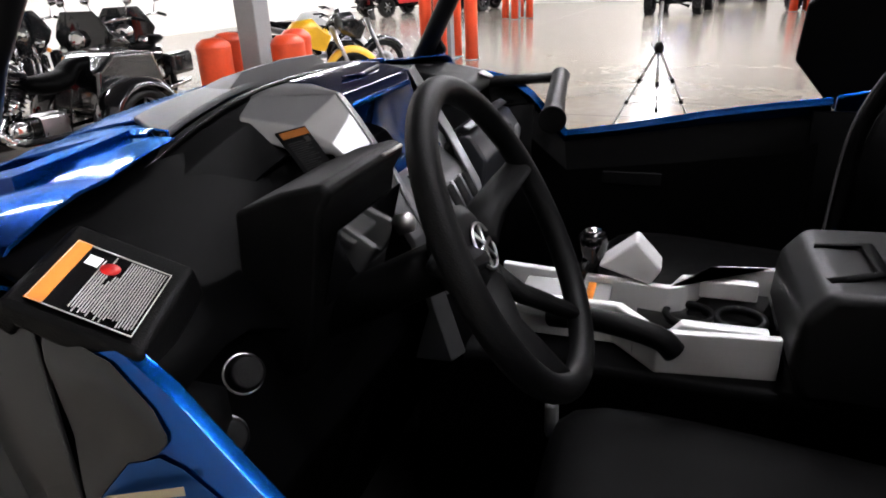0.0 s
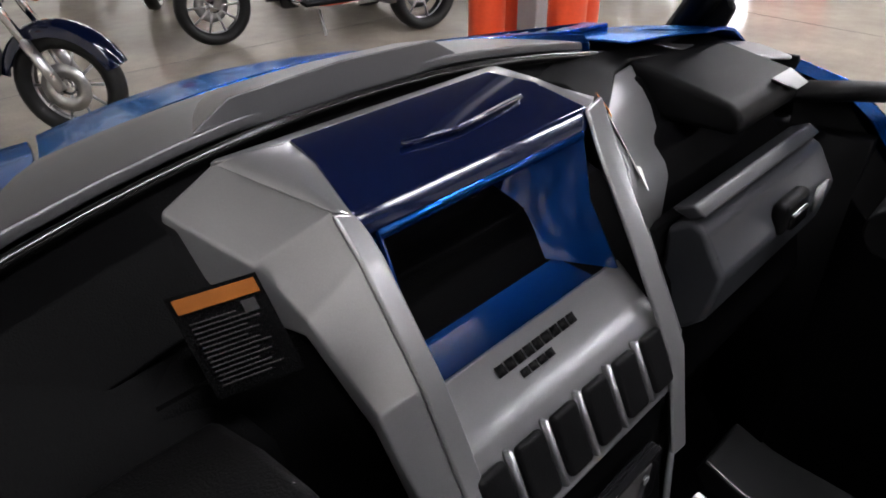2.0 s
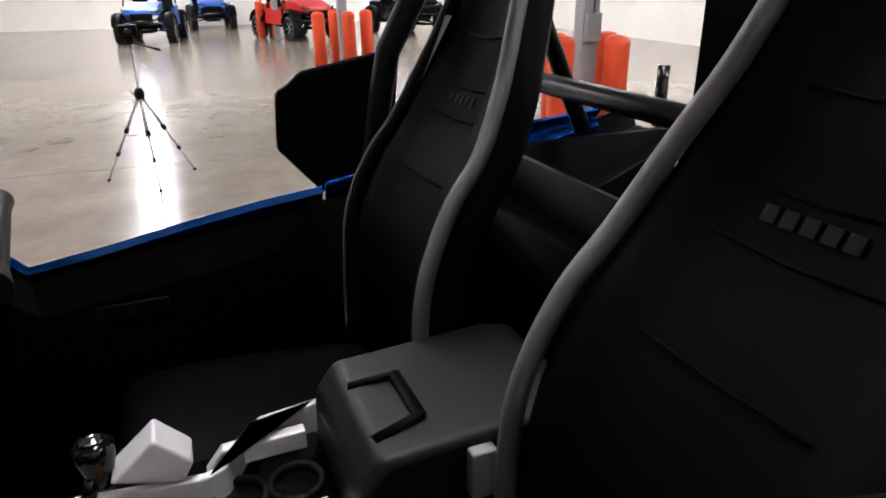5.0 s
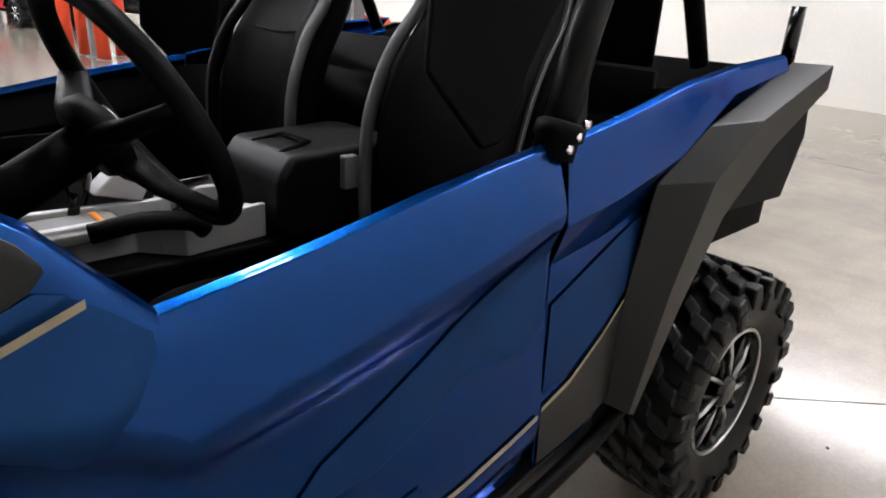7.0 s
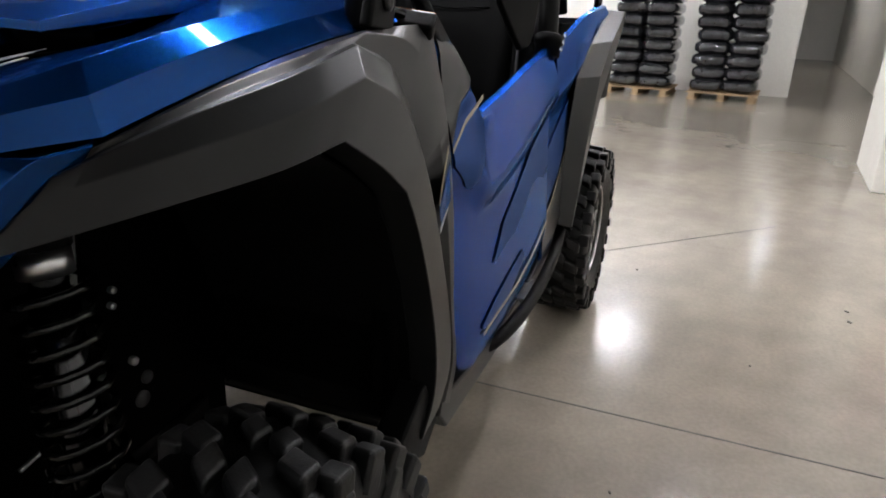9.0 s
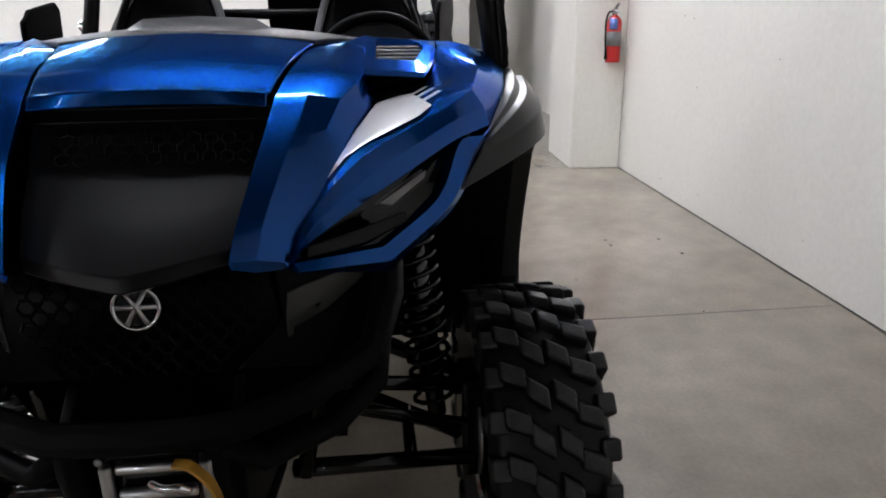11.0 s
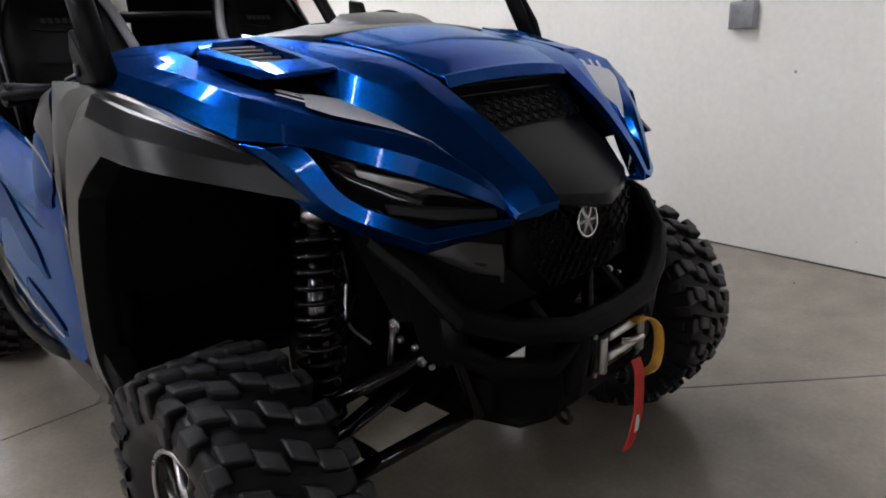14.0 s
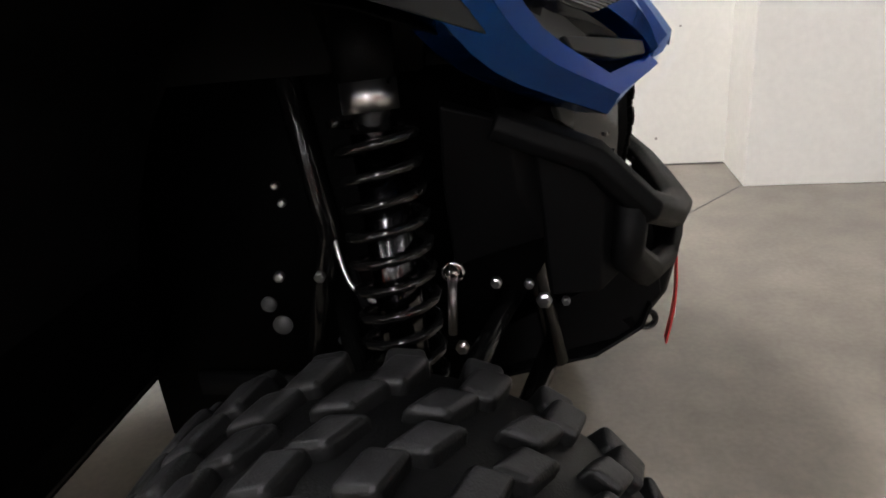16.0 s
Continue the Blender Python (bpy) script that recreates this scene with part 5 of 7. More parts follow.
part("bin_visor", sheet([[(-0.39, y, 1.291) for y in (-0.122, 0, 0.122)], [(-0.445, y, 1.290) for y in (-0.132, 0, 0.132)], [(-0.503, y, 1.274) for y in (-0.145, 0, 0.145)], [(-0.512, y, 1.256) for y in (-0.142, 0, 0.142)]]), NAVY, utv, "dark blue gloss visor over the bin", solid=0.006, bevel=0.004)
part("visor_rib", tube([(-0.462, 0.06, 1.289), (-0.47, 0.0, 1.286), (-0.462, -0.09, 1.289)], 0.003, 6), NAVY, utv, "raised rib on the visor")
BIN = mat("blue_bin_plastic", (0.0008, 0.018, 0.085), 0.14, 0.0, 0.25, 0.05, 8)
SCREEN = mat("glossy_screen_glass", (0.002, 0.002, 0.0025), 0.03, 0.0, 1.0, 0.02, 6, spec=0.8)
part("console_bin", sheet([[(-0.51, 0.130, 1.255), (-0.39, 0.10, 1.24), (-0.39, -0.10, 1.24), (-0.51, -0.130, 1.255)], [(-0.53, 0.126, 1.19), (-0.40, 0.10, 1.14), (-0.40, -0.10, 1.14), (-0.53, -0.126, 1.19)], [(-0.572, 0.124, 1.128), (-0.45, 0.10, 1.10), (-0.45, -0.10, 1.10), (-0.572, -0.124, 1.128)]]), BIN, utv, "open blue storage bin in the console", solid=0.004)
part("display", box(-0.008, 0.008, -0.104, 0.104, -0.075, 0.075, m=pose(-0.425, 0, 1.178, 0, -14, 0)), SCREEN, utv, "glossy black display glass deep in the console", bevel=0.003)
part("bin_floor", box(-0.572, -0.44, -0.122, 0.122, 1.095, 1.108), BIN, utv, "blue bin floor", bevel=0.003)
part("bin_lip", tube([(-0.508, 0.128, 1.252), (-0.508, -0.128, 1.252)], 0.006, 8), BLUE, utv, "blue lip")
ledge = part("switch_panel", sheet([[(-0.560, y, 1.125) for y in (-0.142, 0, 0.142)], [(-0.592, y, 1.098) for y in (-0.145, 0, 0.145)], [(-0.610, y, 1.082) for y in (-0.148, 0, 0.148)], [(-0.645, y, 1.012) for y in (-0.15, 0, 0.15)], [(-0.648, y, 1.00) for y in (-0.15, 0, 0.15)]]), SILVER, utv, "silver switch panel below the bin", solid=0.006, bevel=0.003)
tm = Matrix.Translation((-0.577, 0.01, 1.1135)) @ Matrix(((0.0, 0.764, -0.645, 0), (-1.0, 0.0, 0.0, 0), (0.0, 0.645, 0.764, 0), (0, 0, 0, 1)))
bm = bmesh.new()
for k in range(9):
    box(-0.0555 + 0.0125 * k, -0.0455 + 0.0125 * k, -0.005, 0.005, -0.0004, 0.0007, bm, tm)
part("print_bar", bm, BLACK, ledge, "dark printed bars")
bm = bmesh.new()
for k in range(4):
    box(-0.034 + 0.0115 * k, -0.0245 + 0.0115 * k, -0.0172, -0.0098, -0.0004, 0.0007, bm, tm)
part("print_bar", bm, BLACK, ledge, "dark printed bars")
for k in range(6):
    y = 0.122 - 0.047 * k
    part("rocker_switch", box(-0.017, 0.017, -0.031, 0.031, 0, 0.010, m=Matrix.Translation((-0.630, y, 1.047)) @ pose(0, 0, 0, 0, -63, 0) @ pose(0, 0, 0, 0, 0, 90)), BLACK, ledge, "black rocker switch" if k == 0 else "", bevel=0.006)
    if k:
        part("switch_rib", box(-0.002, 0.002, -0.033, 0.033, 0, 0.008, m=Matrix.Translation((-0.630, y + 0.0235, 1.047)) @ pose(0, 0, 0, 0, -63, 0) @ pose(0, 0, 0, 0, 0, 90)), SILVER, ledge)
part("console_face", sheet([[(-0.640, y, 0.995) for y in (-0.13, 0.13)], [(-0.665, y, 0.88) for y in (-0.12, 0.12)], [(-0.69, y, 0.76) for y in (-0.11, 0.11)]]), INSIDE, utv, "black lower console face", solid=0.01)
part("radio", box(-0.672, -0.655, -0.09, 0.09, 0.895, 0.97), GLASS_DARK, utv, "black radio panel", bevel=0.004)
for k in range(6):
    part("radio_mark", box(-0.6735, -0.6725, 0.07 - 0.027 * k, 0.078 - 0.027 * k, 0.91 + 0.03 * (k % 2), 0.918 + 0.03 * (k % 2)), LABEL_GREY, utv, "small printed mark")
# second warning label beside the console
LA, LB, LD = Vector((-0.451, 0.267, 1.234)), Vector((-0.464, 0.211, 1.233)), Vector((-0.492, 0.264, 1.172))
LC = LD + LB - LA


def on_caution(u, v, h=0.0):
    """A place on the caution label: u across, v down."""
    n = (LB - LA).cross(LD - LA).normalized()
    return tuple(LA.lerp(LB, u).lerp(LD.lerp(LC, u), v) + n * (h if n.x < 0 else -h))


wl = part("console_label", sheet([[on_caution(u, v) for u in (-0.06, 1.06)] for v in (-0.04, 1.04)]), INSIDE, utv, "black caution label beside the console", solid=0.002)
# band and print colours are darkened to stand in for shade on this label
SHADED_BAND = mat("shade_dimmed_orange_band", (0.13, 0.042, 0.008), 0.55, vary=0.08, scale=20, spec=0.05)
DIM_PRINT = mat("shade_dimmed_print", (0.018, 0.018, 0.018), 0.55, vary=0.05, scale=20, spec=0.05)
part("label_band", sheet([[on_caution(u, v, 0.0035) for u in (0, 1)] for v in (0, 0.15)]), SHADED_BAND, wl, "orange band darkened to stand in for shade", solid=0.0006)
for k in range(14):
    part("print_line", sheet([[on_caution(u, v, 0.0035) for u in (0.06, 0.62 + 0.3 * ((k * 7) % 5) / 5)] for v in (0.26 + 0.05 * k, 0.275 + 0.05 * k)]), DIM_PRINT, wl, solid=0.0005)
part("pictogram", sheet([[on_caution(u, v, 0.0035) for u in (0.72, 0.9)] for v in (0.19, 0.32)]), DIM_PRINT, wl, "pictogram darkened to stand in for shade", solid=0.0005)

# passenger side of the dash
TRIM = [fine(r, 3) for r in [
    [(-0.33, -0.24, 1.235), (-0.31, -0.38, 1.235), (-0.32, -0.55, 1.225), (-0.36, -0.71, 1.20)],
    [(-0.40, -0.245, 1.24), (-0.355, -0.40, 1.238), (-0.40, -0.56, 1.222), (-0.44, -0.72, 1.197)],
    [(-0.46, -0.25, 1.215), (-0.38, -0.42, 1.228), (-0.45, -0.60, 1.205), (-0.49, -0.725, 1.187)]]]
part("dash_top", sheet([r[:6] for r in TRIM]), BLACK, utv, "black dash top beside the console", solid=0.008, bevel=0.004)
part("dash_trim", sheet([r[5:] for r in TRIM]), SILVER, utv, "satin silver dash trim on the passenger side", solid=0.008, bevel=0.004)
part("dash_swoosh", sheet([[(-0.38, -0.43, 1.226), (-0.40, -0.33, 1.232), (-0.455, -0.25, 1.218)], [(-0.43, -0.41, 1.185), (-0.45, -0.34, 1.19), (-0.49, -0.26, 1.17)], [(-0.49, -0.37, 1.12), (-0.505, -0.32, 1.115), (-0.53, -0.25, 1.09)], [(-0.53, -0.34, 1.02), (-0.54, -0.30, 1.02), (-0.55, -0.24, 1.0)]]), SILVER, utv, "silver curved dash panel", solid=0.006, bevel=0.004)
sl = part("dash_sticker", sheet([[(-0.415, -0.285, 1.231), (-0.455, -0.262, 1.221)], [(-0.475, -0.315, 1.150), (-0.51, -0.285, 1.132)]]), WHITE, utv, "white and orange dash label", solid=0.001)
part("label_band", sheet([[(-0.4135, -0.2865, 1.237), (-0.4535, -0.2635, 1.227)], [(-0.419, -0.2875, 1.228), (-0.459, -0.2645, 1.218)]]), ORANGE, sl, solid=0.001)
visor = part("passenger_bin_hood", prism([(-0.372, 1.235), (-0.53, 1.206), (-0.548, 1.19), (-0.545, 1.165), (-0.40, 1.16)], -0.63, -0.425, "y"), BLACK, utv, "black hooded passenger bin", bevel=0.01)
part("bin_cap", sheet([[(-0.53, -0.545, 1.212), (-0.555, -0.575, 1.195)], [(-0.525, -0.62, 1.208), (-0.55, -0.63, 1.19)]]), LABEL_GREY, visor, solid=0.004)
SLATE = mat("slate_grey_glovebox_plastic", (0.020, 0.021, 0.024), 0.36, 0.0, 0.0, 0.06, 8, 0.06, 500, 0.2, 800, 0.25)
part("glove_shelf", prism([(-0.40, 1.06), (-0.535, 1.088), (-0.54, 1.05), (-0.50, 0.95), (-0.42, 0.95)], -0.66, -0.27, "y"), BLACK, utv, "black open shelf above the glovebox", bevel=0.008)
lid = part("glovebox_lid", prism([(-0.540, 1.092), (-0.568, 1.112), (-0.588, 1.104), (-0.622, 1.052), (-0.612, 0.985), (-0.585, 0.955), (-0.545, 0.965)], -0.645, -0.285, "y"), SLATE, utv, "slate grey glovebox lid with a latch", bevel=0.009, segments=3)
part("lid_rail", prism([(-0.538, 1.116), (-0.566, 1.130), (-0.584, 1.120), (-0.566, 1.108)], -0.640, -0.290, "y"), SLATE, lid, "slate grey rail along the lid", bevel=0.004)
part("lid_seam", box(-0.607, -0.603, -0.640, -0.290, 1.072, 1.075), BLACK, lid)
part("latch_recess", box(-0.628, -0.606, -0.515, -0.435, 1.045, 1.092, m=pose(0, 0, 0)), BLACK, lid, "black latch recess", bevel=0.008)
part("latch", box(-0.634, -0.622, -0.500, -0.450, 1.052, 1.076), BLACK_GLOSS, lid, "glossy black latch", bevel=0.004)
part("glove_tag", box(-0.6235, -0.6195, -0.60, -0.565, 1.030, 1.070), LABEL_GREY, lid, "small pale tag")
grab = part("grab_bar", tube([(-0.51, -0.585, 1.178), (-0.60, -0.70, 1.17), (-0.695, -0.795, 1.162)], 0.021, 12, flat=0.7), BLACK, utv, "black passenger grab bar")
part("grip", tube([(-0.699, -0.80, 1.163), (-0.706, -0.74, 1.16), (-0.745, -0.44, 1.137), (-0.754, -0.37, 1.131)], 0.026, 18, radii=[0.028, 0.024, 0.025, 0.033]), BLACK, grab, "ribbed rubber grip", bevel=0.004)

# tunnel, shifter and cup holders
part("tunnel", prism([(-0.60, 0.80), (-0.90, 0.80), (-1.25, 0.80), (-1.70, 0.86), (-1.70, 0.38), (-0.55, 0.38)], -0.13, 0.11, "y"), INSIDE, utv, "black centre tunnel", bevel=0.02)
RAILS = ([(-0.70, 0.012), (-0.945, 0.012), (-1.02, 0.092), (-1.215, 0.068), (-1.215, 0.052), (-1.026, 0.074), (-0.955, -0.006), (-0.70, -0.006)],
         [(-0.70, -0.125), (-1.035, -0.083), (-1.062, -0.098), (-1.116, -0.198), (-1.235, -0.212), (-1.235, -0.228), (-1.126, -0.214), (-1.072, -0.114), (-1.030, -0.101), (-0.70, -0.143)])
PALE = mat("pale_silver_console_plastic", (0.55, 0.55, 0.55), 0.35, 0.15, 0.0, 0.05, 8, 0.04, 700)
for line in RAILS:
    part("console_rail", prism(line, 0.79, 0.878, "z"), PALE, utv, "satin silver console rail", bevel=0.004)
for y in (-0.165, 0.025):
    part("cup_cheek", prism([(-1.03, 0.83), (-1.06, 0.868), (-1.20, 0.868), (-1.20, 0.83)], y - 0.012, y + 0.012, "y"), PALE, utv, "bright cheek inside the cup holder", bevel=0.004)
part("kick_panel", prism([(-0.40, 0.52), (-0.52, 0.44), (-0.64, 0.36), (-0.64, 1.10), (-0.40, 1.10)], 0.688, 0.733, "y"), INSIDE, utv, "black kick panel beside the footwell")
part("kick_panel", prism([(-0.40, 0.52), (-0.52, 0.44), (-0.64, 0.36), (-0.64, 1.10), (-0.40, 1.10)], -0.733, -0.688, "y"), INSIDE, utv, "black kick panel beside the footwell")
part("cup_holder", box(-1.225, -0.98, -0.20, 0.05, 0.805, 0.825), BLACK_GLOSS, utv, "black cup holder tray")
for x in (-1.075, -1.165):
    part("cup_ring", ring(0.042, 0.007, pose(x, -0.075, 0.832), 28, 8), BLACK, utv, "black cup holder ring")
part("console_fin", prism([(-0.90, 0.905), (-0.97, 0.965), (-1.02, 0.91), (-1.0, 0.875)], -0.155, -0.09, "y"), PALE, utv, "silver wedge beside the shifter", bevel=0.006)
plate = part("shift_plate", box(-0.93, -0.76, -0.10, 0.03, 0.845, 0.868), LABEL_GREY, utv, "pale shifter plate with print", bevel=0.004)
part("plate_line", box(-0.90, -0.885, -0.09, 0.02, 0.869, 0.8705), ORANGE, plate)
part("shift_lever", tube([(-0.86, -0.10, 0.86), (-0.88, -0.125, 0.92)], 0.012, 10), BLACK_GLOSS, utv, "black shift lever")
knob = part("shift_knob", lathe([(0.001, -0.05), (0.014, -0.045), (0.022, -0.02), (0.030, 0.012), (0.030, 0.028), (0.022, 0.038), (0.001, 0.042)], 24, pose(-0.884, -0.13, 0.925)), BLACK_GLOSS, utv, "glossy black shift knob")
part("knob_cap", lathe([(0.001, 0.040), (0.019, 0.038), (0.015, 0.044), (0.001, 0.046)], 20, pose(-0.884, -0.13, 0.925)), CHROME, knob, "bright top cap")
part("parking_lever", tube(fine([(-0.84, 0.09, 0.885), (-0.93, 0.115, 0.90), (-1.02, 0.12, 0.885), (-1.05, 0.12, 0.86)], 4), 0.02, 12), BLACK, utv, "black parking brake lever")

# armrest box
PAD = mat("dark_grey_armrest_skin", (0.0065, 0.0065, 0.0068), 0.42, 0.0, 0.0, 0.08, 9, 0.08, 500, 0.35, 800, 0.22)
arm = part("armrest_box", prism([(-1.218, 0.86), (-1.222, 0.945), (-1.258, 0.993), (-1.53, 1.003), (-1.60, 0.99), (-1.60, 0.80), (-1.24, 0.80)], -0.165, 0.125, "y"), PAD, utv, "dark grey-black padded armrest box", bevel=0.018, segments=3)
# a black strip laid on the pad stands in for the groove's shade
part("armrest_groove_strip", tube([(-1.262, 0.07, 0.990), (-1.335, 0.055, 1.0035), (-1.335, -0.06, 1.0035), (-1.262, -0.075, 0.990)], 0.012, 8, flat=0.35), INSIDE, arm, "black strip standing in for the shaded groove round the pull")


# seats
def seat(s):
    yc = s * 0.40
    back = [(-1.435, 0.76, 0.235), (-1.446, 0.94, 0.255), (-1.456, 1.06, 0.256), (-1.482, 1.15, 0.252), (-1.522, 1.23, 0.245), (-1.575, 1.30, 0.235), (-1.625, 1.40, 0.205), (-1.668, 1.50, 0.165), (-1.70, 1.60, 0.135), (-1.715, 1.70, 0.118), (-1.725, 1.76, 0.08)]
    rows = []
    for x, z, w in back:
        r = []
        for t in (-1, -0.86, -0.62, -0.5, 0, 0.5, 0.62, 0.86, 1):
            d = {1: -0.05, 0.86: 0.028, 0.62: 0.022, 0.5: 0.0, 0: -0.004}[abs(t)]
            r.append((x + d + 0.0, yc + t * w, z + 0.3 * d))
        rows.append(r)
    ob = part("seat", sheet([fine(r, 1) for r in rows]), VINYL, utv, "black vinyl bucket seat with grey bolsters", solid=0.07)
    md = ob.modifiers.new("round", "SUBSURF")
    md.levels = md.render_levels = 1
    for e in (-1, 1):
        line = [(x + 0.028, yc + e * (w * 0.90), z + 0.004) for x, z, w in back[:-1]]
        if e * s < 0:
            part("bolster", tube(fine(line, 4), 0.019, 10, flat=0.8), PIPING, ob, "grey vinyl bolster edge")
        else:
            part("bolster", tube(fine(line, 4), 0.019, 10, flat=0.8), VINYL, ob, "black outer bolster edge")
            part("piping", tube([(x + 0.02, y + e * 0.006, z) for x, y, z in fine(line, 4)], 0.0035, 6), PIPING, ob, "thin grey piping")
    for z, x, w in ((1.33, -1.592, 0.10), (1.385, -1.620, 0.09), (1.22, -1.52, 0.11), (1.48, -1.662, 0.07)):
        part("seam", tube([(x + 0.004, yc - w, z + 0.006), (x + 0.001, yc, z), (x + 0.004, yc + w, z + 0.006)], 0.002, 6), VINYL, ob)
    for k in range(5):
        y = yc + 0.046 - 0.023 * k
        part("seat_print", sheet([[(-1.613, y - 0.008, 1.374), (-1.613, y + 0.008, 1.374)], [(-1.605, y - 0.008, 1.358), (-1.605, y + 0.008, 1.358)]]), DIM_PRINT, ob, "grey embroidered print bar", solid=0.003)
    rows = []
    for x, z, w in ((-0.86, 0.70, 0.20), (-0.87, 0.765, 0.225), (-0.93, 0.795, 0.24), (-1.10, 0.785, 0.25), (-1.28, 0.765, 0.25), (-1.44, 0.76, 0.24)):
        rows.append([(x, yc + t * w, z + {1: -0.05, 0.9: 0.0, 0.62: 0.012, 0.3: 0.0, 0: -0.004}[abs(t)]) for t in (-1, -0.9, -0.62, -0.3, 0, 0.3, 0.62, 0.9, 1)])
    cu = part("cushion", sheet(rows), VINYL, ob, "black vinyl seat cushion", solid=0.08)
    md = cu.modifiers.new("round", "SUBSURF")
    md.levels = md.render_levels = 1
    part("cushion_tab", box(-0.875, -0.855, yc - s * 0.20 - 0.02, yc - s * 0.20 + 0.02, 0.72, 0.79), PIPING, ob, "grey tab", bevel=0.008)
    part("seat_base", box(-1.36, -0.92, yc - 0.2, yc + 0.2, 0.40, 0.70), INSIDE, ob)
    part("buckle", box(-1.42, -1.38, yc - s * 0.27 - 0.014, yc - s * 0.27 + 0.014, 0.90, 0.98), LABEL_GREY, ob, "seat belt buckle", bevel=0.004)


seat(1)
seat(-1)


# ---- the store round the vehicle ----
def bollard(x, y, h=1.12):
    e = thing("bollard", (x, y, 0), "orange-red plastic sleeve bollard standing on the concrete", "bollard", "red bollards round the columns")
    m = pose(x, y, 0)
    part("sleeve", lathe([(0.001, 0.012), (0.115, 0.012), (0.115, h - 0.09), (0.117, h - 0.07), (0.108, h - 0.04), (0.07, h - 0.01), (0.001, h)], 24, m), POST_RED, e)
    part("base_ring", lathe([(0.001, 0.0), (0.14, 0.0), (0.14, 0.008), (0.12, 0.016), (0.001, 0.016)], 24, m), POST_GREY, e, "pale base ring")
    part("seam_ring", ring(0.1155, 0.003, m @ pose(0, 0, h - 0.06), 24, 6), POST_RED, e)
    return e


def column(x, y, r=0.085, boxed=False):
    e = thing("steel_column", (x, y, 0), "grey painted steel column between red bollards", "column", "steel columns of the store")
    c = HALL.to_3x3()
    bm = box(-r, r, -r, r, 0, 4.598)
    bm.transform(pose(x, y, 0, 0, 0, TURN))
    part("shaft", bm, POST_GREY, e, bevel=0.012)
    bm = box(-r - 0.06, r + 0.06, -r - 0.06, r + 0.06, 0, 0.02)
    bm.transform(pose(x, y, 0, 0, 0, TURN))
    part("base_plate", bm, POST_GREY, e, bevel=0.003)
    if boxed:
        bm = box(-0.07, 0.07, r, r + 0.07, 1.05, 1.30)
        bm.transform(pose(x, y, 0, 0, 0, TURN))
        part("switch_box", bm, LABEL_GREY, e, "grey electrical switch box", bevel=0.006)
        part("conduit", tube([(x, y + r + 0.03, 1.3), (x, y + r + 0.03, 4.5)], 0.012, 8), STEEL, e)


for cx, cy, ends, boxed in ((1.85, -3.05, ((1.97, -2.72), (1.52, -2.93), (1.73, -3.38), (2.18, -3.17)), False),
                            (2.97, -10.6, ((3.4, -10.62), (2.95, -10.12), (2.52, -10.55), (2.98, -11.05)), False),
                            (-4.24, -11.75, ((-3.75, -11.6), (-4.24, -11.31), (-4.72, -11.86), (-4.2, -12.2)), False),
                            (4.1, -21.0, ((3.7, -21.0), (4.5, -21.0), (4.1, -20.6), (4.1, -21.4)), False),
                            (-4.4, -20.6, ((-4.0, -21.1), (-4.8, -21.1), (-4.4, -20.8), (-4.4, -21.5)), False),
                            (-4.75, -4.6, ((-4.42, -4.48), (-4.87, -4.27), (-5.08, -4.72), (-4.63, -4.93)), True)):
    column(cx, cy, boxed=boxed)
    for bx, by in ends:
        bollard(bx, by)

# tripod
tripod = thing("tripod", (-0.83, -5.29, 0), "silver aluminium tripod with a small black camera", "tripod")
APEX = Vector((-0.834, -5.287, 0.75))
for fx, fy in ((-0.874, -4.896), (-0.452, -5.446), (-1.177, -5.519)):
    f = Vector((fx, fy, 0.0))
    d = f - APEX
    leg = part("leg", tube([APEX + d * 0.02, APEX + d * 0.40], 0.0125, 10), ALUMINIUM, tripod)
    part("leg_section", tube([APEX + d * 0.38, APEX + d * 0.68], 0.0095, 8), ALUMINIUM, leg)
    part("leg_section", tube([APEX + d * 0.66, APEX + d * 0.985], 0.007, 8), ALUMINIUM, leg)
    part("clamp", tube([APEX + d * 0.375, APEX + d * 0.43], 0.019, 10), BLACK, leg, "black leg clamp")
    part("clamp", tube([APEX + d * 0.655, APEX + d * 0.70], 0.016, 10), BLACK, leg, "black leg clamp")
    part("foot", tube([APEX + d * 0.975, APEX + d * 0.998], 0.014, 10), BLACK, leg, "black rubber foot")
    part("spreader", tube([APEX + Vector((0, 0, -0.33)), APEX + d * 0.47], 0.005, 6), ALUMINIUM, tripod)
part("centre_post", tube([APEX + Vector((0, 0, -0.36)), APEX + Vector((0, 0, 0.40))], 0.012, 10), ALUMINIUM, tripod)
part("shoulder", lathe([(0.001, -0.05), (0.03, -0.05), (0.045, 0), (0.035, 0.03), (0.02, 0.05), (0.001, 0.05)], 16, Matrix.Translation(APEX)), BLACK, tripod, "black tripod shoulder")
part("crank", tube([APEX + Vector((0, 0, 0.01)), APEX + Vector((0.06, 0.03, 0.01)), APEX + Vector((0.065, 0.03, 0.05))], 0.006, 8), BLACK, tripod)
part("head", box(-0.03, 0.03, -0.025, 0.025, 0, 0.07, m=Matrix.Translation(APEX + Vector((0, 0, 0.395)))), BLACK, tripod, "black pan head", bevel=0.006)
part("pan_handle", tube([APEX + Vector((0, 0, 0.42)), APEX + Vector((-0.16, 0.12, 0.37)), APEX + Vector((-0.22, 0.16, 0.355))], 0.008, 8, radii=[0.006, 0.006, 0.013]), BLACK, tripod)
camera_body = thing("small_camera", (-0.834, -5.287, 1.215), "small black camera mounted on the tripod", "camera")
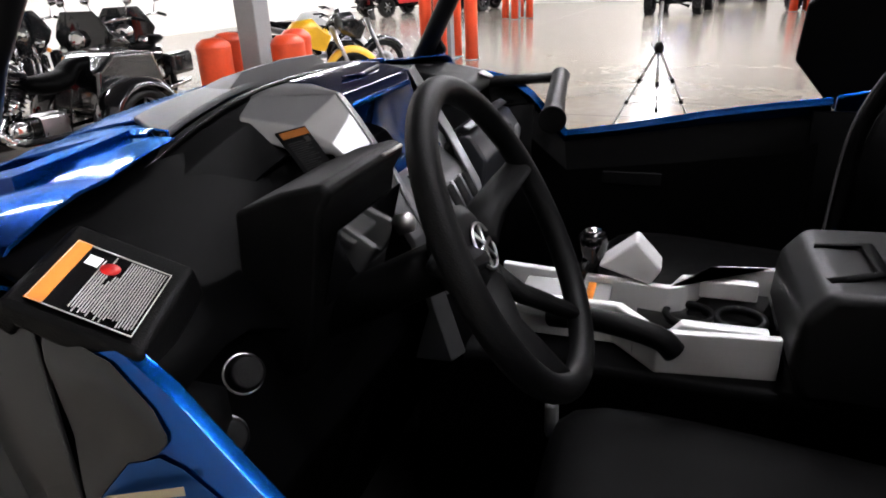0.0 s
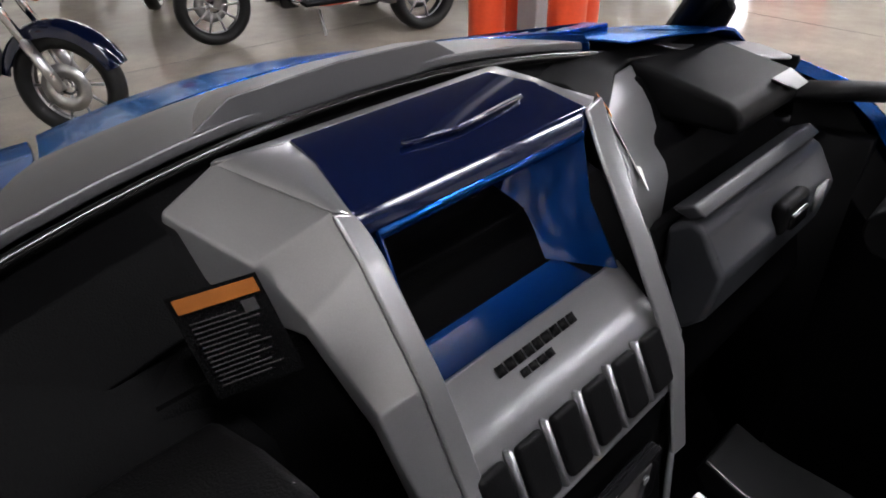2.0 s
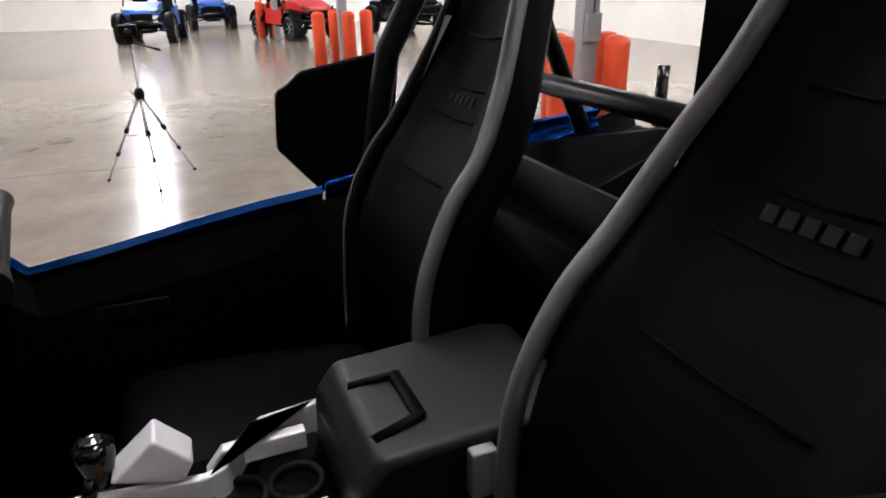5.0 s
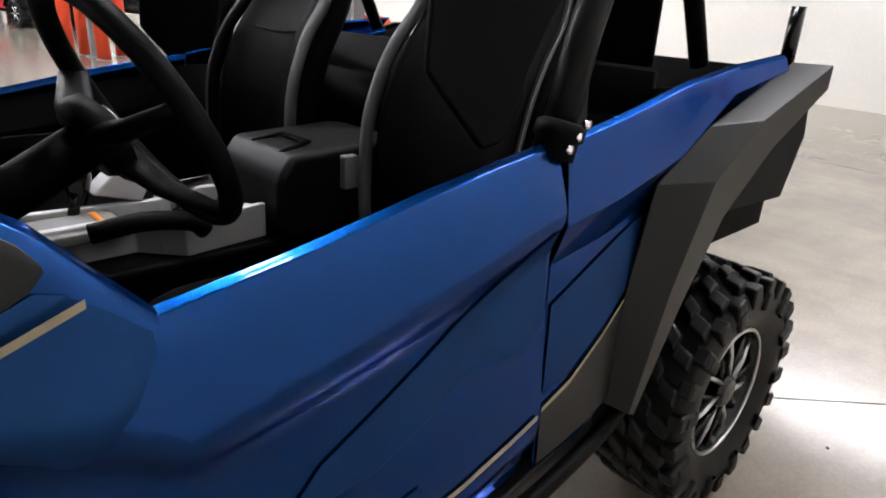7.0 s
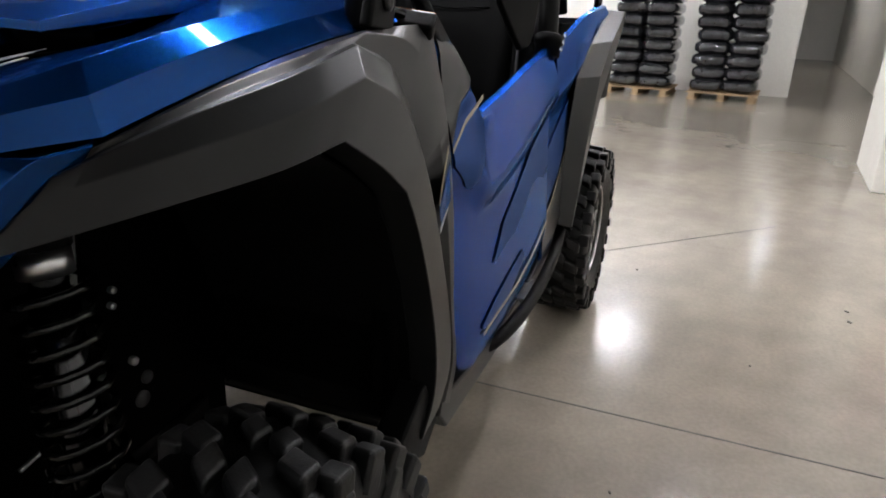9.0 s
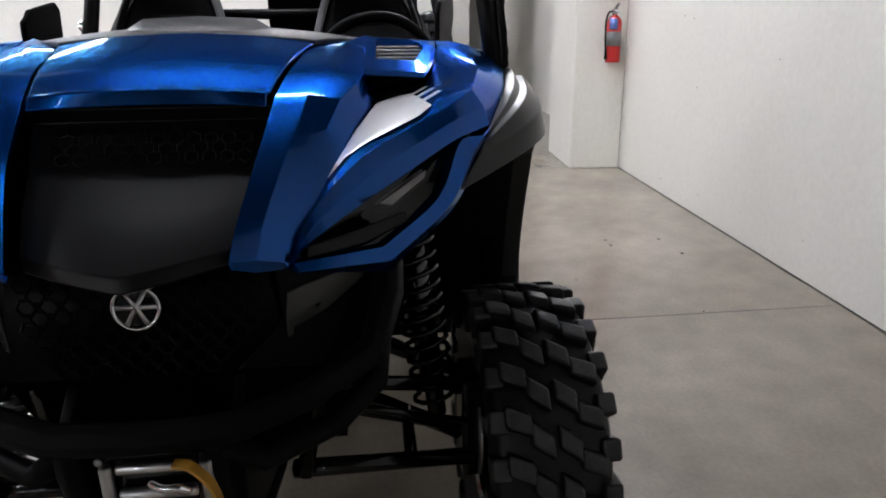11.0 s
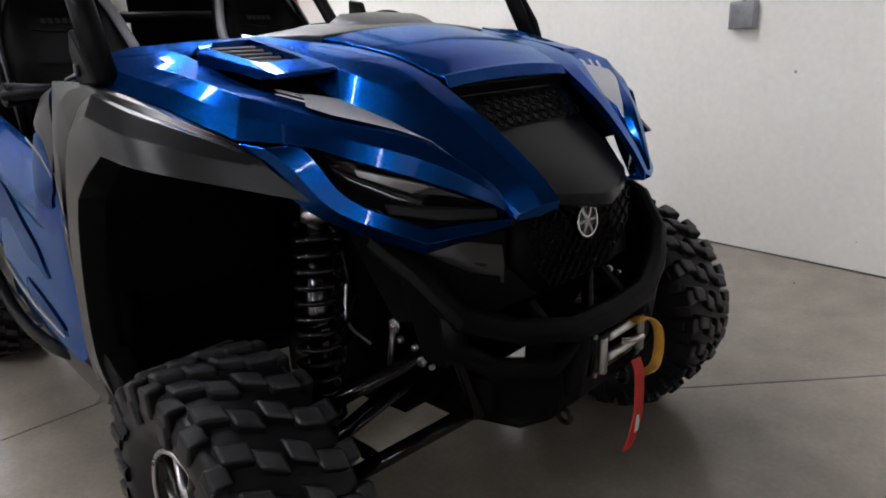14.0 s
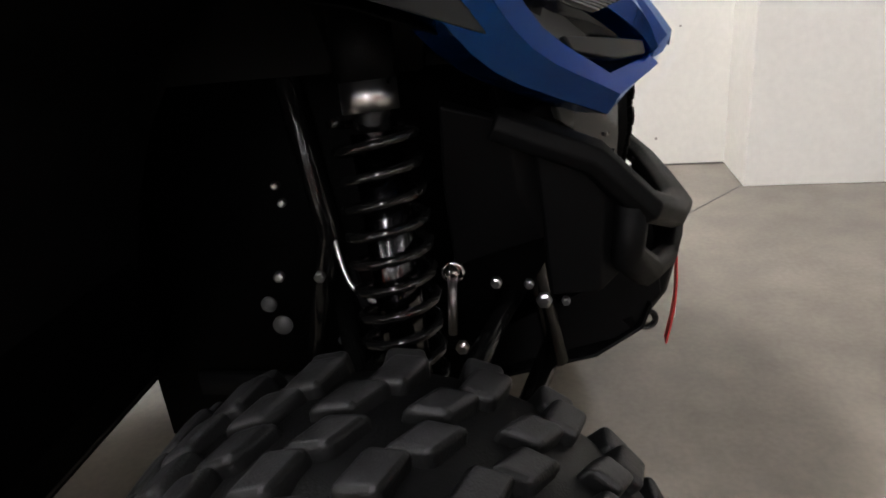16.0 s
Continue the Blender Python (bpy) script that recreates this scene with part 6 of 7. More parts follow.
part("body", box(-0.07, 0.07, -0.045, 0.045, 1.217, 1.300, m=Matrix.Translation((-0.834, -5.287, 0))), BLACK, camera_body, bevel=0.008)
part("lens_barrel", lathe([(0.001, 0), (0.026, 0), (0.026, 0.05), (0.02, 0.055), (0.001, 0.05)], 20, pose(-0.834, -5.255, 1.252, -90)), BLACK_GLOSS, camera_body)
part("top_hump", box(-0.02, 0.02, -0.02, 0.02, 1.284, 1.309, m=Matrix.Translation((-0.834, -5.287, 0))), BLACK, camera_body, bevel=0.005)


# ---- motorcycles ----
def bike_wheel(e, m, r, w, wall=None, spokes=10, bright=True, solid_hub=True):
    """A spoked wheel whose axle lies along local y, centred on m."""
    q = m @ pose(0, 0, 0, 90)
    wh = part("wheel", ring(r * 0.72, 0.012, q, 40, 8), ALUMINIUM if bright else BLACK_GLOSS, e, "bright spoked wheel")
    pr = [(r * 0.70, -w * 0.36), (r * 0.86, -w * 0.5), (r * 0.95, -w * 0.40), (r, -w * 0.14), (r, w * 0.14), (r * 0.95, w * 0.40), (r * 0.86, w * 0.5), (r * 0.70, w * 0.36)]
    part("tyre", lathe(pr, 40, q, closed=True), RUBBER, wh, "black road tyre")
    if wall:
        for s in (-1, 1):
            part("white_wall", lathe([(r * 0.74, s * w * 0.43), (r * 0.86, s * w * 0.515), (r * 0.86, s * w * 0.52), (r * 0.74, s * w * 0.44)], 40, q, closed=True), wall, wh, "white sidewall band")
    for k in range(spokes):
        a = 2 * math.pi * k / spokes
        part("spoke", tube([q @ Vector((0.03 * math.cos(a), 0.03 * math.sin(a), 0.0)), q @ Vector((r * 0.71 * math.cos(a), r * 0.71 * math.sin(a), 0.0))], 0.009 if spokes < 14 else 0.004, 6), ALUMINIUM if bright else BLACK_GLOSS, wh)
    part("hub", lathe([(0.001, -0.05), (0.045, -0.05), (0.045, 0.05), (0.001, 0.05)], 20, q), CHROME, wh)
    part("brake_disc", lathe([(0.06, 0.056), (0.14, 0.056), (0.14, 0.06), (0.06, 0.06)], 28, q, closed=True), STEEL, wh)
    return wh


def arc_fender(m, r, w, a0, a1, n=14):
    rows = []
    for i in range(n + 1):
        a = radians(a0 + (a1 - a0) * i / n)
        rows.append([tuple(m @ Vector((k * math.cos(a), t * w, k * math.sin(a)))) for t, k in ((-1, r - 0.05), (-0.92, r), (-0.5, r + 0.022), (0, r + 0.03), (0.5, r + 0.022), (0.92, r), (1, r - 0.05))])
    return sheet(rows)


def cruiser(x, y, heading, paint, words, wall=None, trike=False, scale=1.0, screen=False):
    """A cruiser motorcycle, forward along its own +x, origin midway between the axles."""
    M0 = pose(x, y, 0, 0, 0, heading) @ Matrix.Diagonal((scale, scale, scale, 1))
    e = thing("trike_motorcycle" if trike else "motorcycle", (x, y, 0), words, "motorcycle", "motorcycles of the showroom")
    e.matrix_basis = pose(x, y, 0, 0, 0, heading)

    def P(*q):
        return M0 @ Vector(q)

    fr = 0.31
    bike_wheel(e, M0 @ pose(0.82, 0, fr), fr, 0.13, wall, 16 if wall else 10)
    part("front_fender", arc_fender(M0 @ pose(0.82, 0, fr), fr + 0.03, 0.085, 20, 165), paint, e, "gloss front fender", solid=0.006)
    if trike:
        for s in (1, -1):
            bike_wheel(e, M0 @ pose(-0.85, s * 0.56, 0.31), 0.31, 0.20, None, 7)
            part("rear_fender", arc_fender(M0 @ pose(-0.85, s * 0.52, 0.31), 0.38, 0.17, -5, 190), paint, e, "wide gloss rear fender", solid=0.01)
        part("trunk_box", prism([(-0.55, 0.42), (-0.62, 0.78), (-0.80, 0.92), (-1.22, 0.90), (-1.30, 0.62), (-1.22, 0.40)], -0.36, 0.36, "y"), paint, e, "gloss boot between the rear wheels", bevel=0.04, segments=3).data.transform(M0)
        part("axle", tube([P(-0.85, -0.5, 0.31), P(-0.85, 0.5, 0.31)], 0.04, 10), BLACK_GLOSS, e)
        part("step_board", box(-0.35, 0.15, 0.22, 0.36, 0.27, 0.30, m=M0), BLACK, e, "black footboard", bevel=0.01)
    else:
        bike_wheel(e, M0 @ pose(-0.75, 0, 0.30), 0.30, 0.16, wall, 16 if wall else 10)
        part("rear_fender", arc_fender(M0 @ pose(-0.75, 0, 0.30), 0.34, 0.11, 10, 170), paint, e, "gloss rear fender", solid=0.006)
        for s in (1, -1):
            part("saddlebag", box(-1.05, -0.55, s * 0.26 - 0.09, s * 0.26 + 0.09, 0.38, 0.66, m=M0), paint, e, "hard saddlebag", bevel=0.05, segments=3)
    for s in (1, -1):
        part("fork_leg", tube([P(0.82, s * 0.105, 0.31), P(0.70, s * 0.105, 0.58)], 0.030, 12), ALUMINIUM, e, "bright lower fork leg")
        part("fork_tube", tube([P(0.71, s * 0.105, 0.56), P(0.50, s * 0.105, 1.03)], 0.024, 12), CHROME, e, "chrome fork tube")
        part("passing_lamp", lathe([(0.001, 0), (0.035, 0.01), (0.055, 0.06), (0.055, 0.08), (0.05, 0.085), (0.001, 0.09)], 20, M0 @ pose(0.62, s * 0.19, 0.83, 0, 84)), CHROME, e, "round chrome auxiliary lamp")
        part("turn_signal", lathe([(0.001, 0), (0.02, 0.005), (0.03, 0.03), (0.026, 0.045), (0.001, 0.05)], 14, M0 @ pose(0.58, s * 0.27, 0.74, 0, 84)), ORANGE, e, "amber turn signal")
        part("grip", tube([P(0.22, s * 0.40, 1.14), P(0.12, s * 0.50, 1.10)], 0.020, 10), BLACK, e)
        part("mirror_stem", tube([P(0.25, s * 0.36, 1.15), P(0.26, s * 0.40, 1.30)], 0.006, 6), CHROME, e)
        part("mirror", lathe([(0.001, 0), (0.05, 0.0), (0.055, 0.012), (0.03, 0.03), (0.001, 0.034)], 16, M0 @ pose(0.25, s * 0.42, 1.33, 0, 80)), CHROME, e)
        part("cylinder", tube([P(0.05, s * 0.02, 0.42), P(0.05 + 0.16 * s, s * 0.04, 0.70)], 0.085, 16, radii=[0.085, 0.078]), CHROME, e, "finned chrome cylinder")
        for k in range(5):
            part("fin", tube([P(0.05 + s * (0.07 + 0.02 * k), s * 0.03, 0.54 + 0.035 * k), P(0.05 + s * (0.075 + 0.02 * k), s * 0.03, 0.548 + 0.035 * k)], 0.098, 16), BLACK_GLOSS, e)
        part("exhaust", tube(fine([P(0.12, s * 0.10, 0.50), P(0.22, s * 0.17, 0.38), P(0.05, s * 0.20, 0.25), P(-0.40, s * 0.22, 0.24), P(-1.05, s * 0.23, 0.27)], 4), 0.038, 12, radii=None), CHROME, e, "chrome exhaust pipe")
        part("side_cover", lathe([(0.001, 0), (0.10, 0.0), (0.11, 0.02), (0.085, 0.045), (0.001, 0.05)], 24, M0 @ pose(0.05, s * 0.13, 0.36, -90 * s)), CHROME, e, "round chrome engine cover")
        part("foot_peg", tube([P(0.22, s * 0.16, 0.31), P(0.22, s * 0.36, 0.31)], 0.014, 8), CHROME, e)
    part("handlebar", tube(fine([P(0.12, -0.50, 1.10), P(0.22, -0.40, 1.14), P(0.44, -0.16, 1.10), P(0.46, 0, 1.06), P(0.44, 0.16, 1.10), P(0.22, 0.40, 1.14), P(0.12, 0.50, 1.10)], 3), 0.014, 8), CHROME, e, "chrome handlebar")
    part("headlight", lathe([(0.001, 0), (0.06, 0.02), (0.092, 0.10), (0.096, 0.14), (0.09, 0.15), (0.05, 0.16), (0.001, 0.162)], 28, M0 @ pose(0.54, 0, 0.94, 0, 84)), CHROME, e, "round chrome headlight")
    part("fuel_tank", tube(fine([P(0.42, 0, 0.86), P(0.34, 0, 0.90), P(0.12, 0, 0.89), P(-0.12, 0, 0.80), P(-0.18, 0, 0.77)], 4), 0.15, 16, flat=0.72, radii=[0.06, 0.085, 0.115, 0.14, 0.155, 0.165, 0.17, 0.17, 0.165, 0.155, 0.14, 0.12, 0.095, 0.08, 0.07, 0.055, 0.04]), paint, e, "gloss teardrop fuel tank")
    part("seat", tube(fine([P(-0.12, 0, 0.74), P(-0.30, 0, 0.70), P(-0.50, 0, 0.73), P(-0.60, 0, 0.82), P(-0.85, 0, 0.84)], 3), 0.15, 14, flat=0.5, radii=[0.08, 0.13, 0.16, 0.18, 0.185, 0.18, 0.17, 0.15, 0.145, 0.14, 0.135, 0.12, 0.09]), VINYL, e, "black two-up saddle")
    part("crankcase", box(-0.18, 0.28, -0.12, 0.12, 0.22, 0.46, m=M0), BLACK_GLOSS, e, "black engine case", bevel=0.05, segments=3)
    part("gearbox", box(-0.42, -0.14, -0.10, 0.10, 0.24, 0.46, m=M0), ALUMINIUM, e, "bare gearbox casing", bevel=0.04, segments=3)
    part("frame_tube", tube([P(0.46, 0, 0.92), P(0.36, 0, 0.30), P(-0.45, 0, 0.24), P(-0.55, 0, 0.62), P(0.40, 0, 0.80)], 0.022, 8), BLACK_GLOSS, e)
    part("radiator", box(0.36, 0.41, -0.11, 0.11, 0.36, 0.64, m=M0), BLACK, e, "black radiator")
    if screen:
        part("fairing", sheet([[tuple(P(0.62 - 0.5 * yy * yy, yy, z)) for yy in np.linspace(-w, w, 9)] for z, w in ((0.70, 0.16), (0.84, 0.30), (0.98, 0.36), (1.10, 0.30), (1.24, 0.20))]), paint, e, "gloss batwing fairing", solid=0.02, bevel=0.01)
    part("side_stand", tube([P(-0.05, 0.12, 0.24), P(-0.02, 0.30, 0.01)], 0.012, 8), STEEL, e)
    part("plate_holder", box(-1.12, -1.10, -0.09, 0.09, 0.42, 0.54, m=M0), BLACK, e)
    return e


PAINT_BLACK = mat("black_gloss_paint", (0.006, 0.006, 0.007), 0.12, 0.0, 1.0, 0.05, 5)
DEEP_RED = mat("deep_red_gloss_paint", (0.30, 0.01, 0.012), 0.16, 0.1, 1.0, 0.05, 5)
cruiser(4.32, -2.95, 78, PAINT_BLACK, "black trike motorcycle with chrome engine and alloy wheels", trike=True)
cruiser(6.9, -2.75, 150, DEEP_RED, "red and black cruiser motorcycle with a whitewall front tyre", wall=WHITE)
cruiser(6.5, -4.35, 140, PAINT_BLACK, "black touring cruiser motorcycle with chrome lamps", screen=True)
cruiser(8.6, -5.2, 150, PAINT_BLACK, "black cruiser motorcycle with chrome lamps and forks")
cruiser(6.0, -6.2, 130, PAINT_BLACK, "black cruiser motorcycle parked behind the trike", screen=True)
cruiser(5.35, -5.3, 100, PAINT_BLACK, "black cruiser motorcycle close behind the trike", screen=True)
cruiser(7.5, -5.9, 135, PAINT_BLACK, "black touring motorcycle in the second row", screen=True)
cruiser(3.85, -0.05, 225, NAVY, "dark blue cruiser motorcycle beside the trike")
cruiser(8.8, -2.4, 155, NAVY, "dark blue cruiser motorcycle in the back row")


cruiser(-6.6, -3.2, 25, PAINT_BLACK, "black cruiser motorcycle with a chrome front behind the vehicle", scale=1.12)


def street_bike(x, y, heading, paint, words, plastics):
    """An upright street bike with long forks."""
    M0 = pose(x, y, 0, 0, 0, heading)
    e = thing("motorcycle", (x, y, 0), words, "motorcycle", "motorcycles of the showroom")
    e.matrix_basis = M0.copy()

    def P(*q):
        return M0 @ Vector(q)

    bike_wheel(e, M0 @ pose(0.70, 0, 0.30), 0.30, 0.11, None, 8, False)
    bike_wheel(e, M0 @ pose(-0.70, 0, 0.30), 0.30, 0.15, None, 8, False)
    for s in (1, -1):
        part("fork_leg", tube([P(0.70, s * 0.09, 0.30), P(0.48, s * 0.09, 0.90)], 0.024, 10), ALUMINIUM, e, "bright fork leg")
        part("handlebar", tube([P(0.45, 0, 1.02), P(0.40, s * 0.18, 1.05), P(0.32, s * 0.38, 1.04)], 0.012, 8), BLACK, e)
        part("swing_arm", tube([P(-0.70, s * 0.10, 0.30), P(-0.12, s * 0.09, 0.42)], 0.026, 8), ALUMINIUM, e)
        part("tank_shroud", prism([(0.46, 0.80), (0.30, 0.92), (0.02, 0.86), (0.10, 0.70), (0.36, 0.62)], s * 0.11, s * 0.16, "y"), paint, e, "painted tank shroud", bevel=0.015).data.transform(M0)
        part("frame_spar", tube([P(0.42, s * 0.10, 0.86), P(0.0, s * 0.13, 0.62), P(-0.12, s * 0.11, 0.40)], 0.026, 8), paint, e)
    part("front_fender", arc_fender(M0 @ pose(0.70, 0, 0.30), 0.335, 0.07, 30, 150), paint, e, "painted front fender", solid=0.006)
    part("fuel_tank", tube([P(0.34, 0, 0.84), P(0.24, 0, 0.90), P(0.05, 0, 0.88), P(-0.08, 0, 0.80)], 0.13, 14, flat=0.8, radii=[0.07, 0.14, 0.14, 0.08]), paint, e, "painted fuel tank")
    part("seat", tube([P(-0.06, 0, 0.79), P(-0.30, 0, 0.80), P(-0.60, 0, 0.86), P(-0.78, 0, 0.90)], 0.1, 12, flat=0.45, radii=[0.08, 0.13, 0.12, 0.05]), VINYL, e, "black seat")
    part("tail", prism([(-0.50, 0.76), (-0.95, 0.88), (-0.92, 0.80), (-0.55, 0.68)], -0.07, 0.07, "y"), plastics, e, bevel=0.015).data.transform(M0)
    part("engine", box(-0.14, 0.26, -0.14, 0.14, 0.28, 0.62, m=M0), BLACK_GLOSS, e, "black engine block", bevel=0.04, segments=2)
    part("clutch_cover", lathe([(0.001, 0), (0.09, 0), (0.085, 0.03), (0.001, 0.035)], 20, M0 @ pose(0.02, -0.14, 0.42, 90)), ALUMINIUM, e)
    part("clutch_cover", lathe([(0.001, 0), (0.09, 0), (0.085, 0.03), (0.001, 0.035)], 20, M0 @ pose(0.02, 0.14, 0.42, -90)), ALUMINIUM, e)
    part("exhaust", tube(fine([P(0.24, 0, 0.55), P(0.36, -0.05, 0.40), P(0.10, -0.10, 0.25), P(-0.35, -0.16, 0.32), P(-0.70, -0.18, 0.46)], 4), 0.03, 10), CHROME, e, "bright exhaust")
    part("headlight", lathe([(0.001, 0), (0.07, 0.01), (0.085, 0.06), (0.08, 0.09), (0.001, 0.10)], 20, M0 @ pose(0.52, 0, 0.93, 0, 80)), LENS, e, "round headlight")
    part("side_stand", tube([P(-0.05, 0.10, 0.28), P(-0.02, 0.26, 0.01)], 0.01, 8), STEEL, e)
    return e


street_bike(3.5, -6.22, 215, YELLOW, "bright yellow street motorcycle on its side stand", BLACK)
street_bike(3.75, -7.75, 212, PAINT_BLACK, "black and silver street motorcycle", SILVER)
street_bike(4.6, -8.3, 212, WHITE, "white street motorcycle at the end of the row", BLACK)


# ---- other side-by-sides far off ----
def far_utv(x, y, heading, paint, words):
    M0 = pose(x, y, 0, 0, 0, heading)
    e = thing("side_by_side_vehicle", (x, y, 0), words, "off-road vehicle", "side-by-sides in the far row")
    e.matrix_basis = M0.copy()

    def P(*q):
        return M0 @ Vector(q)

    for wx in (1.05, -1.05):
        for s in (1, -1):
            q = M0 @ pose(wx, s * 0.70, 0.36, 90)
            wh = part("wheel", lathe([(0.001, -0.08), (0.19, -0.09), (0.19, 0.09), (0.001, 0.08)], 24, q), BLACK_GLOSS, e)
            bm = lathe([(0.19, -0.10), (0.29, -0.13), (0.34, -0.10), (0.345, 0), (0.34, 0.10), (0.29, 0.13), (0.19, 0.10)], 32, q, closed=True)
            for k in range(18):
                a = 20 * k
                box(0.33, 0.365, -0.03, 0.03, 0.01, 0.12, bm, q @ pose(0, 0, 0, 0, 0, a))
                box(0.33, 0.365, -0.03, 0.03, -0.12, -0.01, bm, q @ pose(0, 0, 0, 0, 0, a + 10))
            part("tyre", bm, RUBBER, wh, "knobbly black tyre", smooth=False)
            for k in range(6):
                part("spoke", tube([q @ Vector((0.04 * math.cos(k * 1.047), 0.04 * math.sin(k * 1.047), -0.092 * s)), q @ Vector((0.18 * math.cos(k * 1.047), 0.18 * math.sin(k * 1.047), -0.095 * s))], 0.014, 6), ALUMINIUM, wh)
            part("suspension_arm", tube([P(wx + 0.14, s * 0.2, 0.42), P(wx, s * 0.62, 0.34)], 0.022, 8), BLACK_GLOSS, e)
            part("suspension_arm", tube([P(wx - 0.14, s * 0.2, 0.42), P(wx, s * 0.62, 0.34)], 0.022, 8), BLACK_GLOSS, e)
            part("shock_absorber", coil(P(wx, s * 0.40, 0.86), P(wx, s * 0.52, 0.44), 0.045, 0.010, 7), paint if wx > 0 else BLACK_GLOSS, e, "coil spring")
            part("fender_flare", arc_fender(M0 @ pose(wx, s * 0.70, 0.40), 0.46, 0.14, 15, 165), BLACK, e, "black fender flare", solid=0.012)
    for s in (1, -1):
        part("pillar", tube([P(0.55, s * 0.62, 1.05), P(0.12, s * 0.55, 1.80), P(-0.75, s * 0.55, 1.82), P(-1.05, s * 0.60, 1.05)], 0.025, 8), BLACK_GLOSS, e, "roll-cage tube")
        part("headlight", prism([(s * 0.25, 0.92), (s * 0.52, 0.98), (s * 0.50, 0.90), (s * 0.28, 0.86)], 1.36, 1.44, "x"), LENS, e, "clear headlight").data.transform(M0)
        part("door", prism([(0.45, 0.45), (0.50, 0.98), (0.20, 0.86), (-0.55, 0.92), (-0.62, 0.48)], s * 0.68, s * 0.72, "y"), paint, e, "half-height door", bevel=0.01).data.transform(M0)
        part("seat", prism([(-0.05, 0.55), (0.0, 0.72), (-0.42, 0.70), (-0.62, 1.36), (-0.74, 1.36), (-0.60, 0.55)], s * 0.36 - 0.22, s * 0.36 + 0.22, "y"), VINYL, e, "black bucket seat", bevel=0.05).data.transform(M0)
    part("hood", prism([(1.46, 0.86), (1.40, 0.98), (0.95, 1.12), (0.48, 1.16), (0.45, 0.9), (1.38, 0.80)], -0.46, 0.46, "y"), paint, e, "painted sloping hood", bevel=0.04).data.transform(M0)
    part("grille", box(1.40, 1.47, -0.30, 0.30, 0.62, 0.86, m=M0), BLACK, e, "black grille", bevel=0.03)
    part("bumper", tube([P(1.42, -0.42, 0.70), P(1.60, -0.28, 0.66), P(1.60, 0.28, 0.66), P(1.42, 0.42, 0.70)], 0.026, 8), BLACK_GLOSS, e, "tubular bumper")
    part("skid_plate", box(-1.3, 1.45, -0.25, 0.25, 0.33, 0.37, m=M0), BLACK, e)
    part("tub", box(-1.35, 0.50, -0.62, 0.62, 0.40, 0.50, m=M0), BLACK, e)
    part("bed", box(-1.45, -0.72, -0.60, 0.60, 0.72, 1.02, m=M0), paint, e, "cargo bed", bevel=0.03)
    part("cross_bar", tube([P(0.12, -0.55, 1.80), P(0.12, 0.55, 1.80)], 0.024, 8), BLACK_GLOSS, e)
    part("cross_bar", tube([P(-0.75, -0.55, 1.82), P(-0.75, 0.55, 1.82)], 0.024, 8), BLACK_GLOSS, e)
    part("steering_wheel", ring(0.17, 0.016, M0 @ pose(0.12, 0.36, 1.02, 0, -60), 24, 8), BLACK, e)
    return e


BRIGHT_BLUE = mat("bright_blue_paint", (0.01, 0.12, 0.55), 0.3, 0.1, 0.8, 0.05, 5)
far_utv(-0.9, -21.9, 80, BRIGHT_BLUE, "bright blue sport side-by-side on tall tyres")
far_utv(-5.0, -20.6, 108, RED, "red and black sport side-by-side on tall tyres")
far_utv(-8.6, -20.6, 100, BLACK_GLOSS, "black side-by-side in the far row")
far_utv(6.6, -26.5, 60, BLACK_GLOSS, "black side-by-side by the far wall")
far_utv(9.8, -24.5, 60, RED, "red side-by-side by the far wall")
far_utv(-3.0, -27.5, 90, BRIGHT_BLUE, "blue side-by-side in the back row")

# ---- wrapped bags on a pallet ----
def bag_stack(px, py, layers, seed):
    pallet = thing("pallet", (px, py, 0), "pale wooden pallet under wrapped bags", "pallet", "pallets by the back wall")
    pm = pose(px, py, 0, 0, 0, TURN)
    for k in range(3):
        part("bearer", box(-0.55, 0.55, -0.48 + 0.44 * k, -0.38 + 0.44 * k, 0.02, 0.10, m=pm), WOOD, pallet, bevel=0.003)
        part("bottom_board", box(-0.55, 0.55, -0.50 + 0.44 * k, -0.36 + 0.44 * k, 0.0, 0.018, m=pm), WOOD, pallet)
    for k in range(7):
        part("plank", box(-0.55 + 0.165 * k, -0.44 + 0.165 * k, -0.52, 0.54, 0.102, 0.12, m=pm), WOOD, pallet, bevel=0.002)
    rnd = random.Random(seed)
    for lay in range(layers):
        for c in range(2):
            e = thing("wrapped_bag", (px, py, 0.12 + 0.19 * lay), "bulging black plastic-wrapped bag stacked on a pallet", "bag", "stacked black bags")
            bm = bmesh.new()
            bmesh.ops.create_uvsphere(bm, u_segments=24, v_segments=12, radius=1)
            for v in bm.verts:
                x, y, z = v.co
                v.co = Vector((math.copysign(abs(x) ** 0.45, x), math.copysign(abs(y) ** 0.45, y), math.copysign(abs(z) ** 0.7, z)))
                v.co += Vector((0.04 * math.sin(7 * y + lay), 0.03 * math.sin(9 * x + c), 0.09 * math.sin(5 * x + 3 * c + lay) * math.cos(6 * y)))
            bm.transform(pm @ pose(rnd.uniform(-0.02, 0.02), -0.255 + 0.51 * c + rnd.uniform(-0.02, 0.02), 0.222 + 0.19 * lay, 0, 0, rnd.uniform(-3, 3)) @ Matrix.Diagonal((0.50, 0.265, 0.108, 1)))
            part("bag_skin", bm, BAG, e)


bag_stack(-11.45, 0.10, 8, 11)
bag_stack(-11.35, 1.42, 9, 12)

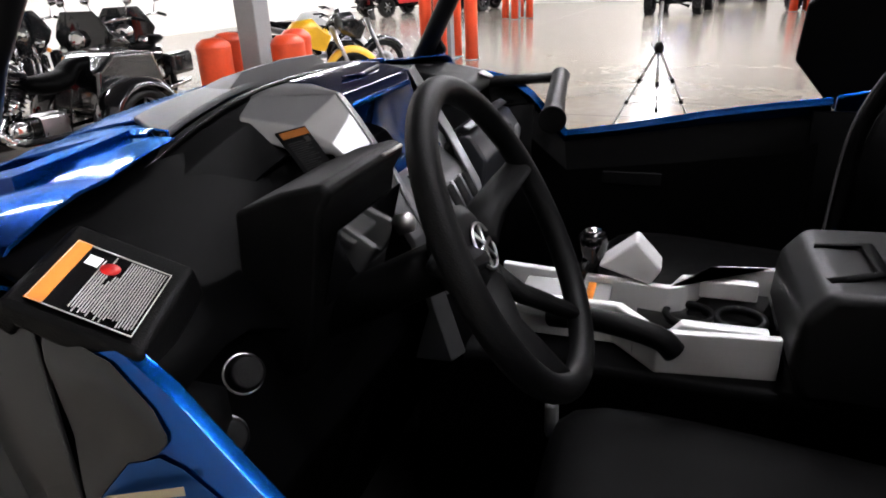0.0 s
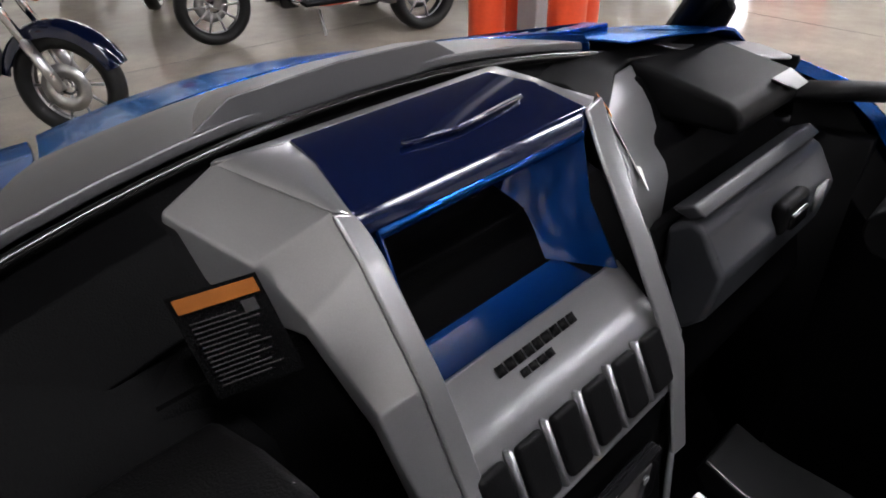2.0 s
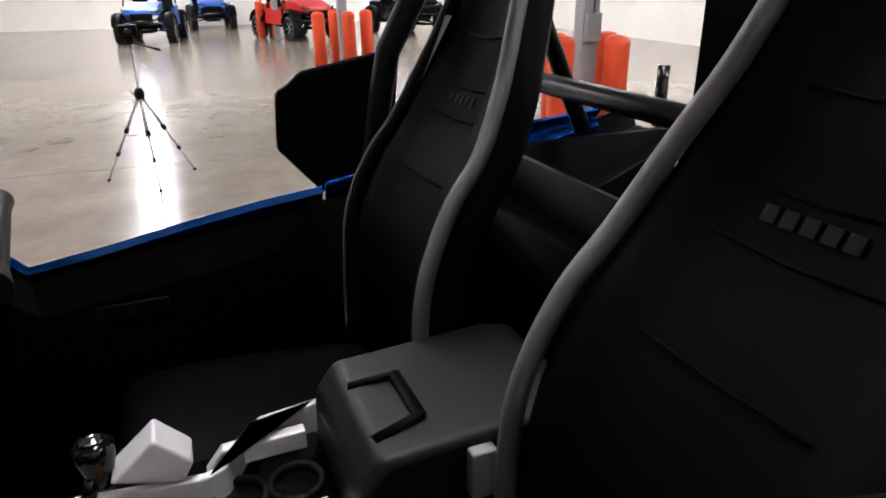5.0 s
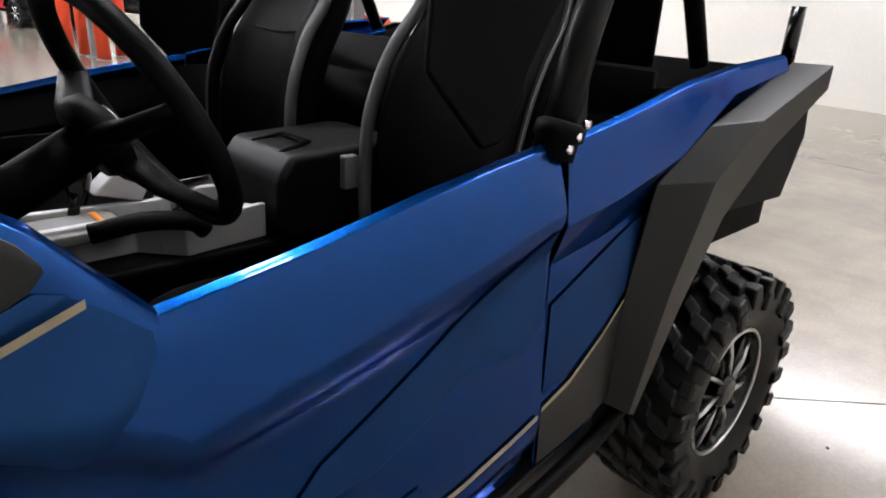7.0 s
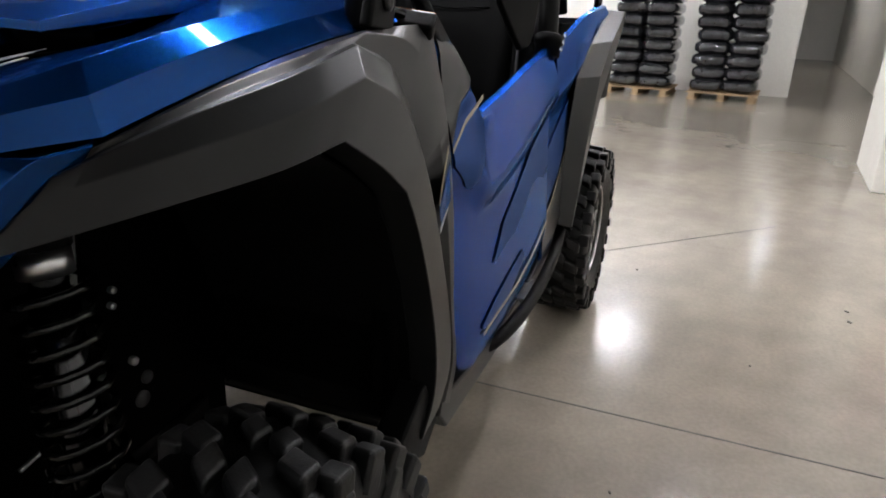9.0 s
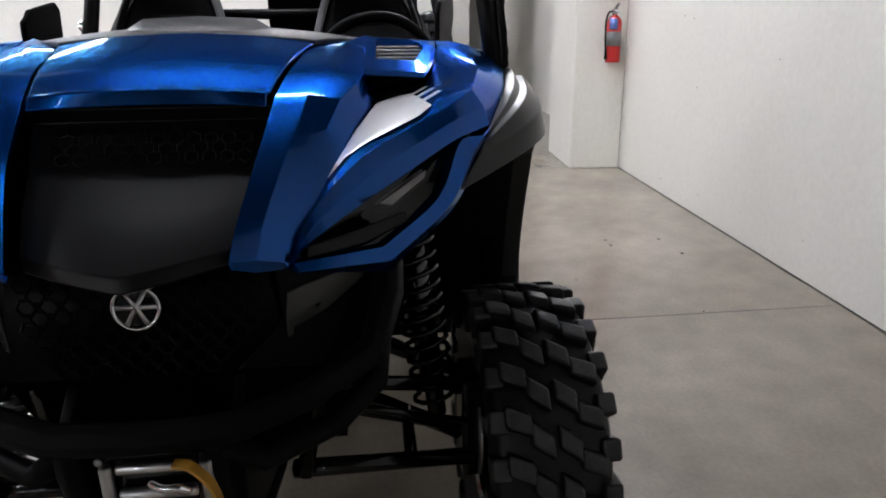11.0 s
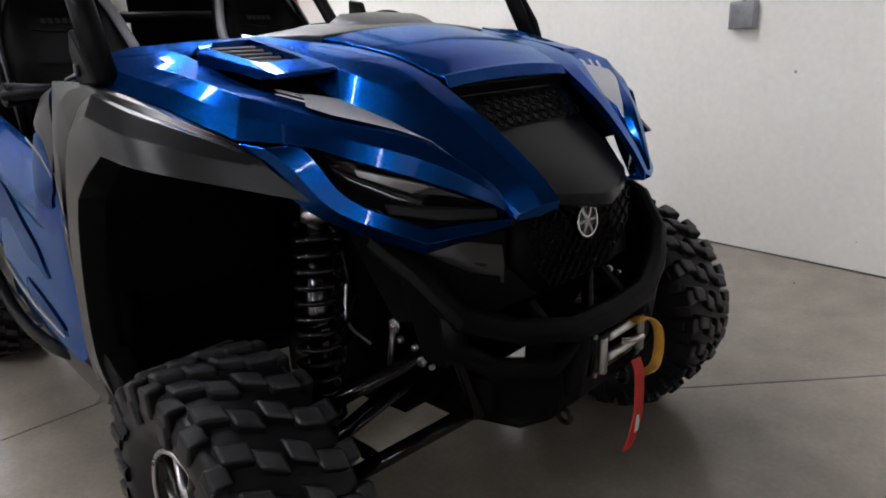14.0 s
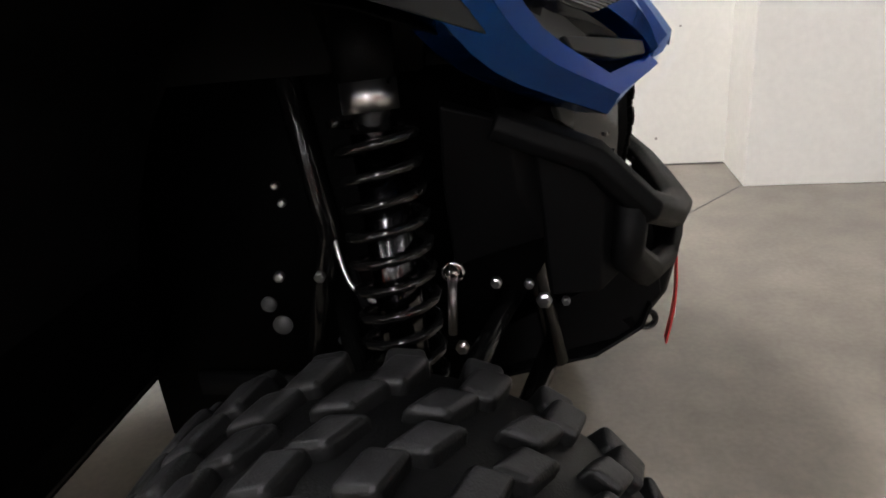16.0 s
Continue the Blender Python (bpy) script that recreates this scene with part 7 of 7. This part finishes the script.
# ---- fire extinguisher and sign on the pilaster ----
EM = pose(-5.11, 2.80, -0.12, 0, 0, TURN) @ Matrix.Diagonal((1.15, 1.15, 1.1, 1))
ext = thing("fire_extinguisher", (-5.11, 2.80, 1.08), "red dry-powder fire extinguisher hung on the cream pilaster", "fire extinguisher")
part("cylinder", lathe([(0.001, 1.08), (0.058, 1.08), (0.062, 1.10), (0.062, 1.42), (0.05, 1.455), (0.022, 1.475), (0.02, 1.50), (0.001, 1.50)], 28, EM), RED, ext, "red enamelled cylinder")
part("label_wrap", lathe([(0.0625, 1.22), (0.0632, 1.22), (0.0632, 1.34), (0.0625, 1.34)], 28, EM, closed=True), SILVER, ext, "silver label band")
part("blue_tag", box(0.02, 0.03, -0.06, 0.005, 1.36, 1.45, m=EM @ pose(0.05, 0, 0)), mat("blue_service_tag", (0.10, 0.16, 0.45), 0.6), ext, "pale blue service tag")
part("valve", box(-0.02, 0.025, -0.02, 0.02, 1.49, 1.53, m=EM), STEEL, ext, "metal valve", bevel=0.004)
part("lever", prism([(-0.02, 1.53), (0.10, 1.575), (0.10, 1.565), (0.0, 1.52)], -0.012, 0.012, "y"), STEEL, ext, "carrying lever").data.transform(EM)
part("lever", prism([(-0.02, 1.515), (0.09, 1.50), (0.09, 1.492), (-0.02, 1.50)], -0.012, 0.012, "y"), STEEL, ext).data.transform(EM)
part("gauge", lathe([(0.001, 0), (0.016, 0), (0.016, 0.008), (0.001, 0.01)], 16, EM @ pose(0.026, 0, 1.50, 0, 90)), WHITE, ext, "round pressure gauge")
part("hose", tube(fine([EM @ Vector(q) for q in ((0.0, -0.02, 1.51), (0.03, -0.06, 1.50), (0.05, -0.085, 1.42), (0.04, -0.08, 1.28), (0.03, -0.07, 1.17))], 4), 0.009, 8), BLACK, ext, "black rubber hose")
part("nozzle", tube([EM @ Vector((0.03, -0.07, 1.18)), EM @ Vector((0.028, -0.068, 1.11))], 0.012, 8, radii=[0.010, 0.016]), BLACK, ext)
part("bracket", box(-0.075, -0.05, -0.03, 0.03, 1.12, 1.48, m=EM), STEEL, ext, "wall bracket")
SM = pose(-5.177, 2.80, 1.66, 0, 0, TURN)
sign = thing("fire_sign", (-5.177, 2.80, 1.66), "red fire-point sign with a white arrow on the pilaster", "sign")
part("sign_panel", box(-0.004, 0.004, -0.12, 0.12, 0, 0.34, m=SM), SIGN_RED, sign, bevel=0.002)
part("arrow", prism([(0, 0.03), (0.06, 0.09), (0.02, 0.09), (0.02, 0.17), (-0.02, 0.17), (-0.02, 0.09), (-0.06, 0.09)], 0.0045, 0.0055, "x"), WHITE, sign, "white arrow pointing down").data.transform(SM)
part("sign_band", box(0.0045, 0.0055, -0.10, 0.10, 0.20, 0.24, m=SM), WHITE, sign)
part("sign_band", box(0.0045, 0.0055, -0.10, 0.10, 0.26, 0.31, m=SM), WHITE, sign)

# ---- outlet box with conduit on the side wall ----
OM = pose(-0.37, 2.54, 1.27, 0, 0, TURN) @ Matrix.Diagonal((1.25, 1, 1.2, 1))
out = thing("outlet_box", (-0.30, 2.54, 1.27), "grey metal outlet box with conduit on the cream wall", "outlet box")
part("box", box(-0.055, 0.055, -0.03, 0.02, -0.05, 0.065, m=OM), POST_GREY, out, bevel=0.006)
part("cover", box(-0.05, 0.05, -0.036, -0.031, -0.045, 0.06, m=OM), STEEL, out, "steel cover plate", bevel=0.002)
part("conduit", tube([OM @ Vector((0, -0.008, 0.065)), OM @ Vector((0, -0.008, 3.3))], 0.011, 10), STEEL, out, "steel conduit running up the wall")
part("clip", box(-0.03, 0.03, -0.022, 0.01, 0.5, 0.52, m=OM), STEEL, out)

# ---- bits on the floor ----
rnd = random.Random(4)
for k in range(9):
    x, y = (-2.5 + rnd.uniform(-0.25, 0.25), 2.05 + rnd.uniform(-0.2, 0.3)) if k < 4 else (rnd.uniform(-3, 1.5), rnd.uniform(0.9, 2.3))
    d = thing("floor_debris", (x, y, 0), "small dark scrap lying on the concrete floor", "debris", "scraps on the floor")
    bm = bmesh.new()
    bmesh.ops.create_icosphere(bm, subdivisions=1, radius=1)
    for v in bm.verts:
        v.co *= rnd.uniform(0.7, 1.2)
    bm.transform(pose(x, y, 0.004, 0, 0, rnd.uniform(0, 180)) @ Matrix.Diagonal((0.014 if k < 4 else 0.007, 0.009 if k < 4 else 0.005, 0.0045, 1)))
    part("scrap", bm, JOINT, d, smooth=False)
